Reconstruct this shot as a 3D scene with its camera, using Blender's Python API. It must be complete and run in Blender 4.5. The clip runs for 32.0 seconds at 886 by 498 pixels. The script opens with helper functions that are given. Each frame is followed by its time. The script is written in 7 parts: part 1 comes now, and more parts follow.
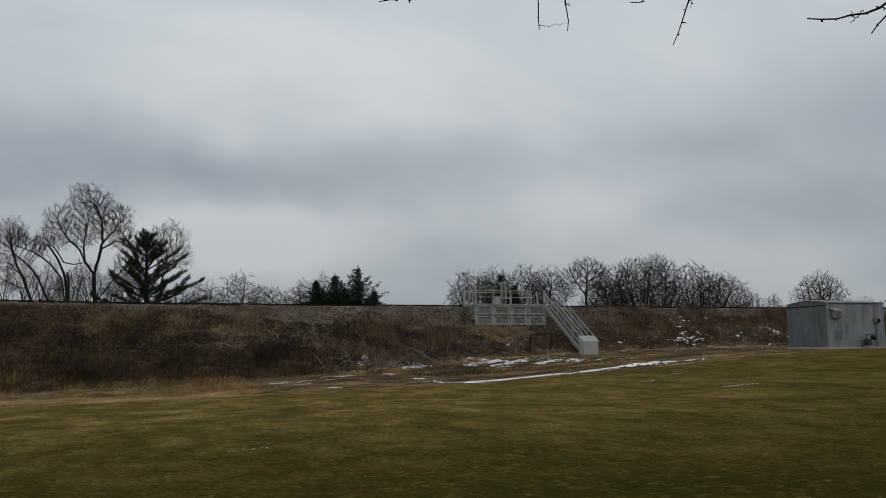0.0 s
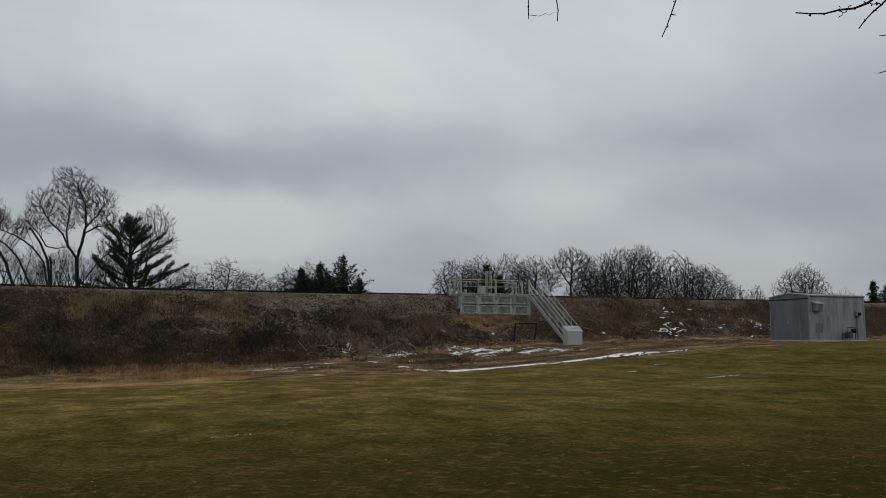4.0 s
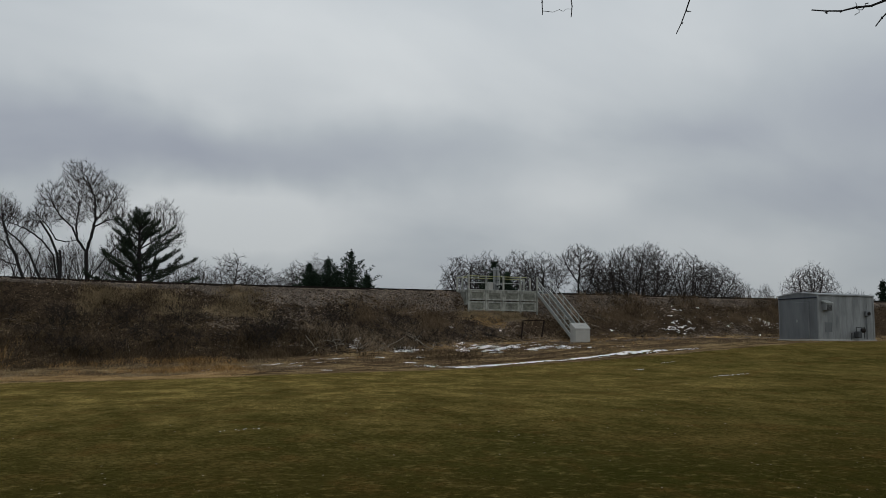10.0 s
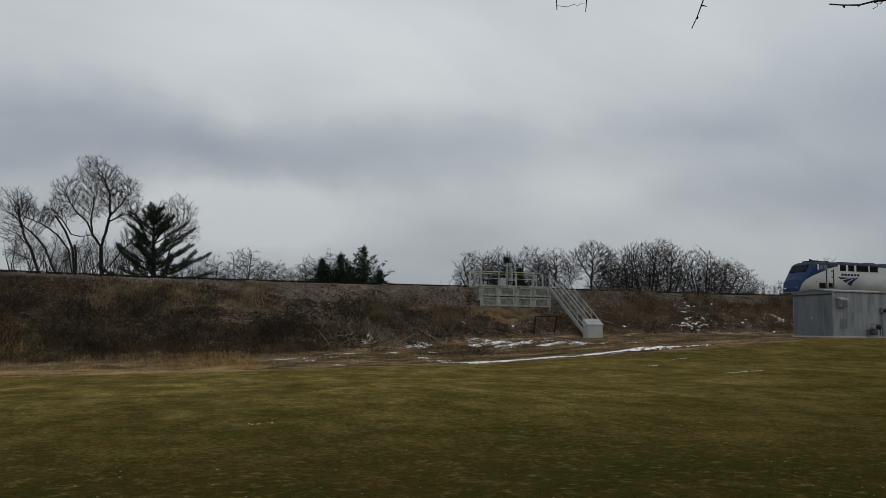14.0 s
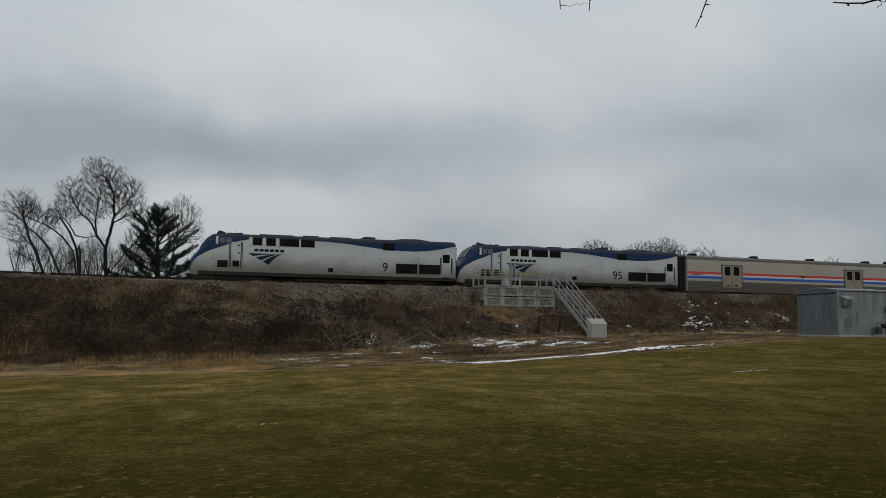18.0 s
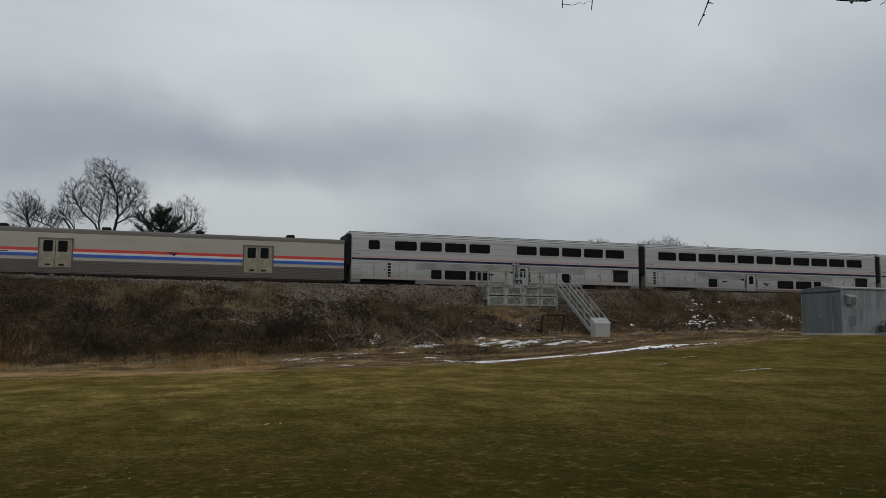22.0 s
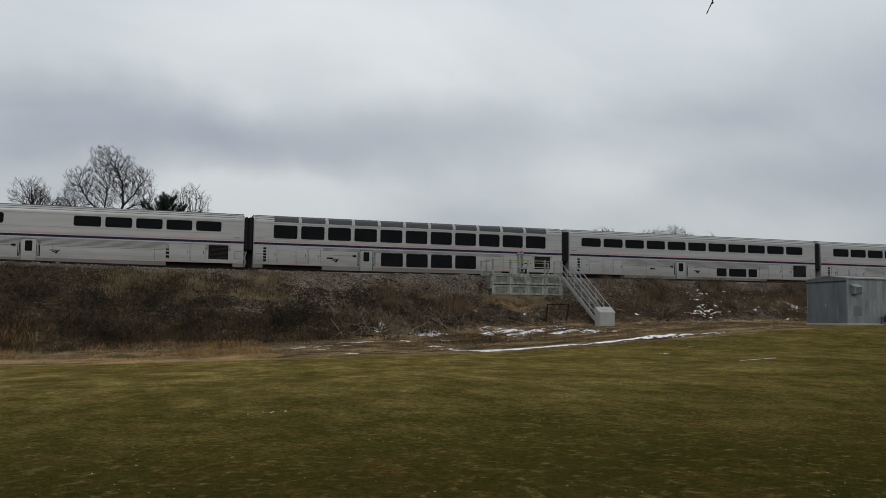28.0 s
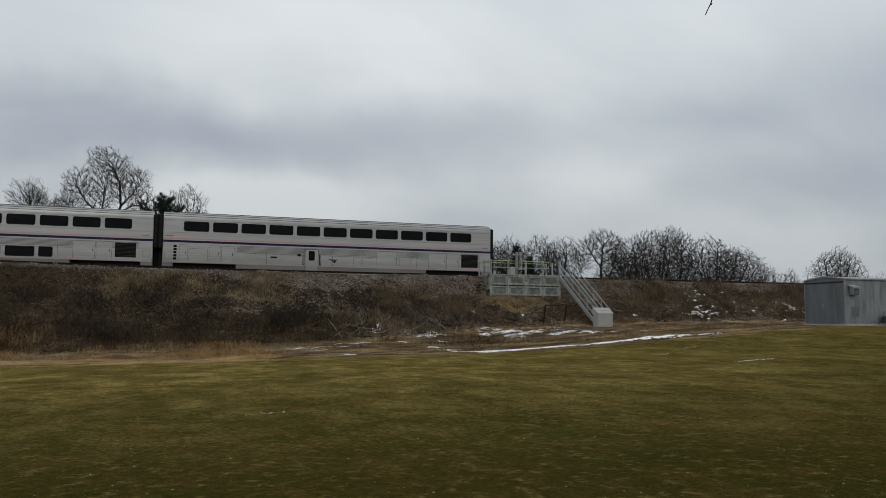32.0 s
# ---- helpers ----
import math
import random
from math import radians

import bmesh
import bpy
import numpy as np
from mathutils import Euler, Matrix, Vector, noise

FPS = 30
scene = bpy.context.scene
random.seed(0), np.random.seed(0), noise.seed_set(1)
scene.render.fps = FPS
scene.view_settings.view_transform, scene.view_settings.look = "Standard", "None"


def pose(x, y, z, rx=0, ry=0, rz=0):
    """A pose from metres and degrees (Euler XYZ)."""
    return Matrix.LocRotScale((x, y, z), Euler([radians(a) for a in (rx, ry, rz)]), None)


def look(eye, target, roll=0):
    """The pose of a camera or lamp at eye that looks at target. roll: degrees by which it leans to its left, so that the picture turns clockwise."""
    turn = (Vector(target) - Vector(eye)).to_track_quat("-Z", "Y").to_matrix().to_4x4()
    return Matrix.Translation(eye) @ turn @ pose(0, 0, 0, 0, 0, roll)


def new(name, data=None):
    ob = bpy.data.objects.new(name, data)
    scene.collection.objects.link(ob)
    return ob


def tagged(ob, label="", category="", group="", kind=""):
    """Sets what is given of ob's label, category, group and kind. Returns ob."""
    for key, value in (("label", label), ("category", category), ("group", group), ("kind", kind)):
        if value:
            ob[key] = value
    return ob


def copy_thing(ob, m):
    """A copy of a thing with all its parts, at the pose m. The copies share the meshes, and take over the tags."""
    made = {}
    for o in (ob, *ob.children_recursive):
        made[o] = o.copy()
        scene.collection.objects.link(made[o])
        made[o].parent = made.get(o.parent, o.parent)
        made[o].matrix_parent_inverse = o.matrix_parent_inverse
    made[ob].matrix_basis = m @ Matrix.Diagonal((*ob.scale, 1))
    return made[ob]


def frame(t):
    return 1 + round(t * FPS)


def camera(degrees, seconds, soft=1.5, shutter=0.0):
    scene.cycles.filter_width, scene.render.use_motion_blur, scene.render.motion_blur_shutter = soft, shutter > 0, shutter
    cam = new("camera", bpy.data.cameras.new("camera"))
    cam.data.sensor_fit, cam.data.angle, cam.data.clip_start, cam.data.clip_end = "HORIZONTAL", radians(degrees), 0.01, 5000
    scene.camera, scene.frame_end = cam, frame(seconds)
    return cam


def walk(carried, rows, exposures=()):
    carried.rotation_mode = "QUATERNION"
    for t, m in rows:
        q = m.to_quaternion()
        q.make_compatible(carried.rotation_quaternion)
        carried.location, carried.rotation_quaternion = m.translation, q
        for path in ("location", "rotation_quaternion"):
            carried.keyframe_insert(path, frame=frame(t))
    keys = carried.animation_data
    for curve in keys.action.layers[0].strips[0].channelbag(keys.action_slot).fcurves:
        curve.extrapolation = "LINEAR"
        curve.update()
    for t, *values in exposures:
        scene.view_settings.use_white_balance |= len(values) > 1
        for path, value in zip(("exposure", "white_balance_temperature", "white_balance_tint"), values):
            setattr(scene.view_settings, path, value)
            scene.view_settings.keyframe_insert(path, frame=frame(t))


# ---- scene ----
EYE = 1.6
cam = camera(56.58, 32.0, soft=0.7)


def view(x, y, yaw, pitch, roll):
    """A held camera: place, heading, upward tilt and lean in degrees."""
    return pose(x, y, EYE, 90 + pitch, 0, yaw) @ pose(0, 0, 0, 0, 0, roll)


PATH = [
    (0, -0.000, 0.000, -18.767, 7.207, -0.589), (0.5, -0.001, 0.000, -18.819, 6.829, -0.593), (1, -0.001, 0.001, -19.320, 6.489, -0.538),
    (1.5, -0.002, 0.001, -19.596, 6.433, -0.441), (2, -0.002, 0.001, -19.785, 6.391, -0.343), (2.5, -0.003, 0.002, -19.909, 6.394, -0.236),
    (3, -0.003, 0.002, -19.958, 6.433, -0.158), (3.5, -0.004, 0.002, -19.899, 6.412, -0.091), (5.5, -0.011, 0.007, -19.239, 6.499, 0.252),
    (6, -0.013, 0.008, -19.167, 6.457, 0.235), (6.5, -0.015, 0.009, -19.137, 6.349, 0.379), (7, -0.017, 0.010, -19.056, 6.384, 0.413),
    (7.5, -0.019, 0.012, -19.117, 6.398, 0.364), (8, -0.021, 0.013, -19.070, 6.469, 0.328), (8.5, -0.024, 0.014, -19.179, 6.469, 0.369),
    (9, -0.026, 0.015, -19.233, 6.353, 0.392), (9.5, -0.028, 0.017, -19.254, 6.194, 0.556), (10, -0.030, 0.018, -19.230, 6.154, 0.508),
    (10.5, -0.032, 0.019, -18.966, 6.028, 0.518), (11, -0.034, 0.020, -18.714, 5.941, 0.466), (11.5, -0.034, 0.021, -18.707, 5.960, 0.514),
    (12, -0.035, 0.021, -18.667, 5.967, 0.529), (12.5, -0.035, 0.021, -18.703, 5.962, 0.539), (13, -0.035, 0.021, -18.625, 5.813, 0.631),
    (13.5, -0.035, 0.021, -18.445, 5.771, 0.700), (14, -0.036, 0.021, -18.359, 5.830, 0.715), (14.5, -0.036, 0.022, -18.321, 5.910, 0.635),
    (16.5, -0.037, 0.022, -18.270, 5.917, 0.639), (17, -0.037, 0.022, -18.317, 5.856, 0.630), (17.5, -0.037, 0.022, -18.177, 5.801, 0.576),
    (18, -0.038, 0.023, -18.103, 5.826, 0.566), (18.5, -0.038, 0.023, -17.983, 5.849, 0.512), (19, -0.038, 0.023, -18.103, 5.996, 0.564),
    (19.5, -0.038, 0.023, -18.102, 6.038, 0.461), (20, -0.039, 0.023, -18.086, 6.012, 0.436), (20.5, -0.039, 0.023, -18.171, 5.978, 0.465),
    (21, -0.039, 0.023, -18.182, 5.910, 0.504), (21.5, -0.039, 0.024, -18.136, 5.881, 0.446), (22, -0.039, 0.024, -17.893, 5.798, 0.382),
    (22.5, -0.040, 0.024, -17.658, 5.638, 0.326), (23, -0.041, 0.025, -17.472, 5.455, 0.251), (23.5, -0.042, 0.025, -17.409, 5.325, 0.357),
    (24, -0.043, 0.026, -17.350, 5.188, 0.417), (24.5, -0.044, 0.026, -17.291, 5.128, 0.421), (25, -0.044, 0.027, -17.211, 5.067, 0.428),
    (25.5, -0.045, 0.027, -17.035, 5.063, 0.443), (27.5, -0.048, 0.029, -17.655, 4.972, 0.479), (28, -0.049, 0.030, -17.576, 5.019, 0.551),
    (28.5, -0.050, 0.030, -17.650, 5.117, 0.609), (29, -0.051, 0.031, -17.640, 5.211, 0.619), (29.5, -0.052, 0.031, -17.635, 5.241, 0.538),
    (30, -0.052, 0.031, -17.545, 5.309, 0.553), (30.5, -0.053, 0.032, -17.694, 5.301, 0.536), (31, -0.054, 0.032, -17.963, 5.194, 0.522),
    (31.5, -0.055, 0.033, -17.816, 5.246, 0.514), (32, -0.056, 0.033, -17.725, 5.075, 0.538),
]
walk(cam, [(t, view(*r)) for t, *r in PATH], [(0, 0.04), (22, 0.04), (23, 0.1), (25, 0.28), (32, 0.28)])

# ---- light: closed winter cloud, a weak wide sun behind it ----
SUN_HIGH, SUN_TURN = radians(32), radians(200)
world = bpy.data.worlds.new("overcast")
scene.world = world
world.use_nodes = True
wn, wl = world.node_tree.nodes, world.node_tree.links
wn.clear()


def wnode(kind, **values):
    n = wn.new(kind)
    for k, val in values.items():
        n.inputs[k].default_value = val
    return n


w_out = wn.new("ShaderNodeOutputWorld")
w_bg = wnode("ShaderNodeBackground", Strength=1.0)
w_sky = wn.new("ShaderNodeTexSky")
w_sky.sky_type, w_sky.sun_disc, w_sky.sun_elevation, w_sky.sun_rotation = "NISHITA", False, SUN_HIGH, SUN_TURN
w_dim = wn.new("ShaderNodeVectorMath")
w_dim.operation = "SCALE"
w_dim.inputs["Scale"].default_value = 0.05
wl.new(w_sky.outputs[0], w_dim.inputs[0])
# cloud sheet: the direction carried up to a flat layer, so that it flattens toward the horizon
w_tc = wn.new("ShaderNodeTexCoord")
w_sep = wn.new("ShaderNodeSeparateXYZ")
wl.new(w_tc.outputs["Generated"], w_sep.inputs[0])
w_up = wn.new("ShaderNodeMath")
w_up.operation = "MAXIMUM"
w_up.inputs[1].default_value = 0.0
wl.new(w_sep.outputs[2], w_up.inputs[0])
w_lift = wn.new("ShaderNodeMath")
w_lift.inputs[1].default_value = 0.5
wl.new(w_up.outputs[0], w_lift.inputs[0])
w_div = []
for axis in (0, 1):
    n = wn.new("ShaderNodeMath")
    n.operation = "DIVIDE"
    wl.new(w_sep.outputs[axis], n.inputs[0])
    wl.new(w_lift.outputs[0], n.inputs[1])
    w_div.append(n)
w_flat = wn.new("ShaderNodeCombineXYZ")
wl.new(w_div[0].outputs[0], w_flat.inputs[0])
wl.new(w_div[1].outputs[0], w_flat.inputs[1])
w_map = wn.new("ShaderNodeMapping")
w_map.inputs["Location"].default_value = (4.1, 2.6, 0.4)
w_map.inputs["Rotation"].default_value = (0, 0, radians(20))
w_map.inputs["Scale"].default_value = (0.55, 0.95, 1)
wl.new(w_flat.outputs[0], w_map.inputs[0])
w_big = wnode("ShaderNodeTexNoise", Scale=1.7, Detail=3.0, Roughness=0.45, Distortion=0.25)
w_small = wnode("ShaderNodeTexNoise", Scale=5.0, Detail=4.0, Roughness=0.5, Distortion=0.3)
wl.new(w_map.outputs[0], w_big.inputs["Vector"])
wl.new(w_map.outputs[0], w_small.inputs["Vector"])


def wmath(op, a, b):
    n = wn.new("ShaderNodeMath")
    n.operation = op
    for k, val in enumerate((a, b)):
        if isinstance(val, (int, float)):
            n.inputs[k].default_value = val
        else:
            wl.new(val, n.inputs[k])
    return n.outputs[0]


w_tone = wmath("ADD", wmath("MULTIPLY", w_big.outputs["Fac"], 0.38), wmath("MULTIPLY", w_small.outputs["Fac"], 0.2))
w_tone = wmath("ADD", w_tone, 0.2)
# the broad cloud masses: heading, height, half width and half depth in degrees, thinner (+) or thicker (-) cloud; their edges wander
w_warp = wnode("ShaderNodeTexNoise", Scale=4.5, Detail=4.0, Roughness=0.55)
wl.new(w_tc.outputs["Generated"], w_warp.inputs["Vector"])
w_off = wn.new("ShaderNodeVectorMath")
w_off.operation = "MULTIPLY_ADD"
w_off.inputs[1].default_value, w_off.inputs[2].default_value = (0.16, 0.16, 0.1), (-0.08, -0.08, -0.05)
wl.new(w_warp.outputs["Color"], w_off.inputs[0])
w_dir = wn.new("ShaderNodeVectorMath")
wl.new(w_tc.outputs["Generated"], w_dir.inputs[0])
wl.new(w_off.outputs[0], w_dir.inputs[1])
for head, high, wide, deep, gain in ((4, 8.3, 13, 3.4, 0.18), (22, 19, 16, 8, 0.09), (4, 20, 11, 5, 0.05), (28, 10.5, 13, 3, 0.04), (40, 20.5, 14, 6, 0.05),
                                     (-6, 12.6, 16, 3.6, -0.19), (15, 13.2, 15, 3.2, -0.11), (45, 14.0, 9, 4.0, -0.04), (35, 12.8, 9, 2.6, -0.05), (-9, 9.0, 8, 2.8, -0.1), (41, 8.2, 14, 2.6, -0.08)):
    n = wn.new("ShaderNodeMapping")
    n.vector_type = "TEXTURE"
    h, e = radians(head), radians(high)
    n.inputs["Location"].default_value = (math.sin(h) * math.cos(e), math.cos(h) * math.cos(e), math.sin(e))
    n.inputs["Rotation"].default_value = (e, 0, -h)
    n.inputs["Scale"].default_value = (radians(wide), 0.5, radians(deep))
    wl.new(w_dir.outputs[0], n.inputs[0])
    far_off = wn.new("ShaderNodeVectorMath")
    far_off.operation = "LENGTH"
    wl.new(n.outputs[0], far_off.inputs[0])
    fade = wn.new("ShaderNodeMapRange")
    fade.interpolation_type = "SMOOTHSTEP"
    for k, val in (("From Min", 0.1), ("From Max", 1.25), ("To Min", gain), ("To Max", 0.0)):
        fade.inputs[k].default_value = val
    wl.new(far_off.outputs["Value"], fade.inputs["Value"])
    w_tone = wmath("ADD", w_tone, fade.outputs[0])
w_ramp = wn.new("ShaderNodeValToRGB")
for k, (at, c) in enumerate(((0.34, (0.345, 0.375, 0.432)), (0.47, (0.455, 0.493, 0.525)), (0.62, (0.61, 0.642, 0.658)))):
    e = w_ramp.color_ramp.elements[k] if k < 2 else w_ramp.color_ramp.elements.new(at)
    e.position, e.color = at, (*c, 1)
wl.new(w_tone, w_ramp.inputs[0])
w_add = wnode("ShaderNodeMix", Factor=0.96)
w_add.data_type = "RGBA"
wl.new(w_dim.outputs[0], w_add.inputs["A"])
wl.new(w_ramp.outputs[0], w_add.inputs["B"])
# closed cloud is dimmer toward the horizon
w_low = wn.new("ShaderNodeMapRange")
for k, val in (("From Min", 0.0), ("From Max", 0.42), ("To Min", 0.7), ("To Max", 1.12)):
    w_low.inputs[k].default_value = val
wl.new(w_up.outputs[0], w_low.inputs["Value"])
w_hor = wn.new("ShaderNodeVectorMath")
w_hor.operation = "SCALE"
wl.new(w_add.outputs["Result"], w_hor.inputs[0])
wl.new(w_low.outputs[0], w_hor.inputs["Scale"])
wl.new(w_hor.outputs[0], w_bg.inputs["Color"])
wl.new(w_bg.outputs[0], w_out.inputs[0])

sun = new("sun", bpy.data.lights.new("sun", "SUN"))
sun.data.energy, sun.data.angle, sun.data.color = 0.5, radians(30), (1.0, 0.96, 0.9)
sun.matrix_world = look((0, 0, 0), (-math.sin(SUN_TURN) * math.cos(SUN_HIGH), -math.cos(SUN_TURN) * math.cos(SUN_HIGH), -math.sin(SUN_HIGH)))

# ---- materials ----


class Mat:
    """A node material: nodes are made by name and wired by hand."""

    def __init__(self, name, rough=0.8, metal=0.0, matte=False):
        self.m = bpy.data.materials.new(name)
        self.m.use_nodes = True
        self.n, self.l = self.m.node_tree.nodes, self.m.node_tree.links
        self.b = self.n["Principled BSDF"]
        self.b.inputs["Roughness"].default_value = rough
        self.b.inputs["Metallic"].default_value = metal
        if matte:
            self.b.inputs["Specular IOR Level"].default_value = 0.0
        self.where = self.n.new("ShaderNodeTexCoord").outputs["Object"]

    def noise(self, scale, detail=4.0, rough=0.55, stretch=(1, 1, 1), turn=0.0):
        mp = self.n.new("ShaderNodeMapping")
        mp.inputs["Scale"].default_value = stretch
        mp.inputs["Rotation"].default_value = (0, 0, turn)
        self.l.new(self.where, mp.inputs[0])
        t = self.n.new("ShaderNodeTexNoise")
        t.inputs["Scale"].default_value, t.inputs["Detail"].default_value, t.inputs["Roughness"].default_value = scale, detail, rough
        self.l.new(mp.outputs[0], t.inputs["Vector"])
        return t.outputs["Fac"]

    def ramp(self, fac, *stops):
        r = self.n.new("ShaderNodeValToRGB")
        for k, (at, c) in enumerate(stops):
            e = r.color_ramp.elements[k] if k < 2 else r.color_ramp.elements.new(at)
            e.position, e.color = at, (*c, 1)
        self.l.new(fac, r.inputs[0])
        return r.outputs[0]

    def mix(self, fac, a, b, mode="MIX"):
        x = self.n.new("ShaderNodeMix")
        x.data_type, x.blend_type = "RGBA", mode
        for sock, val in (("Factor", fac), ("A", a), ("B", b)):
            if isinstance(val, (int, float)):
                x.inputs[sock].default_value = val
            elif isinstance(val, tuple):
                x.inputs[sock].default_value = (*val, 1)
            else:
                self.l.new(val, x.inputs[sock])
        return x.outputs["Result"]

    def math(self, op, a, b=0.0):
        x = self.n.new("ShaderNodeMath")
        x.operation = op
        for k, val in enumerate((a, b)):
            if isinstance(val, (int, float)):
                x.inputs[k].default_value = val
            else:
                self.l.new(val, x.inputs[k])
        return x.outputs[0]

    def colour(self, c):
        if isinstance(c, tuple):
            self.b.inputs["Base Color"].default_value = (*c, 1)
        else:
            self.l.new(c, self.b.inputs["Base Color"])
        return self

    def bump(self, fac, strength=0.3, depth=0.02):
        u = self.n.new("ShaderNodeBump")
        u.inputs["Strength"].default_value, u.inputs["Distance"].default_value = strength, depth
        self.l.new(fac, u.inputs["Height"])
        self.l.new(u.outputs[0], self.b.inputs["Normal"])
        return self

    def attr(self, name):
        a = self.n.new("ShaderNodeAttribute")
        a.attribute_name = name
        return a.outputs["Fac"]

    def island(self):
        return self.n.new("ShaderNodeNewGeometry").outputs["Random Per Island"]

    def each(self):
        return self.n.new("ShaderNodeObjectInfo").outputs["Random"]


def paint(name, c, rough=0.5, metal=0.0, dirt=0.25, scale=1.5, stretch=(1, 1, 1), dirt_c=None):
    """A painted or bare surface with broad stains, fine grain and slight relief."""
    k = Mat(name, rough, metal)
    if max(c) < 0.1:
        k.b.inputs["Specular IOR Level"].default_value = 0.12
    broad = k.noise(scale, 5, 0.6, stretch)
    fine = k.noise(scale * 14, 3, 0.5, stretch)
    dark = dirt_c or tuple(x * 0.55 for x in c)
    k.colour(k.mix(k.math("MULTIPLY", fine, 0.25), k.mix(k.math("MULTIPLY", k.ramp(broad, (0.35, (0, 0, 0)), (0.75, (1, 1, 1))), dirt), c, dark), dark))
    return k.bump(fine, 0.08, 0.004).m


def twig_mat(name, dark, light):
    k = Mat(name, 0.95, matte=True)
    clump = k.ramp(k.noise(0.7, 5, 0.65), (0.36, (0, 0, 0)), (0.64, (1, 1, 1)))
    return k.colour(k.ramp(k.math("ADD", k.math("MULTIPLY", k.island(), 0.42), k.math("MULTIPLY", clump, 0.58)), (0.05, dark), (0.95, light))).m


M_STEEL = Mat("stainless_steel", 0.4, 0.3)
_f = M_STEEL.noise(0.9, 4, 0.6, (0.25, 1, 1.6))
_g = M_STEEL.noise(7, 3, 0.5, (0.05, 1, 5))
_z = M_STEEL.n.new("ShaderNodeSeparateXYZ")
M_STEEL.l.new(M_STEEL.where, _z.inputs[0])
# brown smudges towards the foot, with the dimmer low reflection painted in
_d = M_STEEL.ramp(M_STEEL.math("ADD", M_STEEL.math("MULTIPLY", _z.outputs[2], -0.5), M_STEEL.math("ADD", M_STEEL.math("MULTIPLY", M_STEEL.noise(0.5, 5, 0.65, (0.5, 1, 1.2)), 1.6), 0.55)), (0.25, (0, 0, 0)), (1.0, (1, 1, 1)))
# horizontal colour streaks stand in for the shade of fine fluting
_h = M_STEEL.ramp(M_STEEL.noise(1.0, 3, 0.6, (0.04, 1, 13)), (0.42, (0, 0, 0)), (0.62, (1, 1, 1)))
M_STEEL.colour(M_STEEL.mix(M_STEEL.math("MULTIPLY", _d, 0.6), M_STEEL.mix(M_STEEL.math("MULTIPLY", _h, 0.2), M_STEEL.mix(M_STEEL.math("MULTIPLY", M_STEEL.ramp(_f, (0.4, (0, 0, 0)), (0.75, (1, 1, 1))), 0.35), (0.385, 0.38, 0.368), (0.24, 0.231, 0.215)), (0.16, 0.155, 0.148)), (0.15, 0.138, 0.118))).bump(_g, 0.15, 0.01)
M_STEEL = M_STEEL.m
M_FOIL = paint("silver_foil_wrap", (0.75, 0.75, 0.74), 0.35, 0.5, 0.5, 6)
M_SKIRT = paint("road_dusty_steel_flute_shade", (0.19, 0.182, 0.168), 0.6, 0.15, 0.6, 0.8, (0.4, 1, 1.5), (0.09, 0.078, 0.064))
M_ROOF = paint("steel_roof", (0.43, 0.43, 0.42), 0.4, 0.4, 0.3, 0.7, (0.3, 1, 1))
M_BLACK = paint("black_rubber", (0.012, 0.012, 0.013), 0.7, 0, 0.3)
M_TRUCK = paint("greasy_iron", (0.022, 0.02, 0.018), 0.75, 0.2, 0.4, 3)
M_NAVY = paint("navy_stripe", (0.012, 0.014, 0.048), 0.45, 0, 0.2)
M_PINK = paint("faded_red_stripe", (0.5, 0.26, 0.25), 0.5, 0, 0.3)
M_RED = paint("red_stripe", (0.53, 0.036, 0.026), 0.5, 0, 0.15)
M_BLUE = paint("blue_stripe", (0.012, 0.083, 0.41), 0.5, 0, 0.15)
M_WHITE = paint("white_stripe", (0.56, 0.56, 0.55), 0.5, 0, 0.2)
# silver paint, browner and darker towards the foot of the flank in uneven drifts
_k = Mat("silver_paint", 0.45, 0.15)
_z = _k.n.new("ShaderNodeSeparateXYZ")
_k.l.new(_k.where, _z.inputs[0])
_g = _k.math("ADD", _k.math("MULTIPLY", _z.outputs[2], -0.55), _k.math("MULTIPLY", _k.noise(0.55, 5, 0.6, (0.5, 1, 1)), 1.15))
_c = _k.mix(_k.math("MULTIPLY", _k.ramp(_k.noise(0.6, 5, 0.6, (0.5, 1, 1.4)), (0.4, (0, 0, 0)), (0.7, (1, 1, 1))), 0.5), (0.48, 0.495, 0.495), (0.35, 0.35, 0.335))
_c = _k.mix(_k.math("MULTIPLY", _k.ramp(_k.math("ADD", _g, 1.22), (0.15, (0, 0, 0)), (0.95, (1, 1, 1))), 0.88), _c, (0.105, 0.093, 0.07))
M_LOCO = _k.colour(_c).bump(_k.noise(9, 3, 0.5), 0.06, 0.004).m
M_LMARK = paint("navy_mark", (0.009, 0.018, 0.038), 0.45, 0, 0.2)
M_LBLUE = paint("deep_blue_paint", (0.015, 0.037, 0.098), 0.4, 0, 0.3, 0.8)
M_LROOF = paint("sooty_roof_eave_shade", (0.036, 0.043, 0.062), 0.7, 0, 0.5, 1.2)
M_BEIGE = paint("dusty_beige_paint", (0.37, 0.345, 0.29), 0.6, 0, 0.35, 0.9, (0.4, 1, 1.2))
M_BAGDOOR = paint("weathered_door_paint", (0.29, 0.26, 0.185), 0.65, 0, 0.8, 3, (1, 1, 0.6), (0.12, 0.1, 0.07))
M_SILL = paint("grimy_sill", (0.036, 0.031, 0.025), 0.7, 0.1, 0.5, 2)
M_GRIME = paint("grimy_fluted_steel", (0.11, 0.096, 0.08), 0.6, 0.2, 0.5, 1.2, (0.4, 1, 1))
_k = Mat("headlight_lens", 0.2)
_k.b.inputs["Emission Color"].default_value = (1.0, 0.95, 0.82, 1)
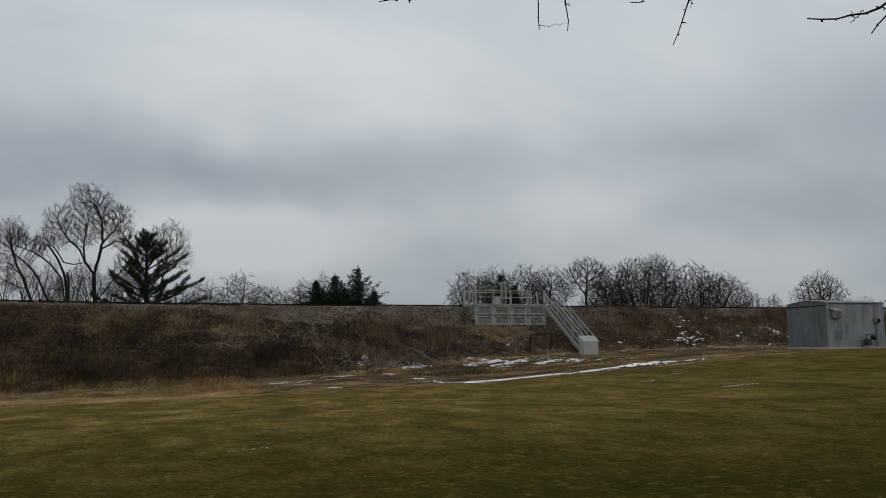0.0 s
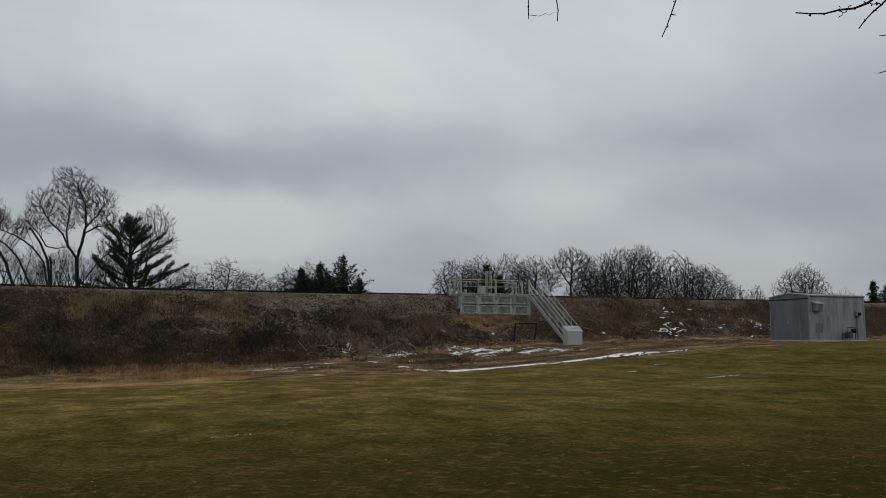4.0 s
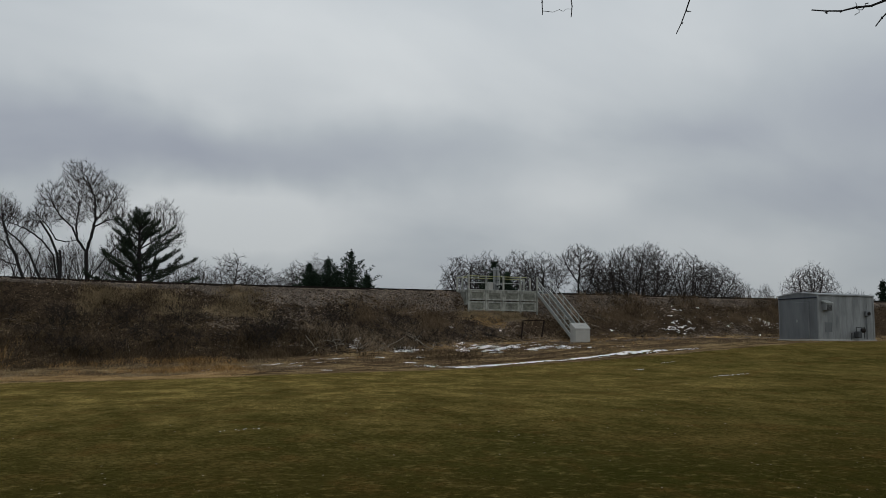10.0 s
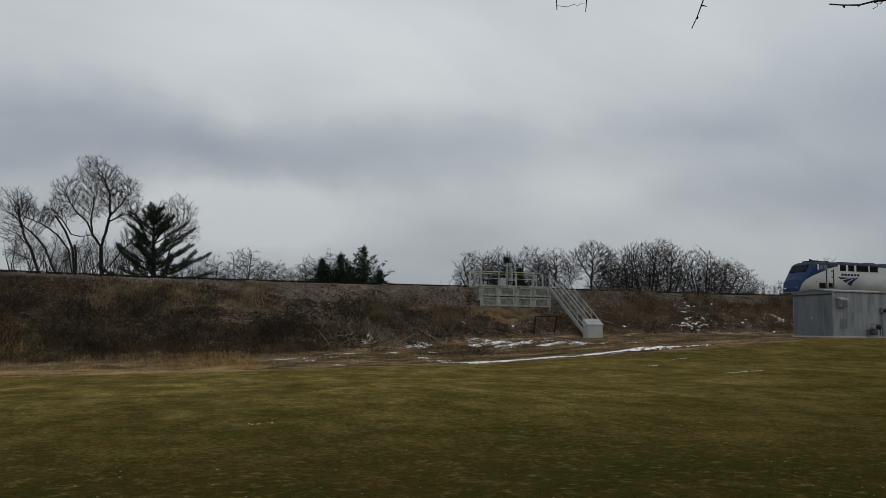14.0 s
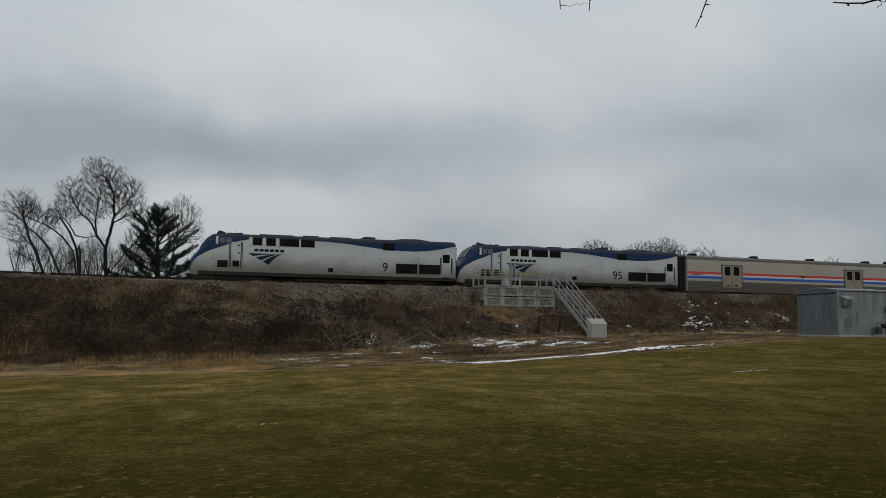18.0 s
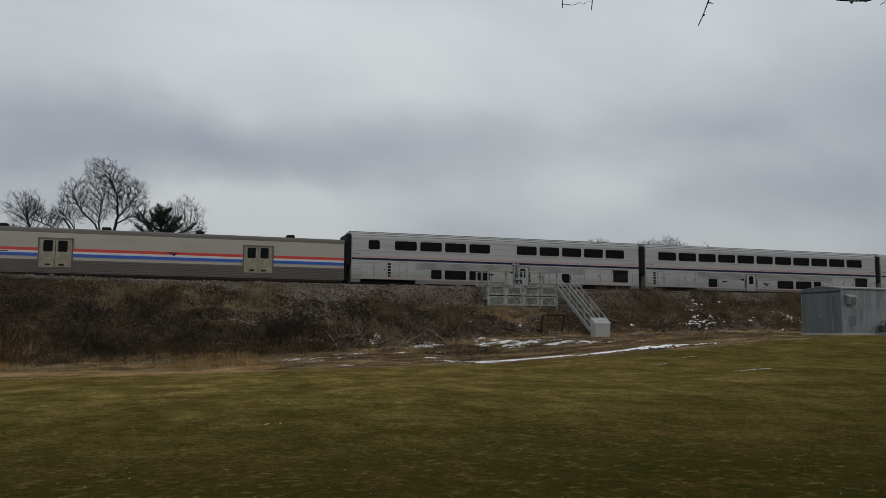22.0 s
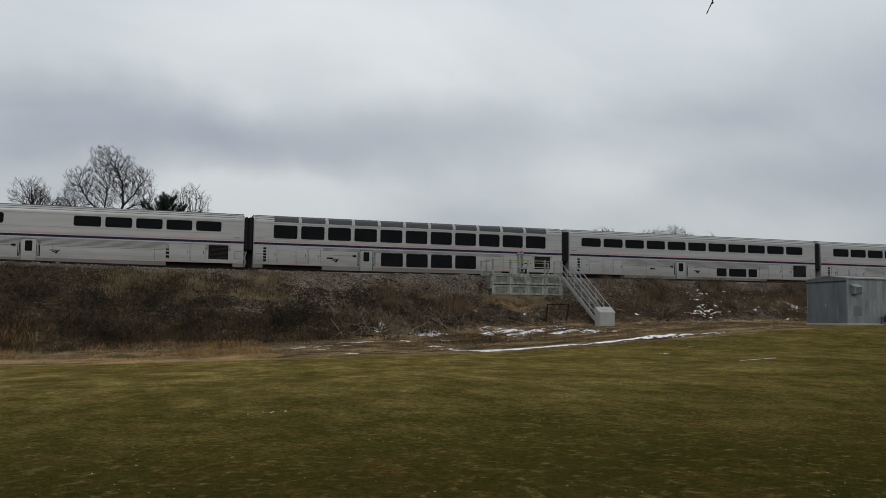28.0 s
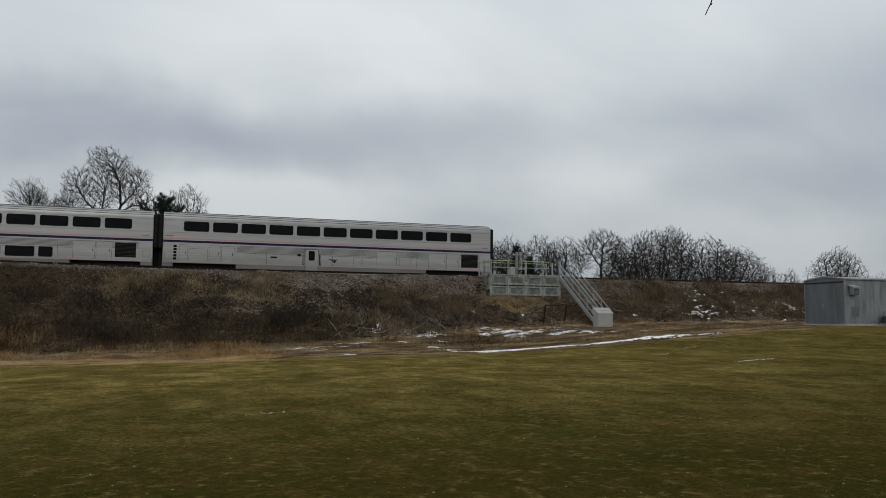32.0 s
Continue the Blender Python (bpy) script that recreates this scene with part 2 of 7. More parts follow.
_k.b.inputs["Emission Strength"].default_value = 3.0
M_LAMP = _k.colour((0.8, 0.8, 0.75)).m
_k = Mat("dark_glass", 0.06)
_k.b.inputs["Specular IOR Level"].default_value = 0.04
M_GLASS = _k.colour(_k.mix(_k.noise(0.7, 2), (0.004, 0.0045, 0.005), (0.011, 0.012, 0.013))).m
_k = Mat("skylight_glass", 0.15)
_k.b.inputs["Specular IOR Level"].default_value = 1.0
M_SKYGLASS = _k.colour(_k.mix(_k.noise(0.7, 2), (0.04, 0.045, 0.052), (0.08, 0.085, 0.092))).m
_k = Mat("roof_glass", 0.2)
_k.b.inputs["Specular IOR Level"].default_value = 0.5
M_ROOFGLASS = _k.colour(_k.mix(_k.noise(0.9, 3), (0.025, 0.026, 0.028), (0.06, 0.062, 0.064))).m
_k = Mat("louvre_black", 0.6, matte=True)
M_LOUVRE = _k.colour((0.012, 0.012, 0.013)).m
M_CONC = paint("pale_concrete", (0.33, 0.33, 0.31), 0.85, 0, 0.3, 2)
M_CONCTOP = paint("pale_cover", (0.37, 0.37, 0.35), 0.8, 0, 0.25, 2)
M_GALV = paint("galvanised_steel", (0.34, 0.365, 0.35), 0.5, 0.3, 0.45, 3)
M_PANEL = paint("weathered_green_grey_panel", (0.35, 0.362, 0.33), 0.75, 0.1, 1.0, 4.0, (1, 1, 0.6), (0.075, 0.08, 0.068))
M_PANELIN = paint("stained_recess", (0.2, 0.208, 0.18), 0.8, 0.1, 1.0, 3.2, (0.8, 1, 1), (0.04, 0.043, 0.033))
M_INK = paint("dark_blue_black_lettering", (0.008, 0.011, 0.024), 0.5, 0, 0.2)
M_TREAD = paint("dark_grating", (0.2, 0.212, 0.205), 0.7, 0.3, 0.5, 6)
M_YELLOW = paint("faded_yellow_rail", (0.24, 0.25, 0.1), 0.6, 0, 0.4, 4)
M_SHED = paint("galvanised_sheet_wall", (0.255, 0.272, 0.277), 0.5, 0.3, 1.0, 2.4, (1, 1, 0.22), (0.1, 0.11, 0.116))
# the front wall's sheet again, darkened for the gable's shaded side
M_SHEDD = paint("dull_steel_gable_shade", (0.15, 0.163, 0.172), 0.55, 0.25, 0.9, 1.6, (1, 1, 0.25), (0.075, 0.085, 0.092))
M_METER = paint("dull_grey_meter_paint", (0.06, 0.066, 0.07), 0.6, 0.1, 0.5, 5)
M_RAIL = paint("rusty_rail", (0.02, 0.015, 0.012), 0.6, 0.3, 0.5, 4)
M_TIE = paint("creosoted_timber", (0.045, 0.036, 0.03), 0.9, 0, 0.5, 5)
M_RUST = paint("rusted_pipe", (0.02, 0.013, 0.01), 0.8, 0, 0.4, 6)
_k = Mat("old_snow", 0.7)
_k.b.inputs["Subsurface Weight"].default_value = 0.1
M_SNOW = _k.colour(_k.mix(_k.ramp(_k.noise(2.2, 5), (0.45, (0, 0, 0)), (0.75, (0.7, 0.7, 0.7))), (0.93, 0.905, 0.875), (0.5, 0.46, 0.41))).bump(_k.noise(9, 4), 0.4, 0.03).m
M_STICK = paint("bleached_wood", (0.3, 0.265, 0.215), 0.85, 0, 0.4, 5)
M_BARK = paint("grey_brown_bark", (0.02, 0.0195, 0.019), 0.95, 0, 0.5, 4, (1, 1, 0.3))
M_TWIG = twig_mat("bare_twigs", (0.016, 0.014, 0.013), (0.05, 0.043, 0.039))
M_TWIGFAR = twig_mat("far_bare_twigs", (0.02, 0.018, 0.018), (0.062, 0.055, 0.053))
M_BRUSH = twig_mat("dead_brush", (0.007, 0.006, 0.005), (0.165, 0.12, 0.077))
M_TANBRUSH = twig_mat("brown_brush", (0.014, 0.01, 0.007), (0.33, 0.25, 0.17))
M_STRAW = twig_mat("dry_grass", (0.1, 0.074, 0.043), (0.43, 0.335, 0.205))
M_TAWNY = twig_mat("tawny_dry_grass", (0.08, 0.043, 0.017), (0.52, 0.32, 0.13))
M_PALESTRAW = twig_mat("bleached_straw", (0.2, 0.125, 0.055), (0.66, 0.46, 0.23))
M_RUSTGRASS = twig_mat("rusty_dry_weeds", (0.028, 0.021, 0.014), (0.21, 0.152, 0.098))
_k = Mat("lawn_blades", 0.95, matte=True)
_c = _k.mix(_k.ramp(_k.noise(0.8, 6, 0.68), (0.4, (0, 0, 0)), (0.6, (1, 1, 1))), _k.ramp(_k.island(), (0.1, (0.013, 0.017, 0.003)), (1.0, (0.1, 0.096, 0.025))), _k.ramp(_k.island(), (0.0, (0.036, 0.03, 0.008)), (1.0, (0.18, 0.125, 0.043))))
M_BLADE = _k.colour(_c).m
M_TUFT = twig_mat("lawn_tufts", (0.045, 0.041, 0.01), (0.23, 0.172, 0.055))
M_DARKWEED = twig_mat("dark_dead_weeds", (0.013, 0.01, 0.007), (0.135, 0.097, 0.058))
M_NEEDLE = twig_mat("pine_needles", (0.012, 0.018, 0.013), (0.034, 0.046, 0.03))
M_SPRUCE = twig_mat("spruce_needles", (0.01, 0.018, 0.013), (0.03, 0.046, 0.032))
M_STONE = twig_mat("ballast_stones", (0.028, 0.022, 0.017), (0.29, 0.235, 0.19))
M_BIT = twig_mat("leaf_litter", (0.12, 0.085, 0.05), (0.46, 0.4, 0.32))

# the ground: lawn, dry verge, brush soil and ballast in one material, blended by the band that the terrain gives
_k = Mat("field_and_bank", 0.95, matte=True)
_b = _k.math("ADD", _k.attr("band"), _k.math("MULTIPLY", _k.math("SUBTRACT", _k.noise(0.45, 6, 0.7), 0.5), 1.3))
_lawn = _k.mix(_k.ramp(_k.noise(0.22, 6, 0.62, (1, 0.6, 1)), (0.38, (0, 0, 0)), (0.6, (1, 1, 1))), (0.035, 0.039, 0.0085), (0.095, 0.064, 0.019))
# paler and yellower towards the field's edge: shade between near blades painted in
_pos = _k.n.new("ShaderNodeSeparateXYZ")
_k.l.new(_k.where, _pos.inputs[0])
_far_pale = _k.n.new("ShaderNodeMapRange")
_far_pale.inputs["From Min"].default_value, _far_pale.inputs["From Max"].default_value = 8.0, 24.0
_k.l.new(_pos.outputs[1], _far_pale.inputs["Value"])
# weaker to the right, with the duller light there put into the colour
_right_dim = _k.n.new("ShaderNodeMapRange")
for _s, _val in (("From Min", 12.0), ("From Max", 27.0), ("To Min", 1.2), ("To Max", 0.65)):
    _right_dim.inputs[_s].default_value = _val
_k.l.new(_k.math("ADD", _pos.outputs[0], _k.math("MULTIPLY", _k.noise(0.2, 4), 6.0)), _right_dim.inputs["Value"])
_lawn = _k.mix(_k.math("MULTIPLY", _k.math("MULTIPLY", _far_pale.outputs[0], _right_dim.outputs[0]), _k.math("MULTIPLY", _k.ramp(_k.noise(0.4, 6, 0.7, (1, 0.7, 1)), (0.3, (0.3, 0.3, 0.3)), (0.6, (1, 1, 1))), 0.85)), _lawn, (0.46, 0.34, 0.11))
_lawn = _k.mix(_k.math("MULTIPLY", _k.ramp(_k.noise(0.5, 6, 0.72, (1, 0.65, 1), 0.25), (0.42, (1, 1, 1)), (0.56, (0, 0, 0))), 0.6), _lawn, (0.052, 0.05, 0.011))
_lawn = _k.mix(_k.math("MULTIPLY", _k.ramp(_k.noise(1.4, 6, 0.72, (1, 0.6, 1), -0.15), (0.42, (1, 1, 1)), (0.58, (0, 0, 0))), 0.5), _lawn, (0.046, 0.043, 0.009))
_lawn = _k.mix(_k.math("MULTIPLY", _k.ramp(_k.noise(1.0, 6, 0.7, (1, 0.7, 1), 0.4), (0.52, (0, 0, 0)), (0.64, (1, 1, 1))), 0.6), _lawn, (0.15, 0.088, 0.027))
_lawn = _k.mix(_k.math("MULTIPLY", _k.ramp(_k.noise(3.6, 6, 0.8), (0.53, (0, 0, 0)), (0.66, (1, 1, 1))), 0.6), _lawn, (0.29, 0.22, 0.078))
_lawn = _k.mix(_k.math("MULTIPLY", _k.ramp(_k.noise(12, 5, 0.75), (0.4, (1, 1, 1)), (0.6, (0, 0, 0))), 0.7), _lawn, (0.028, 0.024, 0.006))
_verge = _k.mix(_k.ramp(_k.noise(0.9, 6, 0.7, (0.4, 1.2, 1)), (0.42, (0, 0, 0)), (0.6, (1, 1, 1))), (0.105, 0.068, 0.038), (0.38, 0.27, 0.138))
_verge = _k.mix(_k.math("MULTIPLY", _k.ramp(_k.noise(5, 6, 0.8), (0.42, (0, 0, 0)), (0.6, (1, 1, 1))), 0.65), _verge, (0.035, 0.023, 0.014))
_verge = _k.mix(_k.math("MULTIPLY", _k.ramp(_k.noise(1.1, 5, 0.7, (0.5, 1, 1)), (0.48, (0, 0, 0)), (0.62, (1, 1, 1))), 0.4), _verge, (0.042, 0.03, 0.018))
_soil = _k.mix(_k.noise(0.6, 6, 0.7), (0.018, 0.013, 0.009), (0.082, 0.058, 0.038))
_soil = _k.mix(_k.math("MULTIPLY", _k.ramp(_k.noise(4, 6, 0.8), (0.45, (0, 0, 0)), (0.58, (1, 1, 1))), 0.8), _soil, (0.012, 0.01, 0.008))
_soil = _k.mix(_k.math("MULTIPLY", _k.ramp(_k.noise(11, 5, 0.8), (0.57, (0, 0, 0)), (0.66, (1, 1, 1))), 0.6), _soil, (0.13, 0.1, 0.068))
_xyz = _k.n.new("ShaderNodeSeparateXYZ")
_k.l.new(_k.where, _xyz.inputs[0])
_east = _k.n.new("ShaderNodeMapRange")
_east.inputs["From Min"].default_value, _east.inputs["From Max"].default_value = 13.0, 23.0
_k.l.new(_k.math("ADD", _xyz.outputs[0], _k.math("MULTIPLY", _k.noise(0.4, 4), 6.0)), _east.inputs["Value"])
_dirt = _k.mix(_k.ramp(_k.noise(3.5, 6, 0.75), (0.4, (0, 0, 0)), (0.62, (1, 1, 1))), (0.024, 0.017, 0.012), (0.085, 0.062, 0.041))
_dirt = _k.mix(_k.math("MULTIPLY", _k.ramp(_k.noise(0.7, 5, 0.6), (0.45, (0, 0, 0)), (0.65, (1, 1, 1))), 0.6), _dirt, (0.05, 0.034, 0.022))
_soil = _k.mix(_k.math("MULTIPLY", _east.outputs[0], 0.7), _soil, _dirt)
_stone = _k.mix(_k.ramp(_k.noise(16, 3, 0.6), (0.4, (0, 0, 0)), (0.6, (1, 1, 1))), (0.02, 0.016, 0.013), (0.185, 0.155, 0.128))
_c = _k.mix(_k.ramp(_b, (0.45, (0, 0, 0)), (0.6, (1, 1, 1))), _lawn, _verge)
_s = _k.math("MULTIPLY", _b, 0.25)
_c = _k.mix(_k.ramp(_s, (0.36, (0, 0, 0)), (0.44, (1, 1, 1))), _c, _soil)
_c = _k.mix(_k.ramp(_s, (0.62, (0, 0, 0)), (0.7, (1, 1, 1))), _c, _stone)
M_GROUND = _k.colour(_c).bump(_k.noise(22, 5, 0.75), 0.7, 0.05).m

# ---- mesh helpers ----


class Soup:
    """Faces gathered for one mesh."""

    def __init__(self):
        self.v, self.f = [], []

    def add(self, verts, faces):
        o = len(self.v)
        self.v += [tuple(p) for p in verts]
        self.f += [tuple(i + o for i in f) for f in faces]
        return self

    def box(self, x0, y0, z0, x1, y1, z1, c=0.0):
        """A box; c cuts its edges."""
        if c <= 0:
            return self.add([(x, y, z) for x in (x0, x1) for y in (y0, y1) for z in (z0, z1)],
                            [(0, 1, 3, 2), (4, 6, 7, 5), (0, 4, 5, 1), (2, 3, 7, 6), (0, 2, 6, 4), (1, 5, 7, 3)])
        c = min(c, (x1 - x0) / 3, (y1 - y0) / 3, (z1 - z0) / 3)
        rings = []
        for z, i in ((z0, c), (z0 + c, 0), (z1 - c, 0), (z1, c)):
            a, b, d, e = x0 + i, y0 + i, x1 - i, y1 - i
            rings.append([(a + c, b, z), (d - c, b, z), (d, b + c, z), (d, e - c, z), (d - c, e, z), (a + c, e, z), (a, e - c, z), (a, b + c, z)])
        return self.loft(rings)

    def loft(self, rings, caps=True):
        n = len(rings[0])
        faces = [(k * n + i, k * n + (i + 1) % n, (k + 1) * n + (i + 1) % n, (k + 1) * n + i) for k in range(len(rings) - 1) for i in range(n)]
        if caps:
            faces += [tuple(range(n - 1, -1, -1)), tuple(range((len(rings) - 1) * n, len(rings) * n))]
        return self.add([p for r in rings for p in r], faces)

    def plate(self, outline, y0, y1):
        """An outline in x and z, made solid from y0 to y1 (y0 is the outer face)."""
        n = len(outline)
        self.add([(x, y0, z) for x, z in outline] + [(x, y1, z) for x, z in outline],
                 [tuple(range(n)), tuple(range(2 * n - 1, n - 1, -1))] + [(i, i + n, (i + 1) % n + n, (i + 1) % n) for i in range(n)])
        return self

    def tube(self, pts, radii, sides=6, cap=True):
        pts = [Vector(p) for p in pts]
        if isinstance(radii, (int, float)):
            radii = [radii] * len(pts)
        rings = []
        for k, p in enumerate(pts):
            d = (pts[min(k + 1, len(pts) - 1)] - pts[max(k - 1, 0)]).normalized()
            a = d.cross(Vector((0.31, 0.17, 0.93)) if abs(d.z) < 0.9 else Vector((1, 0.13, 0))).normalized()
            b = d.cross(a)
            rings.append([p + (a * math.cos(q) + b * math.sin(q)) * radii[k] for q in [2 * math.pi * i / sides for i in range(sides)]])
        return self.loft(rings, cap)

    def mesh(self, name, smooth=False):
        me = bpy.data.meshes.new(name)
        me.from_pydata(self.v, [], self.f)
        if smooth:
            me.polygons.foreach_set("use_smooth", [True] * len(me.polygons))
        me.update()
        return me


def part(name, soup, material, parent=None, label="", smooth=False, at=None):
    """Links a soup as one mesh object, under a thing where one is given."""
    me = soup.mesh(name, smooth)
    me.materials.append(material)
    ob = new(name, me)
    if parent:
        ob.parent = parent
    if at is not None:
        ob.matrix_basis = at
    return tagged(ob, label)


def thing(name, label, category, at=None, group=""):
    ob = new(name)
    if at is not None:
        ob.matrix_basis = at
    return tagged(ob, label, category, group)


def rounded(x0, z0, x1, z1, r=0.1, n=3):
    """A rectangle with round corners, as an outline."""
    out = []
    for cx, cz, q in ((x1 - r, z1 - r, 0), (x0 + r, z1 - r, 90), (x0 + r, z0 + r, 180), (x1 - r, z0 + r, 270)):
        out += [(cx + r * math.cos(radians(q + 90 * i / n)), cz + r * math.sin(radians(q + 90 * i / n))) for i in range(n + 1)]
    return out


def ramp_of(x, xs, ys):
    return float(np.interp(x, xs, ys))


# ---- the ground ----
EDGE_X, EDGE_Z = (-80, -6, 1, 6, 15, 26, 34, 41, 60, 200), (-0.7, -0.4, -0.25, -0.1, 0.06, 0.92, 1.58, 1.68, 1.9, 2.2)
TOE_X, TOE_Y, TOE_Z = (-80, -6, 0, 10, 20, 28, 35, 60, 200), (46.5, 46.5, 46.5, 47, 50, 51.5, 51.5, 51, 51), (0, 0.05, 0.2, 0.7, 1.3, 1.55, 1.75, 2.0, 2.3)


def edge_y(x):
    return ramp_of(x, (-80, 15, 26, 34, 60, 200), (40, 40, 38.6, 37.2, 36.5, 36))


def rise(x):
    """How the near track climbs along its way, against x = 8."""
    return 0.0027 * max(-60.0, min(120.0, x - 8)) + 0.0005 * max(0.0, 8 - max(x, -14.0)) ** 2


def crest(x):
    """Height of the near track's ballast."""
    return 4.9 + rise(x)


def ground(x, y):
    ez, ey = ramp_of(x, EDGE_X, EDGE_Z), edge_y(x)
    if y <= ey:
        q = max(0.0, (y + 3) / (ey + 3))
        return ez * q * q * (1.6 - 0.6 * q)
    ty, tz, c = ramp_of(x, TOE_X, TOE_Y), ramp_of(x, TOE_X, TOE_Z), crest(x)
    if y <= ty:
        q = (y - ey) / (ty - ey)
        return ez + (tz - ez) * q * (0.6 + 0.4 * q)
    return ramp_of(y, (ty, ty + (57.2 - ty) * 0.72, 57.2, 60.9, 61.9, 66.3, 70, 200, 4000), (tz, tz + (c - tz) * 0.58, c, c, 4.36, 4.36, 3.7, 3.7, -2.0))


def band(x, y):
    ey, ty = edge_y(x) - ramp_of(x, (-80, 3, 14, 28, 36, 200), (3.3, 2.8, 1.5, 1.5, 0.3, 0)), ramp_of(x, TOE_X, TOE_Y) - ramp_of(x, (-80, 2, 9, 200), (1.6, 1.4, 0, 0))
    top = ramp_of(x, (-20, 2, 6, 30, 36, 80), (56.4, 56.3, 54.7, 55.0, 56.0, 56.4))
    return ramp_of(y, (ey - 1.5, ey + 1.0, ty - 0.8, ty + 1.2, top, top + 1.0, 67, 70, 80), (0, 1, 1.0, 2.0, 2.0, 3.2, 3.2, 1.5, 0.3))


def bumpy(x, y):
    """Ground with its small unevenness."""
    rough = min(1.0, max(0.0, (y - edge_y(x) + 1) / 4)) * (1 if y < 57 else max(0.0, 1 - (y - 57) / 0.5))
    rough *= 0.35 + 0.65 * min(1.0, max(0.0, (y - ramp_of(x, TOE_X, TOE_Y) + 1.5) / 2))
    lump = noise.noise((x * 0.5, y * 0.5, 0)) * 0.26 + noise.noise((x * 1.4, y * 1.4, 3)) * 0.2
    soft = noise.noise((x * 0.12, y * 0.12, 7)) * 0.05 if y < 57 else 0
    return ground(x, y) + lump * rough + soft


def axis(*spans):
    out = []
    for a, b, step in spans:
        out += list(np.arange(a, b, step))
    return out + [spans[-1][1]]


gx = axis((-2500, -300, 440), (-300, -60, 30), (-60, -24, 3), (-24, 84, 0.55), (84, 130, 3), (130, 700, 38), (700, 2500, 360))
gy = axis((-600, -30, 95), (-30, 2, 4), (2, 36, 1.0), (36, 62.5, 0.42), (62.5, 76, 1.1), (76, 120, 8), (120, 400, 40), (400, 3000, 400))
gv = [(x, y, bumpy(x, y)) for x in gx for y in gy]
ny = len(gy)
ground_mesh = bpy.data.meshes.new("ground")
ground_mesh.from_pydata(gv, [], [(i * ny + j, (i + 1) * ny + j, (i + 1) * ny + j + 1, i * ny + j + 1) for i in range(len(gx) - 1) for j in range(ny - 1)])
ground_mesh.attributes.new("band", "FLOAT", "POINT").data.foreach_set("value", [band(x, y) for x in gx for y in gy])
ground_mesh.polygons.foreach_set("use_smooth", [True] * len(ground_mesh.polygons))
ground_mesh.materials.append(M_GROUND)
tagged(new("ground", ground_mesh), "mown olive lawn rising into a brown railway embankment", "ground", kind="structure")

# ---- the two tracks ----


def track(name, label, y, top, stations, climb):
    """Two rails on ties; top is the height of the rail heads."""
    t = thing(name, label, "track")
    t["kind"] = "structure"
    for side in (-0.755, 0.755):
        prof = [(-0.07, -0.17), (0.07, -0.17), (0.07, -0.15), (0.012, -0.13), (0.012, -0.045), (0.037, -0.035), (0.037, 0), (-0.037, 0), (-0.037, -0.035), (-0.012, -0.045), (-0.012, -0.13), (-0.07, -0.15)]
        part("rail", Soup().loft([[(x, y + side + a, top + climb(x) + b) for a, b in prof] for x in stations]), M_RAIL, t)
    tie = Soup().box(-0.11, -1.3, -0.33, 0.11, 1.3, -0.165, 0.015).mesh("tie")
    tie.materials.append(M_TIE)
    for k in range(150):
        ob = new("tie", tie)
        ob.parent = t
        x = -14 + k * 0.53
        ob.matrix_basis = pose(x, y, top + climb(x), 0, 0, (k * 37 % 11 - 5) * 0.3)
    return t


TRAIN_Y, RAIL_Z = 63.92, 4.55
track("near_track", "rusty rails on dark timber ties along the bank's crest", 59.65, 5.18, [-300, -52, -14, -10, -6, -2, 2, 5, 8, 128, 600], rise)
track("far_track", "rails on timber ties under the passing train", TRAIN_Y, RAIL_Z, [-300, 700], lambda x: 0.0)

# ---- the train ----
SIDE = -1.55


def section(hw, z0, zs, zt):
    """Half-round roofed cross-section, from the near foot round to the far foot."""
    h = zt - zs
    half = [(hw, z0), (hw, zs), (hw * 0.985, zs + h * 0.3), (hw * 0.93, zs + h * 0.58), (hw * 0.8, zs + h * 0.79), (hw * 0.5, zs + h * 0.94)]
    return [(-y, z) for y, z in half] + [(0, zt)] + [(y, z) for y, z in reversed(half)]


def panel(name, parent, outline, material, out=0.012, label="", deep=0.02):
    """A flat piece on the near side, its face standing out by that much."""
    return part(name, Soup().plate(outline, SIDE - out, SIDE + deep), material, parent, label)


def rect(x0, z0, x1, z1):
    return [(x0, z0), (x1, z0), (x1, z1), (x0, z1)]


def window(parent, x0, z0, x1, z1, r=0.1, name="window"):
    w = part(name, Soup().plate(rounded(x0, z0, x1, z1, r), SIDE - 0.012, SIDE + 0.03), M_GLASS, parent, "dark tinted window pane")
    ring = Soup()
    a, b = rounded(x0 - 0.035, z0 - 0.035, x1 + 0.035, z1 + 0.035, r + 0.03), rounded(x0, z0, x1, z1, r)
    n = len(a)
    ring.add([(x, SIDE - 0.02, z) for x, z in a] + [(x, SIDE - 0.02, z) for x, z in b] + [(x, SIDE, z) for x, z in a] + [(x, SIDE, z) for x, z in b],
             [f for i in range(n) for j in [(i + 1) % n] for f in ((i, j, n + j, n + i), (i, 2 * n + i, 2 * n + j, j), (n + i, n + j, 3 * n + j, 3 * n + i))])
    part("gasket", ring, M_BLACK, w)
    return w


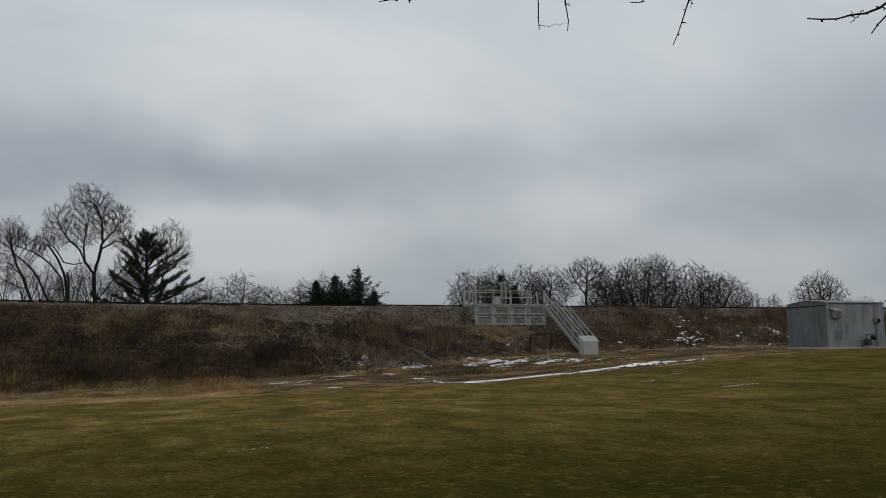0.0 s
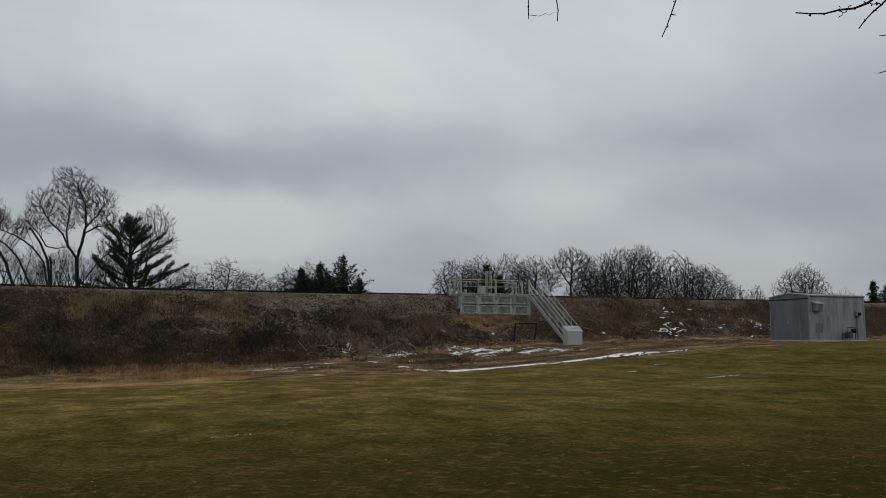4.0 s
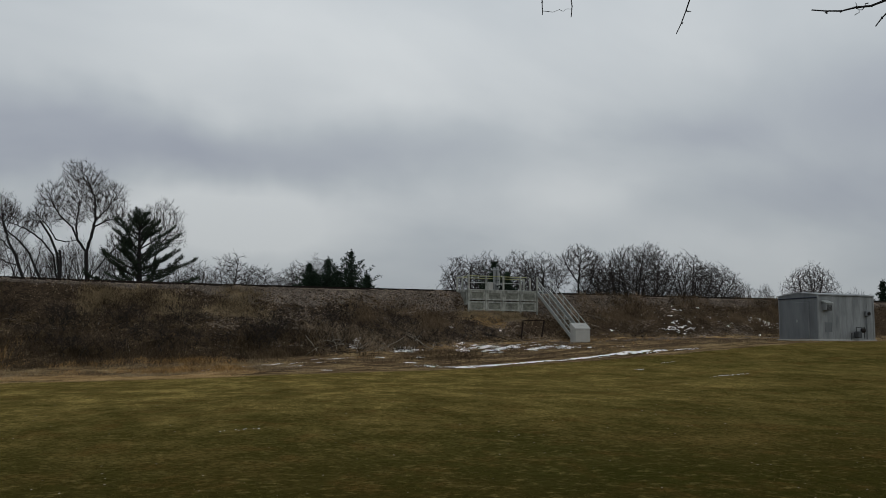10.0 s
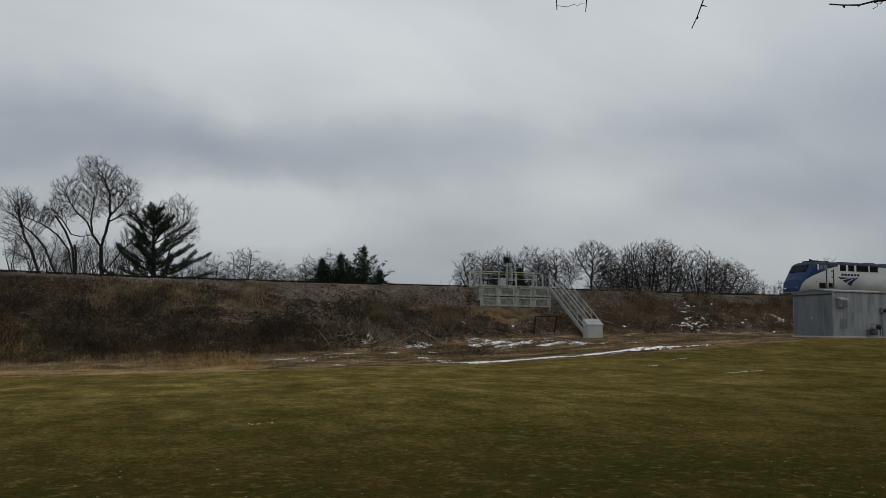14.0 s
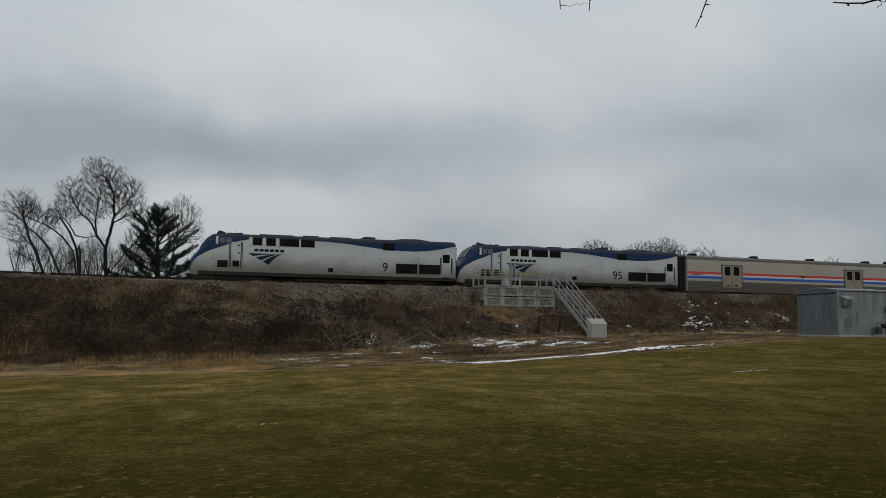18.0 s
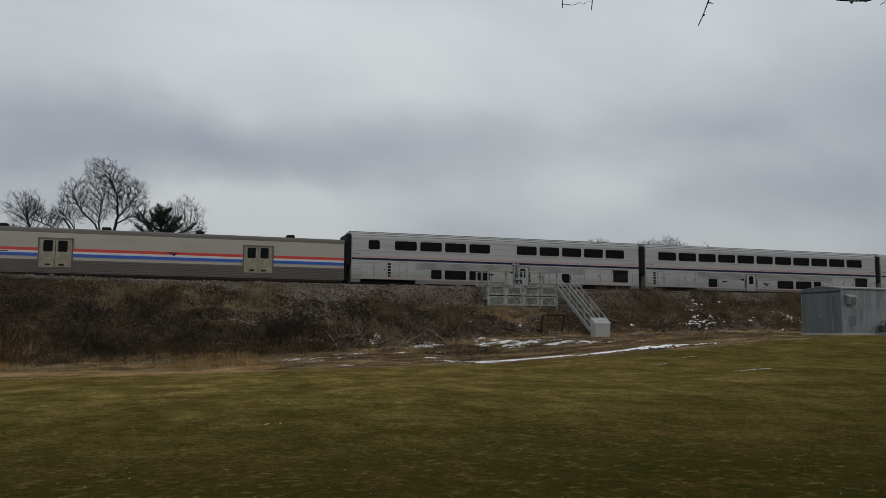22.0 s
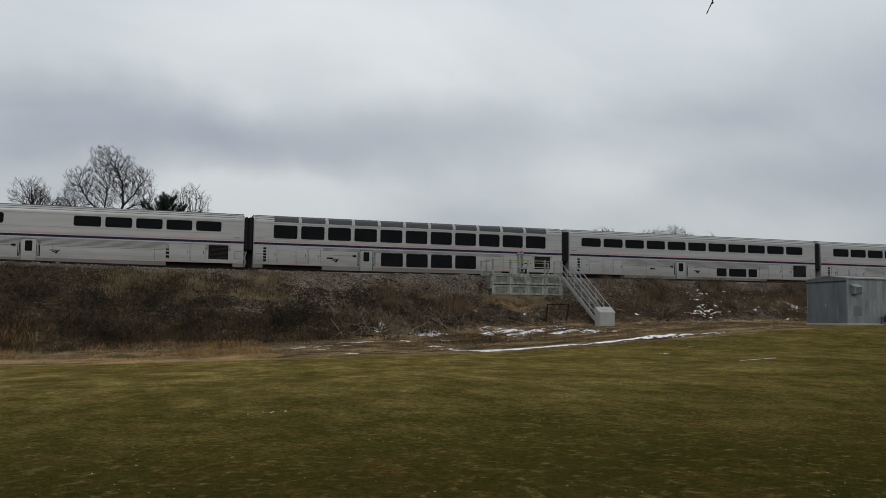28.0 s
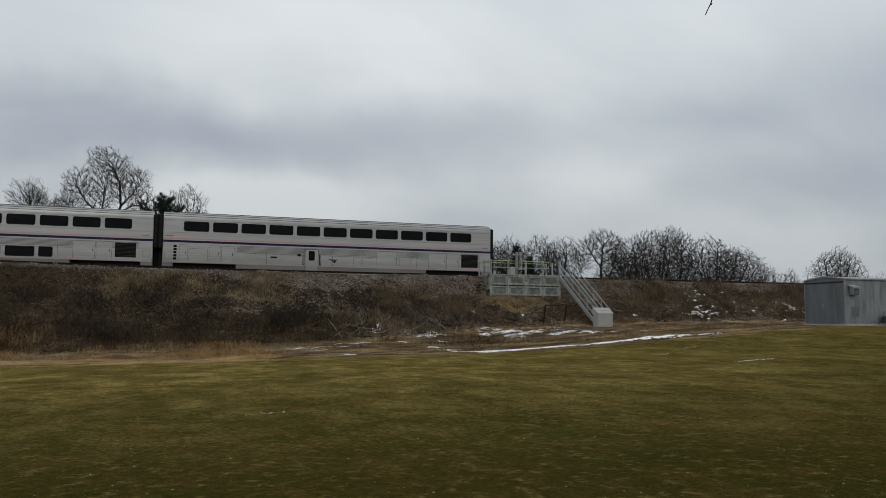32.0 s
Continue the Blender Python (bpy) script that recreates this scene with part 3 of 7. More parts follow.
def truck(parent, x, axles, wheel_r, reach):
    """A bogie: side frames, bolster, and wheels with their flanges."""
    t = part("truck_frame", Soup().box(x - reach - 0.5, -1.3, 0.42, x + reach + 0.5, -1.08, 0.72, 0.04).box(x - reach - 0.5, 1.08, 0.42, x + reach + 0.5, 1.3, 0.72, 0.04)
             .box(x - 0.35, -1.28, 0.4, x + 0.35, 1.28, 0.8, 0.03), M_TRUCK, parent)
    for k in range(axles):
        ax = x + (k / (axles - 1) * 2 - 1) * reach
        for y in (-0.78, 0.78):
            rim = Soup()
            rim.loft([[(ax + r * math.cos(q), yy, wheel_r + r * math.sin(q)) for q in [2 * math.pi * i / 20 for i in range(20)]]
                      for yy, r in ((y - 0.065, wheel_r * 0.8), (y - 0.06, wheel_r), (y + 0.045, wheel_r), (y + 0.05, wheel_r + 0.025), (y + 0.065, wheel_r * 0.8))])
            part("wheel", rim, M_TRUCK, t)
        part("axle_box", Soup().box(ax - 0.16, -1.34, wheel_r - 0.16, ax + 0.16, -1.06, wheel_r + 0.2, 0.04), M_TRUCK, t)
    return t


def louvre(parent, x0, z0, x1, z1, slats, name="grille", frame_m=None, out=0.02):
    g = panel(name, parent, rect(x0, z0, x1, z1), M_LOUVRE, out)
    s = Soup()
    for k in range(slats):
        z = z0 + (k + 0.5) * (z1 - z0) / slats
        s.box(x0 + 0.02, SIDE - out - 0.02, z - (z1 - z0) / slats * 0.16, x1 - 0.02, SIDE - out + 0.004, z + (z1 - z0) / slats * 0.16)
    part("slats", s, frame_m or M_TRUCK, g)
    return g


def grab(parent, x, z0, z1):
    """A grab iron in a recess."""
    b = panel("grab_recess", parent, rect(x - 0.07, z0, x + 0.07, z1), M_TRUCK, 0.006)
    part("grab_iron", Soup().tube([(x, SIDE, z0 + 0.06), (x, SIDE - 0.07, z0 + 0.1), (x, SIDE - 0.07, z1 - 0.1), (x, SIDE, z1 - 0.06)], 0.02, 6), M_GALV, b)


def swoosh(parent, x0, z0, x1, z1, material):
    """A mark of three curved bars that fan out from the lower tip."""
    for a, b in ((0.0, 0.26), (0.36, 0.62), (0.72, 1.0)):
        pts_a, pts_b = [], []
        for i in range(9):
            q = i / 8
            for lane, out in ((a, pts_a), (b, pts_b)):
                out.append((x0 + (x1 - x0) * (lane * 0.58 + q * (1.0 - lane * 0.58)), z1 - (z1 - z0) * (lane * (1 - q) ** 2 + 0.02 * q)))
        panel("mark_bar", parent, pts_a + pts_b[::-1], material, 0.008)


def steel_car(name, label, lounge=False, upper=(), lower=(), door=10.4, slats_at=None, extra=(), mark=None, vents=0.74, hatches=((1.16, 1.3, 1.72, 2.46), (1.84, 1.3, 3.1, 2.2), (3.24, 1.3, 4.0, 2.46), (4.12, 1.3, 5.0, 2.44))):
    """A two-level stainless coach, 25.24 m over its body; x runs back from its front end."""
    c = thing(name, label, "railway coach", group="train")
    L = 25.24
    body = Soup()
    body.loft([[(x, y, z) for y, z in section(1.55 - i, 1.15, 4.36, 4.93 - i)] for x, i in ((0, 0.06), (0.06, 0), (L - 0.06, 0), (L, 0.06))])
    part("body", body, M_STEEL, c, "brushed stainless steel body shell")
    part("roof_cover", Soup().loft([[(x, y * 1.004, z + 0.006) for y, z in section(1.55, 4.38, 4.4, 4.93)[1:-1]] for x in (0.02, L - 0.02)]), M_ROOF, c)
    part("roof_ridge", Soup().loft([[(x, y * 1.002, z + 0.02) for y, z in section(1.55, 4.38, 4.4, 4.93)[4:-4]] for x in (0.02, L - 0.02)]), M_LROOF, c, "sooty roof ridge")
    for y, z in ((1.531, 4.54), (1.455, 4.7), (1.25, 4.83)):
        part("roof_rib", Soup().tube([(0.05, -y, z), (L - 0.05, -y, z)], 0.02, 5), M_GRIME, c)
    part("skirt", Soup().box(5.15, -1.54, 0.45, 19.8, 1.54, 1.19, 0.03), M_SKIRT, c, "dusty lower skirt")
    part("underframe", Soup().box(0.3, -1.1, 0.75, L - 0.3, 1.1, 1.16), M_TRUCK, c)
    for x0, x1 in ((-0.02, 0.72), (L - 0.8, L + 0.01)):
        part("end_apron", Soup().box(x0, -1.53, 0.88, x1, 1.53, 1.2, 0.02), M_SKIRT, c)
    for x in (3.0, L - 3.0):
        truck(c, x, 2, 0.46, 1.3)
    for x0, x1 in ((-0.36, 0), (L, L + 0.3)):
        part("diaphragm", Soup().box(x0, -1.42, 2.15, x1, 1.42, 4.66, 0.08).box(x0, -0.7, 0.8, x1, 0.7, 2.15, 0.04), M_BLACK, c, "black rubber gangway bellows")
    if lounge or slats_at:
        part("gangway_hose", Soup().tube([(L + 0.06, -1.0, 2.1), (L + 0.16, -1.02, 1.95), (L + 0.1, -1.0, 1.6), (L + 0.17, -1.05, 1.25), (L + 0.08, -1.0, 0.9)], 0.06, 7)
             .tube([(L + 0.03, -0.98, 2.02), (L + 0.25, -0.98, 2.05)], 0.09, 7), M_FOIL, c, "crumpled silver duct between the coaches")
    panel("navy_band", c, rect(0.02, 2.63, L - 0.02, 2.79), M_NAVY, 0.006)
    panel("red_line", c, rect(0.02, 2.85, L - 0.02, 2.93), M_PINK, 0.006)
    panel("sill_line", c, rect(0.9, 1.205, L - 0.9, 1.235), M_PINK, 0.006)
    # rolled flutes of the lower side
    low = 2.3 if lounge else 2.08
    # dark backing puts the shade between the flutes into colour
    part("flute_shadow", Soup().box(5.2, SIDE - 0.003, low, L - 0.95, SIDE + 0.01, 2.56), M_SKIRT, c, "dark backing that paints the shade between the flutes")
    for k, z in enumerate((2.54, 2.46, 2.38, 2.3, 2.22, 2.14, 2.06)):
        if z < low - 0.03:
            continue
        part("flute", Soup().box(5.1, SIDE - 0.016, z - 0.024, L - 0.95, SIDE + 0.01, z + 0.018, 0.006), M_STEEL, c)
    for z in (3.08 if lounge else 3.36, 4.27):
        part("belt_rail", Soup().box(0.05, SIDE - 0.016, z - 0.018, L - 0.05, SIDE + 0.01, z + 0.018, 0.006), M_STEEL, c)
    for x0, x1 in upper:
        window(c, x0, 3.5, x1, 4.15)
    for x0, z0, x1, z1 in lower:
        window(c, x0, z0, x1, z1, 0.08)
    # boarding door
    d = panel("door", c, rounded(door, 0.62, door + 0.95, 2.43, 0.08), M_STEEL, 0.022, "lower-level boarding door")
    part("door_window", Soup().plate(rounded(door + 0.24, 1.6, door + 0.7, 2.32, 0.07), SIDE - 0.034, SIDE - 0.01), M_GLASS, d)
    part("door_seal", Soup().plate(rect(door - 0.03, 0.62, door - 0.005, 2.46), SIDE - 0.03, SIDE + 0.01).plate(rect(door + 0.955, 0.62, door + 0.98, 2.46), SIDE - 0.03, SIDE + 0.01)
         .plate(rect(door - 0.03, 2.44, door + 0.98, 2.465), SIDE - 0.03, SIDE + 0.01), M_TRUCK, d)
    for x in (door - 0.14, door + 1.12):
        grab(c, x, 1.25, 2.4)
    panel("side_lamp", c, rounded(door - 0.62, 1.93, door - 0.45, 2.05, 0.04), M_BLACK, 0.05)
    panel("number_plate_bar", c, rect(0.14, 3.06, 0.72, 3.12), M_SKIRT, 0.005)
    panel("number_plate_bar", c, rect(L - 0.75, 3.02, L - 0.25, 3.08), M_SKIRT, 0.005)
    mark = mark or door + 1.75
    swoosh(c, mark, 1.45, mark + 0.82, 1.74, M_LOUVRE)
    panel("data_bar", c, rect(door - 2.6, 1.7, door - 2.1, 1.82), M_TRUCK, 0.008)
    # equipment grille, hatches, ladder rungs at the ends
    louvre(c, 22.72, 1.42, 24.12, 2.46, 11, "equipment_grille", M_SILL)
    for k in range(5):
        z = 1.36 + k * 0.225
        panel("vent_slot", c, rect(vents, z, vents + 0.22, z + 0.17), M_LOUVRE, 0.008)
    part("grab_frame", Soup().tube([(0.14, SIDE - 0.03, 1.4), (0.6, SIDE - 0.03, 1.4), (0.6, SIDE - 0.03, 1.95), (0.14, SIDE - 0.03, 1.95), (0.14, SIDE - 0.03, 1.4)], 0.016, 5), M_SKIRT, c)
    part("grab_frame", Soup().tube([(L - 0.66, SIDE - 0.03, 1.5), (L - 0.2, SIDE - 0.03, 1.5), (L - 0.2, SIDE - 0.03, 2.05), (L - 0.66, SIDE - 0.03, 2.05), (L - 0.66, SIDE - 0.03, 1.5)], 0.016, 5), M_SKIRT, c)
    part("door_handle", Soup().tube([(door - 0.42, SIDE - 0.05, 1.98), (door - 0.42, SIDE, 1.98)], 0.09, 10), M_TRUCK, c)
    panel("seam", c, rect(5.1, 1.985, door - 0.3, 2.0), M_TRUCK, 0.004)
    if not lounge:
        panel("seam", c, rect(door + 1.3, 1.985, 19.9, 2.0), M_TRUCK, 0.004)
    for x in (() if lounge else (7.35 + (door > 12) * 4.2, 12.3 + (door > 12) * 4, 19.0)):
        panel("seam", c, rect(x, 1.24, x + 0.016, 2.6), M_TRUCK, 0.0055)
    for x0, z0, x1, z1 in tuple(hatches) + ((20.0, 1.28, 21.4, 2.46), (21.5, 1.28, 22.5, 2.46)) + tuple(extra):
        h = part("hatch", Soup().plate(rect(x0, z0, x1, z1), SIDE - 0.012, SIDE + 0.005), M_STEEL, c)
        part("hatch_gap", Soup().plate(rect(x0 - 0.02, z0 - 0.02, x0, z1), SIDE - 0.01, SIDE + 0.004).plate(rect(x1, z0, x1 + 0.02, z1 + 0.02), SIDE - 0.01, SIDE + 0.004)
             .plate(rect(x0, z1, x1, z1 + 0.018), SIDE - 0.01, SIDE + 0.004), M_GRIME, h)
        if z1 - z0 > 1:
            part("hatch_latch", Soup().box(x1 - 0.14, SIDE - 0.03, (z0 + z1) / 2 - 0.1, x1 - 0.1, SIDE, (z0 + z1) / 2 + 0.1), M_TRUCK, h)
    if slats_at:
        for k in range(4):
            panel("air_intake", c, rect(slats_at, 1.42 + k * 0.27, slats_at + 0.66, 1.6 + k * 0.27), M_LOUVRE, 0.01)
    if lounge:
        for k in range(11):
            x = 1.5 + k * 2.048
            window(c, x, 3.17, x + 1.7, 4.1, 0.09)
            ys = [(1.55, 4.37), (1.53, 4.55), (1.44, 4.7), (1.26, 4.83), (0.9, 4.9)]
            s = Soup()
            s.loft([[(xx, -y * 1.012, z + 0.012) for y, z in ys] + [(xx, -y * 0.97, z - 0.05) for y, z in reversed(ys)] for xx in (x, x + 1.8)])
            part("roof_window", s, M_ROOFGLASS, c, "curved dark skylight pane over the windows")
            part("roof_rib", Soup().loft([[(xx, -y * 1.02, z + 0.02) for y, z in ys] + [(xx, -y * 0.97, z - 0.05) for y, z in reversed(ys)] for xx in (x + 1.83, x + 2.02)]), M_ROOF, c)
    return c


def run(x0, n, w=1.715, step=2.052):
    return [(x0 + k * step, x0 + k * step + w) for k in range(n)]


LOW3 = [(13.8, 1.3, 15.5, 1.94), (15.85, 1.3, 17.55, 1.94), (17.9, 1.3, 18.68, 1.95)]
COACHES = [
    (-1.44, steel_car("sleeping_coach", "two-level stainless coach with navy stripe and few upper windows", upper=[(1.36, 2.18)] + run(3.48, 4, step=2.068) + run(13.83, 5),
                      lower=[(6.46, 1.3, 7.27, 1.96), (7.6, 1.3, 9.33, 1.96), (9.69, 1.3, 11.38, 1.96), (17.89, 1.3, 18.68, 1.97)], door=13.85, vents=2.9, hatches=((0.83, 1.4, 1.75, 2.42), (1.84, 1.4, 2.76, 2.42), (3.86, 1.3, 4.5, 2.5)))),
    (24.47, steel_car("coach", "two-level stainless coach with a full row of upper windows", upper=run(1.3, 11), lower=[(6.39, 1.28, 7.22, 1.94)] + LOW3, door=10.4)),
    (50.38, steel_car("dining_coach", "two-level stainless coach with a blank middle and side air slots", upper=run(1.38, 4, 1.67, 2.03) + run(13.62, 5), door=10.35, slats_at=19.77)),
    (76.29, steel_car("lounge_coach", "two-level stainless lounge coach with wraparound roof windows", lounge=True, lower=[(9.77 + 2.03 * k, 1.3, 11.46 + 2.03 * k, 2.28) for k in range(4)], door=8.1, mark=5.75)),
    (102.2, steel_car("coach", "two-level stainless coach with a full row of upper windows", upper=run(1.16, 11, 1.74, 2.085), lower=[(14.5, 1.31, 15.43, 1.96), (15.77, 1.32, 17.53, 1.96), (17.84, 1.33, 18.68, 1.97)],
                      door=10.3, extra=[(13.66, 1.32, 14.42, 1.95)])),
    (128.11, steel_car("coach", "last two-level stainless coach with a full row of upper windows", upper=run(1.44, 11, 1.71, 2.037),
                       door=10.25, extra=[(13.96, 1.34, 14.58, 1.92), (14.7, 1.34, 15.32, 1.92), (15.8, 1.39, 17.35, 2.45), (17.6, 1.42, 18.5, 2.03)])),
]


def baggage():
    """A single-level baggage car, 24.95 m."""
    c = thing("baggage_car", "beige and grey baggage car with red, white and blue stripes", "baggage car", group="train")
    L = 24.95
    part("body", Soup().loft([[(x, y, z) for y, z in section(1.52 - i, 1.0, 3.72, 4.22 - i)] for x, i in ((0, 0.05), (0.05, 0), (L - 0.05, 0), (L, 0.05))]), M_BEIGE, c)
    part("roof_cover", Soup().loft([[(x, y * 1.004, z + 0.006) for y, z in section(1.52, 3.76, 3.78, 4.22)[1:-1]] for x in (-0.03, L + 0.03)]), M_GRIME, c)
    part("side_sill", Soup().box(0.3, -1.5, 0.62, L - 0.3, 1.5, 1.0, 0.03), M_SILL, c, "dark grimy sill")
    part("lower_side", Soup().box(0.02, SIDE - 0.005, 0.98, L - 0.02, SIDE + 0.06, 1.9), M_GRIME, c, "grimy fluted lower side")
    for k in range(7):
        z = 1.08 + k * 0.12
        part("flute", Soup().box(0.03, SIDE - 0.025, z - 0.03, L - 0.03, SIDE, z + 0.03, 0.012), M_GRIME, c)
    for name, z0, z1, m in (("red_stripe", 2.5, 2.71, M_RED), ("white_stripe", 2.34, 2.5, M_WHITE), ("blue_stripe", 2.13, 2.34, M_BLUE)):
        panel(name, c, rect(0.02, z0, L - 0.02, z1), m, 0.0, deep=0.06)
    panel("lettering_bar", c, rect(0.4, 2.4, 1.7, 2.46), M_NAVY, 0.004)
    for x in (3.65, 17.43):
        d = part("cargo_door", Soup().plate(rect(x, 1.38, x + 2.05, 3.32), SIDE - 0.03, SIDE + 0.04), M_BAGDOOR, c, "double sliding door with two small windows")
        part("door_frame", Soup().plate(rect(x - 0.09, 1.32, x, 3.42), SIDE - 0.05, SIDE + 0.04).plate(rect(x + 2.05, 1.32, x + 2.14, 3.42), SIDE - 0.05, SIDE + 0.04)
             .plate(rect(x - 0.09, 3.32, x + 2.14, 3.42), SIDE - 0.05, SIDE + 0.04), M_GRIME, d)
        part("door_gap", Soup().plate(rect(x + 1.0, 1.4, x + 1.03, 3.3), SIDE - 0.036, SIDE), M_BLACK, d)
        for a in (0.24, 1.18):
            part("door_window", Soup().plate(rounded(x + a, 2.46, x + a + 0.6, 3.24, 0.08), SIDE - 0.04, SIDE), M_GLASS, d)
        for a in (0.4, 1.25):
            part("door_handle", Soup().box(x + a, SIDE - 0.07, 1.5, x + a + 0.35, SIDE - 0.02, 1.62, 0.02), M_TRUCK, d)
    swoosh(c, 12.0, 2.4, 12.9, 2.68, M_NAVY)
    for x in (0.88, 7.52, 13.95, 20.6):
        part("roof_vent", Soup().box(x, -0.9, 4.1, x + 0.62, -0.2, 4.4, 0.06), M_BLACK, c)
    for x in (2.9, L - 2.9):
        truck(c, x, 2, 0.46, 1.3)
    part("underframe", Soup().box(0.3, -1.2, 0.7, L - 0.3, 1.2, 1.0), M_TRUCK, c)
    part("battery_box", Soup().box(7, -1.45, 0.5, 11, -0.6, 0.98, 0.03).box(13, -1.45, 0.55, 16, -0.6, 0.98, 0.03), M_TRUCK, c)
    for x0, x1 in ((-0.75, 0), (L, L + 0.3)):
        part("diaphragm", Soup().box(x0, -1.3, 0.9, x1, 1.3, 4.05, 0.1), M_BLACK, c)
    return c


def number(parent, text, x, z, size):
    """Large road figures, as a solid mesh."""
    cu = bpy.data.curves.new("figure", "FONT")
    cu.body, cu.size, cu.extrude = text, size, 0.006
    ob = new("figure", cu)
    me = ob.to_mesh().copy()
    ob.to_mesh_clear()
    bpy.data.objects.remove(ob)
    me.materials.clear()
    me.materials.append(M_INK)
    f = new("road_figure", me)
    f.parent = parent
    f.matrix_basis = pose(x, SIDE - 0.012, z, 90, 0, 0)


def engine(text, label):
    """A streamlined diesel locomotive, nose at x = 0."""
    c = thing("locomotive", label, "locomotive", group="train")
    # stations: x, half width, foot, shoulder, top
    st = [(0.0, 1.05, 1.15, 1.35, 1.72), (0.22, 1.22, 1.15, 2.1, 2.52), (0.55, 1.33, 1.15, 2.45, 2.92), (1.0, 1.42, 1.15, 3.05, 3.6), (1.38, 1.5, 1.15, 3.6, 4.1), (1.66, 1.54, 1.2, 3.78, 4.24),
          (2.4, 1.55, 1.3, 3.86, 4.3), (12, 1.55, 1.3, 3.9, 4.36), (20.3, 1.55, 1.3, 3.95, 4.42), (20.45, 1.5, 1.3, 3.9, 4.36)]
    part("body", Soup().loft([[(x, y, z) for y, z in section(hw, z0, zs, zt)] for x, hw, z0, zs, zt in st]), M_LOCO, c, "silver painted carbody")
    part("roof_cover", Soup().loft([[(x, y * 1.004, z + 0.008) for y, z in section(hw, zs - 0.02, zs + 0.02, zt)[1:-1]] for x, hw, z0, zs, zt in st[4:]]), M_LROOF, c, "sooty blue-grey roof")
    # blue sweep of the flank: falls from the cab roof to the nose, dips again over the radiators
    low = [(1.66, 3.03), (2.3, 3.27), (2.95, 3.53), (3.6, 3.72), (4.25, 3.86), (6.5, 3.99), (9.0, 3.99), (11.6, 3.81), (13.0, 3.66), (14.4, 3.51), (16.0, 3.43), (17.0, 3.43), (18.2, 3.53), (19.3, 3.72), (20.35, 3.98)]
    top = [(x, max(z + 0.01, min(4.02, 3.86 + 0.008 * x))) for x, z in low]
    panel("blue_sweep", c, low + top[::-1], M_LBLUE, 0.006, "deep blue sweep along the flank")
    for side in (-1, 1):
        part("nose_flank", Soup().loft([[(x, side * (hw + 0.008), z0), (x, side * (hw + 0.008), zs), (x, side * (hw - 0.05), zs), (x, side * (hw - 0.05), z0)]
                   for x, hw, z0, zs in ((0.1, 1.14, 1.75, 1.8), (0.22, 1.22, 2.08, 2.12), (0.55, 1.33, 2.45, 2.5), (1.0, 1.42, 2.72, 3.06), (1.38, 1.5, 2.92, 3.62), (1.67, 1.548, 3.03, 3.8))]), M_LBLUE, c)
    part("nose_hood", Soup().loft([[(x - 0.006, y * 1.006, z + 0.01) for y, z in section(hw, zs - 0.01, zs, zt)[1:-1]] for x, hw, z0, zs, zt in st[:5]]), M_LBLUE, c, "deep blue slanted nose hood")
    for y0, y1 in ((-1.05, -0.06), (0.06, 1.05)):
        part("windscreen", Soup().add([(0.74, y0, 3.28), (0.74, y1, 3.28), (1.22, y1 * 0.95, 3.96), (1.22, y0 * 0.95, 3.96), (0.84, y0, 3.2), (0.84, y1, 3.2), (1.32, y1 * 0.95, 3.88), (1.32, y0 * 0.95, 3.88)],
             [(0, 1, 2, 3), (7, 6, 5, 4), (0, 4, 5, 1), (1, 5, 6, 2), (2, 6, 7, 3), (3, 7, 4, 0)]), M_GLASS, c)
    for y in (-0.75, -0.5, 0.5, 0.75):
        part("headlight", Soup().tube([(0.0, y, 1.62), (0.3, y, 1.62)], 0.1, 10), M_LAMP, c)
    part("anticlimber", Soup().box(-0.14, -1.1, 0.85, 0.3, 1.1, 1.25, 0.05), M_TRUCK, c)
    part("coupler", Soup().box(-0.5, -0.16, 0.72, 0.2, 0.16, 1.0, 0.05), M_TRUCK, c)
    part("plough", Soup().loft([[(0.0, -1.2, 0.15), (0.25, -1.35, 0.15), (0.25, -1.35, 0.85), (0.0, -1.2, 0.85)], [(-0.1, 0, 0.15), (0.3, 0, 0.15), (0.3, 0, 0.85), (-0.1, 0, 0.85)], [(0.0, 1.2, 0.15), (0.25, 1.35, 0.15), (0.25, 1.35, 0.85), (0.0, 1.2, 0.85)]]), M_TRUCK, c)
    part("front_step_box", Soup().box(0.3, -1.45, 0.62, 1.75, 1.45, 1.14, 0.04), M_SILL, c, "dusty step box under the nose")
    steps = Soup()
    for z in (0.55, 0.85, 1.15):
        steps.box(2.95, -1.6, z, 3.55, -1.35, z + 0.05)
    part("cab_steps", steps.box(2.9, -1.58, 0.5, 2.96, -1.4, 1.3).box(3.54, -1.58, 0.5, 3.6, -1.4, 1.3), M_SILL, c)
    part("cab_window", Soup().plate(rounded(2.06, 3.5, 2.42, 3.9, 0.05), SIDE - 0.02, SIDE + 0.02), M_SKYGLASS, c)
    part("cab_window", Soup().plate(rounded(2.5, 3.5, 2.92, 3.9, 0.05), SIDE - 0.02, SIDE + 0.02), M_SKYGLASS, c)
    part("cab_pillar", Soup().plate(rect(1.78, 3.42, 1.96, 3.98), SIDE - 0.014, SIDE + 0.02), M_WHITE, c)
    for x0, x1 in ((4.44, 5.14), (5.42, 6.13), (6.41, 7.87), (8.02, 9.05)):
        louvre(c, x0, 3.42, x1, 3.96, 7, "roof_side_grille")
    for x in (4.3, 5.28, 6.27):
        part("grille_post", Soup().plate(rect(x - 0.11, 3.4, x + 0.11, 4.0), SIDE - 0.035, SIDE), M_WHITE, c)
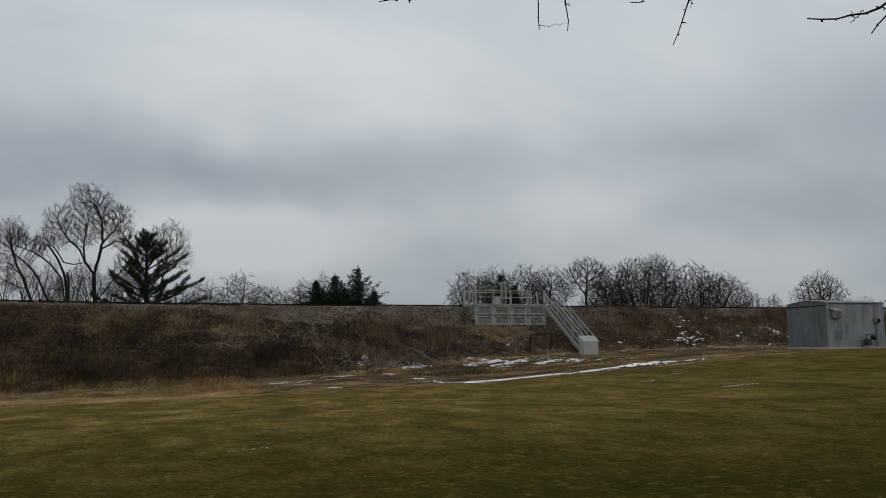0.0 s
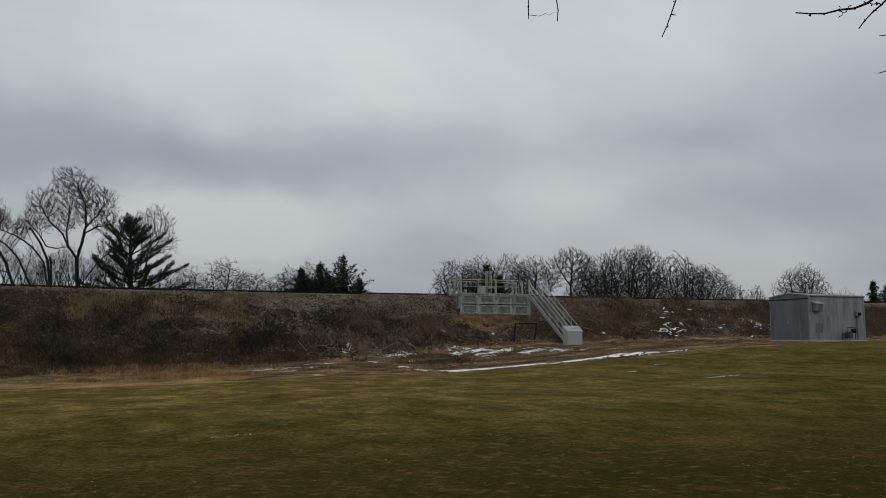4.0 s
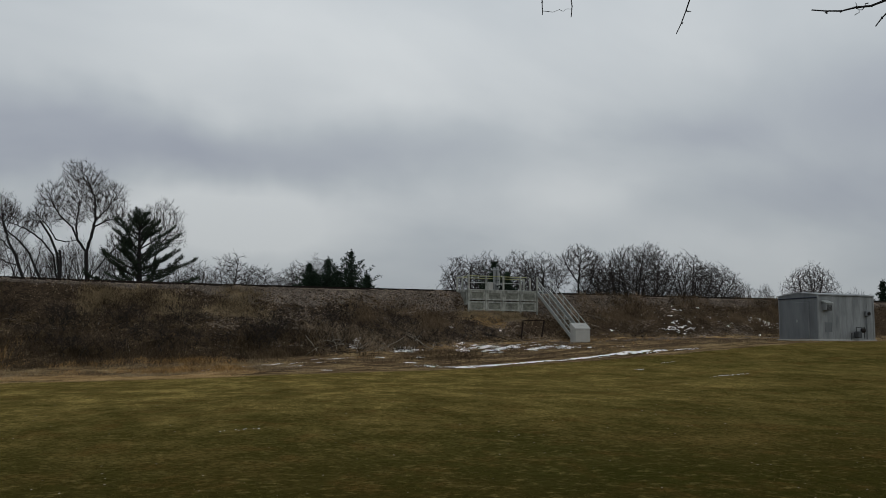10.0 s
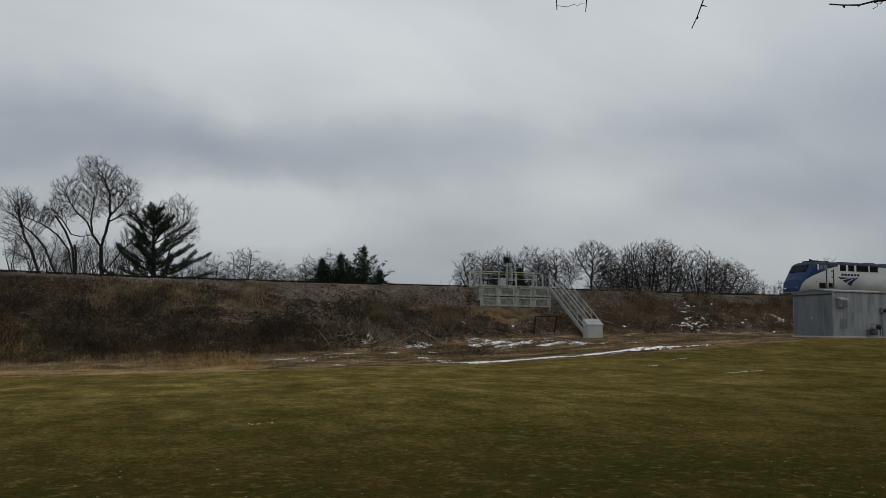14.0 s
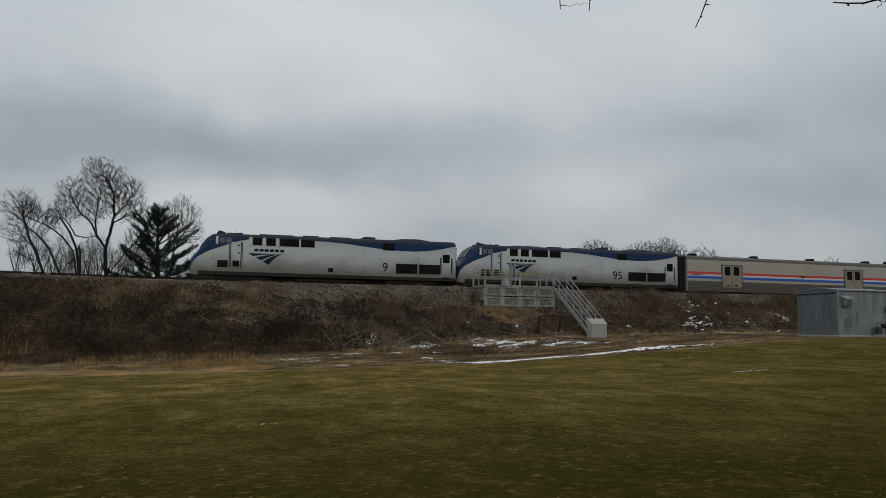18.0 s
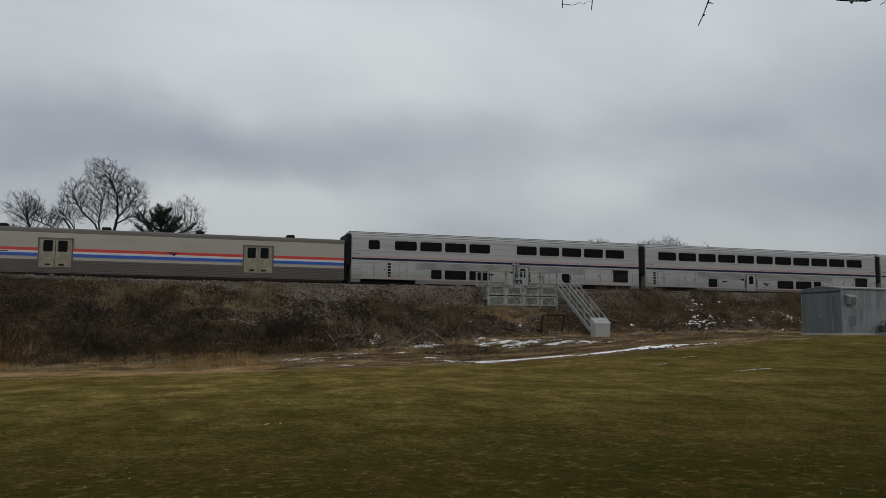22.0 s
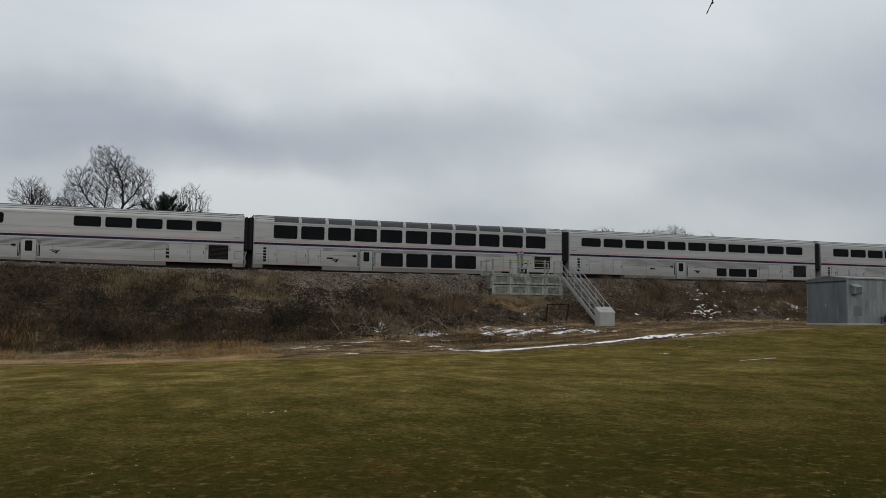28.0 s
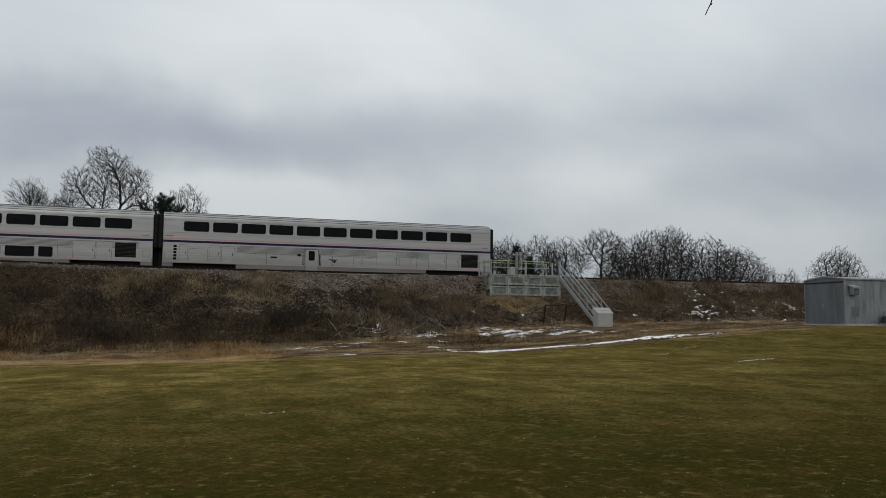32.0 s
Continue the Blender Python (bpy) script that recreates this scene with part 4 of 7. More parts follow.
    part("grille_post", Soup().plate(rect(7.88, 3.4, 8.01, 4.0), SIDE - 0.035, SIDE), M_WHITE, c)
    for x in (12.9, 17.3):
        panel("body_seam", c, rect(x, 1.44, x + 0.018, 3.36), M_GRIME, 0.004)
    for x0, w, h in ((2.6, 1.1, 0.05), (5.0, 2.6, 0.04), (8.3, 1.2, 0.06), (10.4, 1.6, 0.04)):
        part("roof_hatch", Soup().box(x0, -0.8, 4.24, x0 + w, 0.8, 4.3 + h + 0.005 * x0, 0.02), M_LROOF, c)
    part("horn", Soup().tube([(2.35, -0.3, 4.3), (2.35, -0.3, 4.46), (2.0, -0.3, 4.48)], [0.05, 0.05, 0.09], 8), M_TRUCK, c)
    part("antenna", Soup().tube([(3.3, 0, 4.3), (3.3, 0, 4.62)], 0.02, 5), M_TRUCK, c)
    louvre(c, 14.42, 3.44, 15.37, 3.99, 6, "radiator_grille")
    louvre(c, 15.49, 1.66, 17.24, 2.43, 9)
    louvre(c, 17.37, 1.67, 19.09, 2.43, 9)
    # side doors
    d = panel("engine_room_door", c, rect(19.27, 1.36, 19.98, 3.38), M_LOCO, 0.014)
    part("door_window", Soup().plate(rounded(19.33, 2.62, 19.92, 3.28, 0.06), SIDE - 0.026, SIDE), M_GLASS, d)
    part("door_step", Soup().box(19.35, SIDE - 0.1, 1.38, 19.9, SIDE, 1.46), M_TRUCK, d)
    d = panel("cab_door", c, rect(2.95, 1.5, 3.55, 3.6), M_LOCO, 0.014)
    part("door_latch", Soup().box(3.38, SIDE - 0.05, 3.3, 3.52, SIDE, 3.42, 0.01).box(3.38, SIDE - 0.05, 2.75, 3.52, SIDE, 2.85, 0.01), M_TRUCK, d)
    part("step_recess", Soup().plate(rect(3.02, 1.78, 3.5, 2.22), SIDE - 0.02, SIDE), M_LOUVRE, d)
    for x, z0, z1 in ((2.83, 1.72, 3.55), (3.66, 1.72, 3.6), (19.17, 1.75, 3.0), (20.11, 1.75, 3.0)):
        grab(c, x, z0, z1)
    louvre(c, 1.94, 1.7, 2.68, 2.22, 4, "battery_vent")
    louvre(c, 10.13, 1.6, 10.52, 1.9, 2, "fuel_filler")
    panel("nose_lamp_bar", c, rect(1.55, 2.28, 1.64, 2.36), M_LOUVRE, 0.01)
    swoosh(c, 4.1, 1.98, 6.8, 2.82, M_LMARK)
    for k in range(6):
        x = 4.55 + k * 0.38
        panel("lettering_bar", c, [(x, 2.96), (x + 0.3, 2.96), (x + 0.34, 3.16), (x + 0.04, 3.16)], M_INK, 0.006)
    number(c, text, 14.36 - (0.42 if len(text) > 1 else 0), 1.78, 0.98)
    # sill, tank, trucks
    part("underframe", Soup().box(0.6, -1.05, 0.6, 20.5, 1.05, 1.16), M_TRUCK, c)
    part("sill", Soup().box(0.6, -1.565, 1.12, 20.4, 1.565, 1.42, 0.03), M_SILL, c, "grimy side sill")
    part("fuel_tank", Soup().box(7.6, -1.4, 0.3, 13.2, 1.4, 1.14, 0.15), M_TRUCK, c)
    for x in (3.7, 16.7):
        truck(c, x, 2, 0.51, 1.4)
        part("truck_guard", Soup().box(x - 2.0, -1.42, 0.78, x + 2.0, -1.2, 1.14, 0.03), M_TRUCK, c)
    for x, w, h in ((13.0, 0.95, 0.14), (1.9, 0.6, 0.03), (3.4, 0.35, 0.02)):
        part("roof_box", Soup().box(x, -0.95, 4.2, x + w, 0.6, 4.36 + h, 0.04), M_LROOF, c)
    part("fan_cowl", Soup().loft([[(x, y, z) for y, z in section(1.3, 4.0, 4.1, 4.44 + h)] for x, h in ((15.6, 0), (16.3, 0.1), (17.6, 0.12), (18.3, 0.02))]), M_LROOF, c)
    part("rear_plate", Soup().box(20.44, -1.25, 0.9, 20.62, 1.25, 4.0, 0.06), M_BLACK, c)
    part("rear_coupler", Soup().box(20.4, -0.16, 0.72, 20.9, 0.16, 1.0, 0.04), M_TRUCK, c)
    return c


TRAIN = [(-69.1, engine("9", "leading silver and blue diesel locomotive, numbered 9")), (-48.4, engine("95", "second silver and blue diesel locomotive, numbered 95")), (-26.95, baggage())] + COACHES


def train_x(s, t):
    """Where the point s of the train is at t seconds; it gathers a little speed."""
    return s - 14.1476 * (t - 23) - 0.0258 * (t - 23) ** 2


# ---- the signal platform, its stairs and the ground box ----
PX0, PX1, PY = 21.3, 26.75, 55.5
PZ0, PZ1 = 3.5, 5.1


def platform():
    p = thing("signal_platform", "weathered green-grey steel platform set into the railway bank", "platform", pose(PX0, PY, PZ0))
    W, H = PX1 - PX0, PZ1 - PZ0
    part("deck", Soup().box(-0.05, 0.03, H - 0.07, W, 2.3, H, 0.01), M_GALV, p, "grated steel deck")
    bays = 4
    for k in range(bays):
        x0, x1 = k * W / bays + 0.06, (k + 1) * W / bays - 0.06
        for z0, z1 in ((0.08, H * 0.5 - 0.04), (H * 0.5 + 0.03, H - 0.1)):
            f = part("front_panel", Soup().box(x0, 0.02, z0, x1, 0.1, z1), M_PANELIN, p, "stained recessed panel")
            s, b = Soup(), 0.12
            for a in ((x0, z0, x1, z0 + b), (x0, z1 - b, x1, z1), (x0, z0 + b, x0 + b * 1.4, z1 - b), (x1 - b * 1.4, z0 + b, x1, z1 - b)):
                s.box(a[0], -0.04, a[1], a[2], 0.03, a[3], 0.012)
            part("panel_frame", s, M_PANEL, f)
    part("top_beam", Soup().box(-0.08, -0.07, H - 0.1, W + 0.05, 0.02, H + 0.02, 0.015), M_PANEL, p)
    for k in range(bays + 1):
        x = k * W / bays
        part("post", Soup().box(x - 0.06, -0.1, -0.15, x + 0.06, 0.02, H + 1.05, 0.012), M_PANEL, p)
    # left wing, returning into the bank
    part("side_panel", Soup().box(-0.06, 0.05, 0.55, 0.02, 2.3, H - 0.05), M_PANELIN, p)
    s = Soup()
    for y0, z0, y1, z1 in ((0.05, 0.5, 2.3, 0.62), (0.05, H - 0.16, 2.3, H), (0.05, 0.6, 0.2, H), (2.15, 0.6, 2.3, H)):
        s.box(-0.1, y0, z0, -0.04, y1, z1, 0.01)
    part("side_frame", s, M_PANEL, p)
    for y in (1.2, 2.3):
        part("post", Soup().box(-0.08, y - 0.05, 0.4, 0.03, y + 0.05, H + 1.05, 0.01), M_PANEL, p)
        part("post", Soup().box(W - 0.05, y - 0.05, 0.4, W + 0.05, y + 0.05, H + 1.05, 0.01), M_PANEL, p)
    part("top_rail", Soup().tube([(0, -0.04, H + 0.98), (W * 0.84, -0.04, H + 0.98)], 0.03, 6), M_YELLOW, p, "faded yellow top rail")
    part("top_rail", Soup().tube([(0, 0, H + 0.98), (0, 2.3, H + 0.98)], 0.028, 6), M_YELLOW, p)
    part("middle_rail", Soup().tube([(0, -0.04, H + 0.5), (W * 0.84, -0.04, H + 0.5)], 0.02, 6), M_GALV, p)
    part("back_rail", Soup().tube([(0.3, 2.28, H + 1.0), (W, 2.28, H + 1.0)], 0.025, 6), M_YELLOW, p)
    return p


platform()
sm = thing("switch_machine_mast", "grey lineside equipment mast with cable box and hoses", "equipment mast", pose(PX0 + 2.5, PY + 0.9, PZ1))
part("column", Soup().box(-0.17, -0.1, 0, -0.03, 0.1, 1.72, 0.02), M_SHED, sm)
part("column", Soup().box(0.1, -0.1, 0, 0.26, 0.1, 1.76, 0.02), M_SHED, sm)
part("cap", Soup().box(-0.26, -0.14, 1.48, 0.3, 0.14, 1.58, 0.03), M_SHED, sm)
part("junction_box", Soup().box(-0.66, -0.2, 0.0, -0.26, 0.2, 0.6, 0.03), M_CONC, sm, "pale junction box")
part("hose", Soup().tube([(0.1, -0.2, 0.75), (0.45, -0.24, 0.85), (0.6, -0.22, 0.55), (0.35, -0.2, 0.3), (0.5, -0.2, 0.05)], 0.045, 6), M_BLACK, sm)
part("hose", Soup().tube([(0.0, -0.2, 0.3), (0.3, -0.3, 0.42), (0.45, -0.24, 0.2), (0.2, -0.2, 0.04)], 0.04, 6), M_BLACK, sm)
part("bracket", Soup().box(-0.05, -0.3, 0.4, 0.42, -0.14, 0.5, 0.01).box(0.16, -0.28, 0.2, 0.24, -0.14, 1.3, 0.01), M_GALV, sm)


def stairs():
    """Open steel stairs down the bank, with two handrails each side."""
    X0, X1, y_top, y_bot, z_top, z_bot = PX1 + 0.02, PX1 + 1.12, PY + 0.1, 49.9, PZ1 - 0.05, 1.5
    s = thing("steel_stairs", "galvanised open steel stairs with pipe handrails", "stairs", pose(X0, y_bot, z_bot))
    W, dy, dz = X1 - X0, y_top - y_bot, z_top - z_bot
    for x in (0, W):
        part("stringer", Soup().loft([[(x - 0.03, y, z - 0.14), (x + 0.03, y, z - 0.14), (x + 0.03, y, z + 0.14), (x - 0.03, y, z + 0.14)] for y, z in ((-0.1, -0.02), (dy, dz))]), M_GALV, s)
        for h in (0.52, 0.98):
            part("handrail", Soup().tube([(x, -0.15, h - 0.08), (x, dy, dz + h)], 0.026, 6), M_GALV, s)
        for q in (0.02, 0.22, 0.42, 0.62, 0.82, 0.99):
            part("baluster", Soup().tube([(x, q * dy, q * dz), (x, q * dy, q * dz + 0.98)], 0.024, 6), M_GALV, s)
    n = 18
    tread = Soup().box(0.03, -0.14, -0.03, W - 0.03, 0.1, 0.01, 0.006)
    me = tread.mesh("tread")
    me.materials.append(M_TREAD)
    for k in range(n):
        ob = new("tread", me)
        ob.parent = s
        q = (k + 0.5) / n
        ob.matrix_basis = pose(0, q * dy, q * dz)
    return s


stairs()
gb = thing("ground_box", "pale concrete box with a sloping cover at the stair foot", "concrete box", pose(26.42, 48.98, 1.36))
part("base", Soup().box(0, 0, 0, 1.1, 0.75, 0.9, 0.03), M_CONC, gb)
part("cover", Soup().loft([[(x, -0.03, 0.89), (x, -0.03, 0.94), (x, 0.66, 1.31), (x, 0.76, 1.31), (x, 0.76, 0.89)] for x in (-0.03, 1.13)]), M_CONCTOP, gb, "pale sloping cover slab")
part("lifting_bar", Soup().tube([(0.35, 0.2, 1.05), (0.35, 0.18, 1.12), (0.75, 0.18, 1.12), (0.75, 0.2, 1.05)], 0.015, 5), M_GALV, gb)
pf = thing("pipe_frame", "low rusted pipe frame standing in weeds", "pipe frame", pose(23.45, 51.2, 1.35))
for x in (0.0, 1.5):
    part("leg", Soup().tube([(x, 0, -0.1), (x + 0.22 + 0.08 * (x > 1), 0.05, 1.5)], 0.055, 6), M_RUST, pf)
part("crossbar", Soup().tube([(0.22, 0.05, 1.46), (1.8, 0.05, 1.5)], 0.034, 6), M_RUST, pf)
part("lower_bar", Soup().tube([(0.0, 0.05, 0.12), (1.62, 0.05, 0.1)], 0.022, 6), M_RUST, pf)

# ---- the equipment shed ----


def shed():
    W, D, H = 4.15, 3.2, 2.6
    s = thing("equipment_shed", "grey galvanised sheet-metal equipment shed with low gable", "shed", pose(36.2, 37.9, 1.68))
    part("slab", Soup().box(-0.1, -0.1, -0.35, W + 0.1, D + 0.1, 0.03, 0.02), M_CONC, s)
    # sheet walls: standing ribs every half metre
    for k in range(8):
        x0, x1 = k * W / 8, (k + 1) * W / 8
        part("wall_sheet", Soup().box(x0 + 0.004, 0, 0, x1 - 0.004, 0.05, H), M_SHED, s)
        part("seam_rib", Soup().box(x0 - 0.008, -0.008, 0, x0 + 0.008, 0.01, H - 0.02), M_SHED, s)
    part("corner_post", Soup().box(-0.03, -0.03, 0, 0.09, 0.06, H, 0.01), M_SHED, s)
    part("corner_post", Soup().box(W - 0.08, -0.03, 0, W + 0.03, 0.06, H, 0.01), M_SHED, s)
    part("back_wall", Soup().box(0, D - 0.05, 0, W, D, H), M_SHED, s)
    part("end_wall", Soup().box(W - 0.05, 0.05, 0, W, D - 0.05, H), M_SHED, s)
    part("gable_wall", Soup().loft([[(x, 0.06, 0), (x, D - 0.05, 0), (x, D - 0.05, H), (x, D / 2, H + 0.16), (x, 0.06, H)] for x in (0, 0.05)]), M_SHEDD, s)
    # trim coloured dark to stand for the shadow under the eave
    part("gable_trim", Soup().box(-0.05, 0, H - 0.18, 0.0, D, H - 0.12, 0.01), M_LROOF, s, "eave trim across the gable, painted dark as its shadow")
    part("door", Soup().box(-0.035, 0.75, 0.08, 0.0, 1.75, 2.2, 0.01), M_SHEDD, s, "flush steel door in the gable")
    part("door_pull", Soup().box(-0.08, 1.62, 1.0, -0.03, 1.66, 1.16, 0.01), M_GALV, s)
    part("hinge_strip", Soup().box(-0.05, 0.7, 0.08, 0.0, 0.745, 2.2), M_SHED, s)
    for y0, y1 in ((-0.05, D / 2), (D + 0.05, D / 2)):
        zs = H - 0.02
        part("roof_sheet", Soup().loft([[(x, y0, zs), (x, y0, zs + 0.06), (x, y1, H + 0.22), (x, y1, H + 0.16)] for x in (-0.04, W + 0.04)]), M_SHED, s, "pale sheet roof")
    part("gutter", Soup().box(-0.04, -0.09, H - 0.04, W + 0.04, -0.04, H + 0.03, 0.01), M_SHED, s)
    a = part("air_conditioner", Soup().box(0.26, -0.36, 1.68, 0.72, 0.0, 2.18, 0.03), M_SHED, s, "wall-hung cooling unit with a hood")
    part("hood", Soup().loft([[(x, -0.42, 2.08), (x, -0.42, 2.13), (x, 0, 2.28), (x, 0, 2.2)] for x in (0.22, 0.76)]), M_GALV, a)
    for k in range(5):
        part("vent_slat", Soup().box(0.31, -0.375, 1.73 + k * 0.06, 0.67, -0.36, 1.755 + k * 0.06), M_LOUVRE, a)
    part("wall_plate", Soup().box(0.45, -0.02, 0.45, 0.95, 0.0, 1.0), M_SHEDD, s)
    m = part("meter_box", Soup().box(3.4, -0.2, 1.4, 3.7, 0.0, 1.72, 0.03), M_SHEDD, s)
    part("meter_dial", Soup().tube([(3.55, -0.2, 1.55), (3.55, -0.27, 1.55)], 0.1, 12), M_TRUCK, m)
    g = part("gas_meter", Soup().box(2.4, -0.5, 0.12, 2.72, -0.15, 0.5, 0.04), M_METER, s, "dark gas meter with bent pipes")
    part("pipe", Soup().tube([(2.45, -0.32, 0.5), (2.45, -0.32, 0.74), (3.05, -0.32, 0.76), (3.05, -0.32, 0.1)], 0.03, 6), M_METER, g)
    part("pipe", Soup().tube([(2.1, -0.3, 0.0), (2.1, -0.3, 0.4), (2.4, -0.3, 0.42)], 0.03, 6), M_METER, g)
    part("regulator", Soup().tube([(2.82, -0.32, 0.56), (3.0, -0.4, 0.56)], 0.13, 10), M_TRUCK, g)
    part("conduit", Soup().tube([(3.55, -0.03, 1.4), (3.55, -0.03, 0.05)], 0.025, 6), M_SHEDD, s)
    return s


shed()

# ---- trees ----


class Wood:
    """The wood of one tree: thick limbs and fine twigs go into two meshes."""

    def __init__(self, seed):
        self.r = random.Random(seed)
        self.limbs, self.twigs, self.stem_of = [], [], []

    def branch(self, p, d, length, radius, level, o, stem=-1):
        """One branch that curves upward, with side shoots along it that do the same, down to fine twigs."""
        r = self.r
        last = level >= o["depth"]
        n = 6 if level == 1 else (4 if not last else 2)
        pts, rad, ways = [p.copy()], [radius], [d.copy()]
        d = d.copy()
        for k in range(n):
            d += Vector((r.gauss(0, 1), r.gauss(0, 1), r.gauss(0, 0.7))) * o["wobble"]
            d.z += o["lift"] / n
            d.normalize()
            pts.append(pts[-1] + d * (length / n))
            rad.append(max(o["fine"] * 0.6, radius * (1 - (0.92 if level == 1 else 0.72) * (k + 1) / n)))
            ways.append(d.copy())
        me = -1
        if level < 2:
            self.limbs.append((pts, rad))
        else:
            me = len(self.twigs)
            self.twigs.append((pts, rad))
            self.stem_of.append(stem)
        if last:
            return
        kids = o["kids"][level - 1]
        turn = r.uniform(0, 6.28)
        for k in range(kids):
            at = o["bare"] + (0.99 - o["bare"]) * (k + r.uniform(0.1, 0.9)) / kids
            i = min(n - 1, int(at * n))
            turn += 2.4 + r.uniform(-0.4, 0.4)
            w = ways[i + 1]
            a = w.orthogonal().normalized()
            side = a * math.cos(turn) + w.cross(a) * math.sin(turn)
            q = o["angle"] * r.uniform(0.65, 1.3)
            self.branch(pts[i].lerp(pts[i + 1], at * n - i), (w * math.cos(q) + side * math.sin(q)).normalized(),
                        length * o["shrink"] * (1.15 - 0.6 * at) * r.uniform(0.7, 1.2), max(o["fine"], rad[i] * 0.52), level + 1, o, me)

    def soup(self, tubes, sides):
        v, f = [], []
        cs = [(math.cos(2 * math.pi * i / sides), math.sin(2 * math.pi * i / sides)) for i in range(sides)]
        for pts, rad in tubes:
            o = len(v)
            d = (pts[-1] - pts[0]).normalized()
            a = d.orthogonal().normalized()
            b = d.cross(a)
            for p, w in zip(pts, rad):
                for c, s in cs:
                    v.append(tuple(p + a * (c * w) + b * (s * w)))
            for k in range(len(pts) - 1):
                for i in range(sides):
                    j = (i + 1) % sides
                    f.append((o + k * sides + i, o + k * sides + j, o + (k + 1) * sides + j, o + (k + 1) * sides + i))
        s = Soup()
        s.v, s.f = v, f
        return s


def fit_tubes(w, height, width):
    """Scale the grown wood to a true height and spread."""
    ps = [p for pts, _ in w.limbs + w.twigs for p in pts]
    top = sorted(p.z for p in ps)[int(len(ps) * 0.997)]
    wide = sorted(math.hypot(p.x, p.y) for p in ps)[int(len(ps) * 0.975)]
    kz, kx = height / top, width / 2 / wide
    kx = max(kx, kz * 0.9)
    for pts, _ in w.limbs + w.twigs:
        for p in pts:
            p.x, p.y, p.z = p.x * kx, p.y * kx, p.z * kz


def rounded_crown(w, height, width, seed):
    """Take back what grows past an uneven dome, as wind and light do."""
    a, c = width / 2, height * 0.5

    def inside(p):
        q = math.atan2(p.y, p.x)
        wave = 1 + 0.1 * math.sin(3 * q + seed) + 0.08 * math.sin(5 * q + seed * 2 + p.z) + 0.06 * math.sin(p.z * 2.3 + seed)
        up = max(0.0, p.z - c) / (height - c)
        return (p.x * p.x + p.y * p.y) / (a * a) + up * up < wave * 1.22

    keep = []
    for t, stem in zip(w.twigs, w.stem_of):
        keep.append((stem < 0 or keep[stem]) and inside(t[0][0]) and inside(t[0][-1]))
    w.twigs = [t for t, k in zip(w.twigs, keep) if k]
    cut = []
    for pts, rad in w.limbs:
        n = next((k for k, p in enumerate(pts) if not inside(p)), len(pts))
        if n >= 2:
            cut.append((pts[:n], [q * (1 - 0.85 * (k / (n - 1)) ** 2) if n < len(pts) else q for k, q in enumerate(rad[:n])]))
    w.limbs = cut


def bare_tree(x, y, height, width, seed, label, name="bare_tree", stems=1, far=False, group="", lean=0.0, category="tree", **o):
    """A leafless tree: a trunk, scaffold limbs that fan out into a dome, and shoots in three further orders."""
    opts = dict(depth=4, kids=(10, 8, 6), angle=0.85, lift=0.35, wobble=0.1, shrink=0.5, fine=0.014 if far else 0.0115, bare=0.2, limbs=8, fork=0.2, open=1.1)
    opts.update(o)
    w = Wood(seed)
    r = w.r
    for k in range(stems):
        q = 2 * math.pi * k / stems + r.random()
        out = 0.35 if stems > 1 else 0.0
        d = Vector((math.cos(q) * out + lean, math.sin(q) * out, 1)).normalized()
        base = Vector((math.cos(q), math.sin(q), 0)) * (0.3 if stems > 1 else 0)
        top = height * opts["fork"] * 1.4
        thick = height * (0.021 if stems == 1 else 0.016)
        pts = [base + d * (top * m / 6) + Vector((r.gauss(0, 0.04), r.gauss(0, 0.04), 0)) * min(m, 1) for m in range(7)]
        w.limbs.append((pts, [thick * (1.15 - 0.5 * m / 6) for m in range(7)]))
        n = opts["limbs"]
        for m in range(n):
            at = 6 - 3.6 * m / n
            i = min(5, int(at))
            a = q + 2.4 * m + r.uniform(-0.4, 0.4)
            tilt = opts["open"] * math.sqrt((m + 0.4) / n) * r.uniform(0.85, 1.1)
            e = Vector((math.cos(a) * math.sin(tilt), math.sin(a) * math.sin(tilt), math.cos(tilt))) + Vector((lean * 0.6, 0, 0))
            w.branch(pts[i].lerp(pts[i + 1], at - i), e.normalized(), height * r.uniform(0.5, 0.6), thick * 0.6, 1, opts)
    fit_tubes(w, height * 1.12, width * 1.22)
    rounded_crown(w, height, width, seed)
    g = ground(x, y)
    t = thing(name, label, category, pose(x, y, g - 0.1), group)
    part("trunk", w.soup(w.limbs, 6), M_BARK, t, "", True)
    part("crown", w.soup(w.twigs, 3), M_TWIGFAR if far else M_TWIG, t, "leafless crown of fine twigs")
    return t


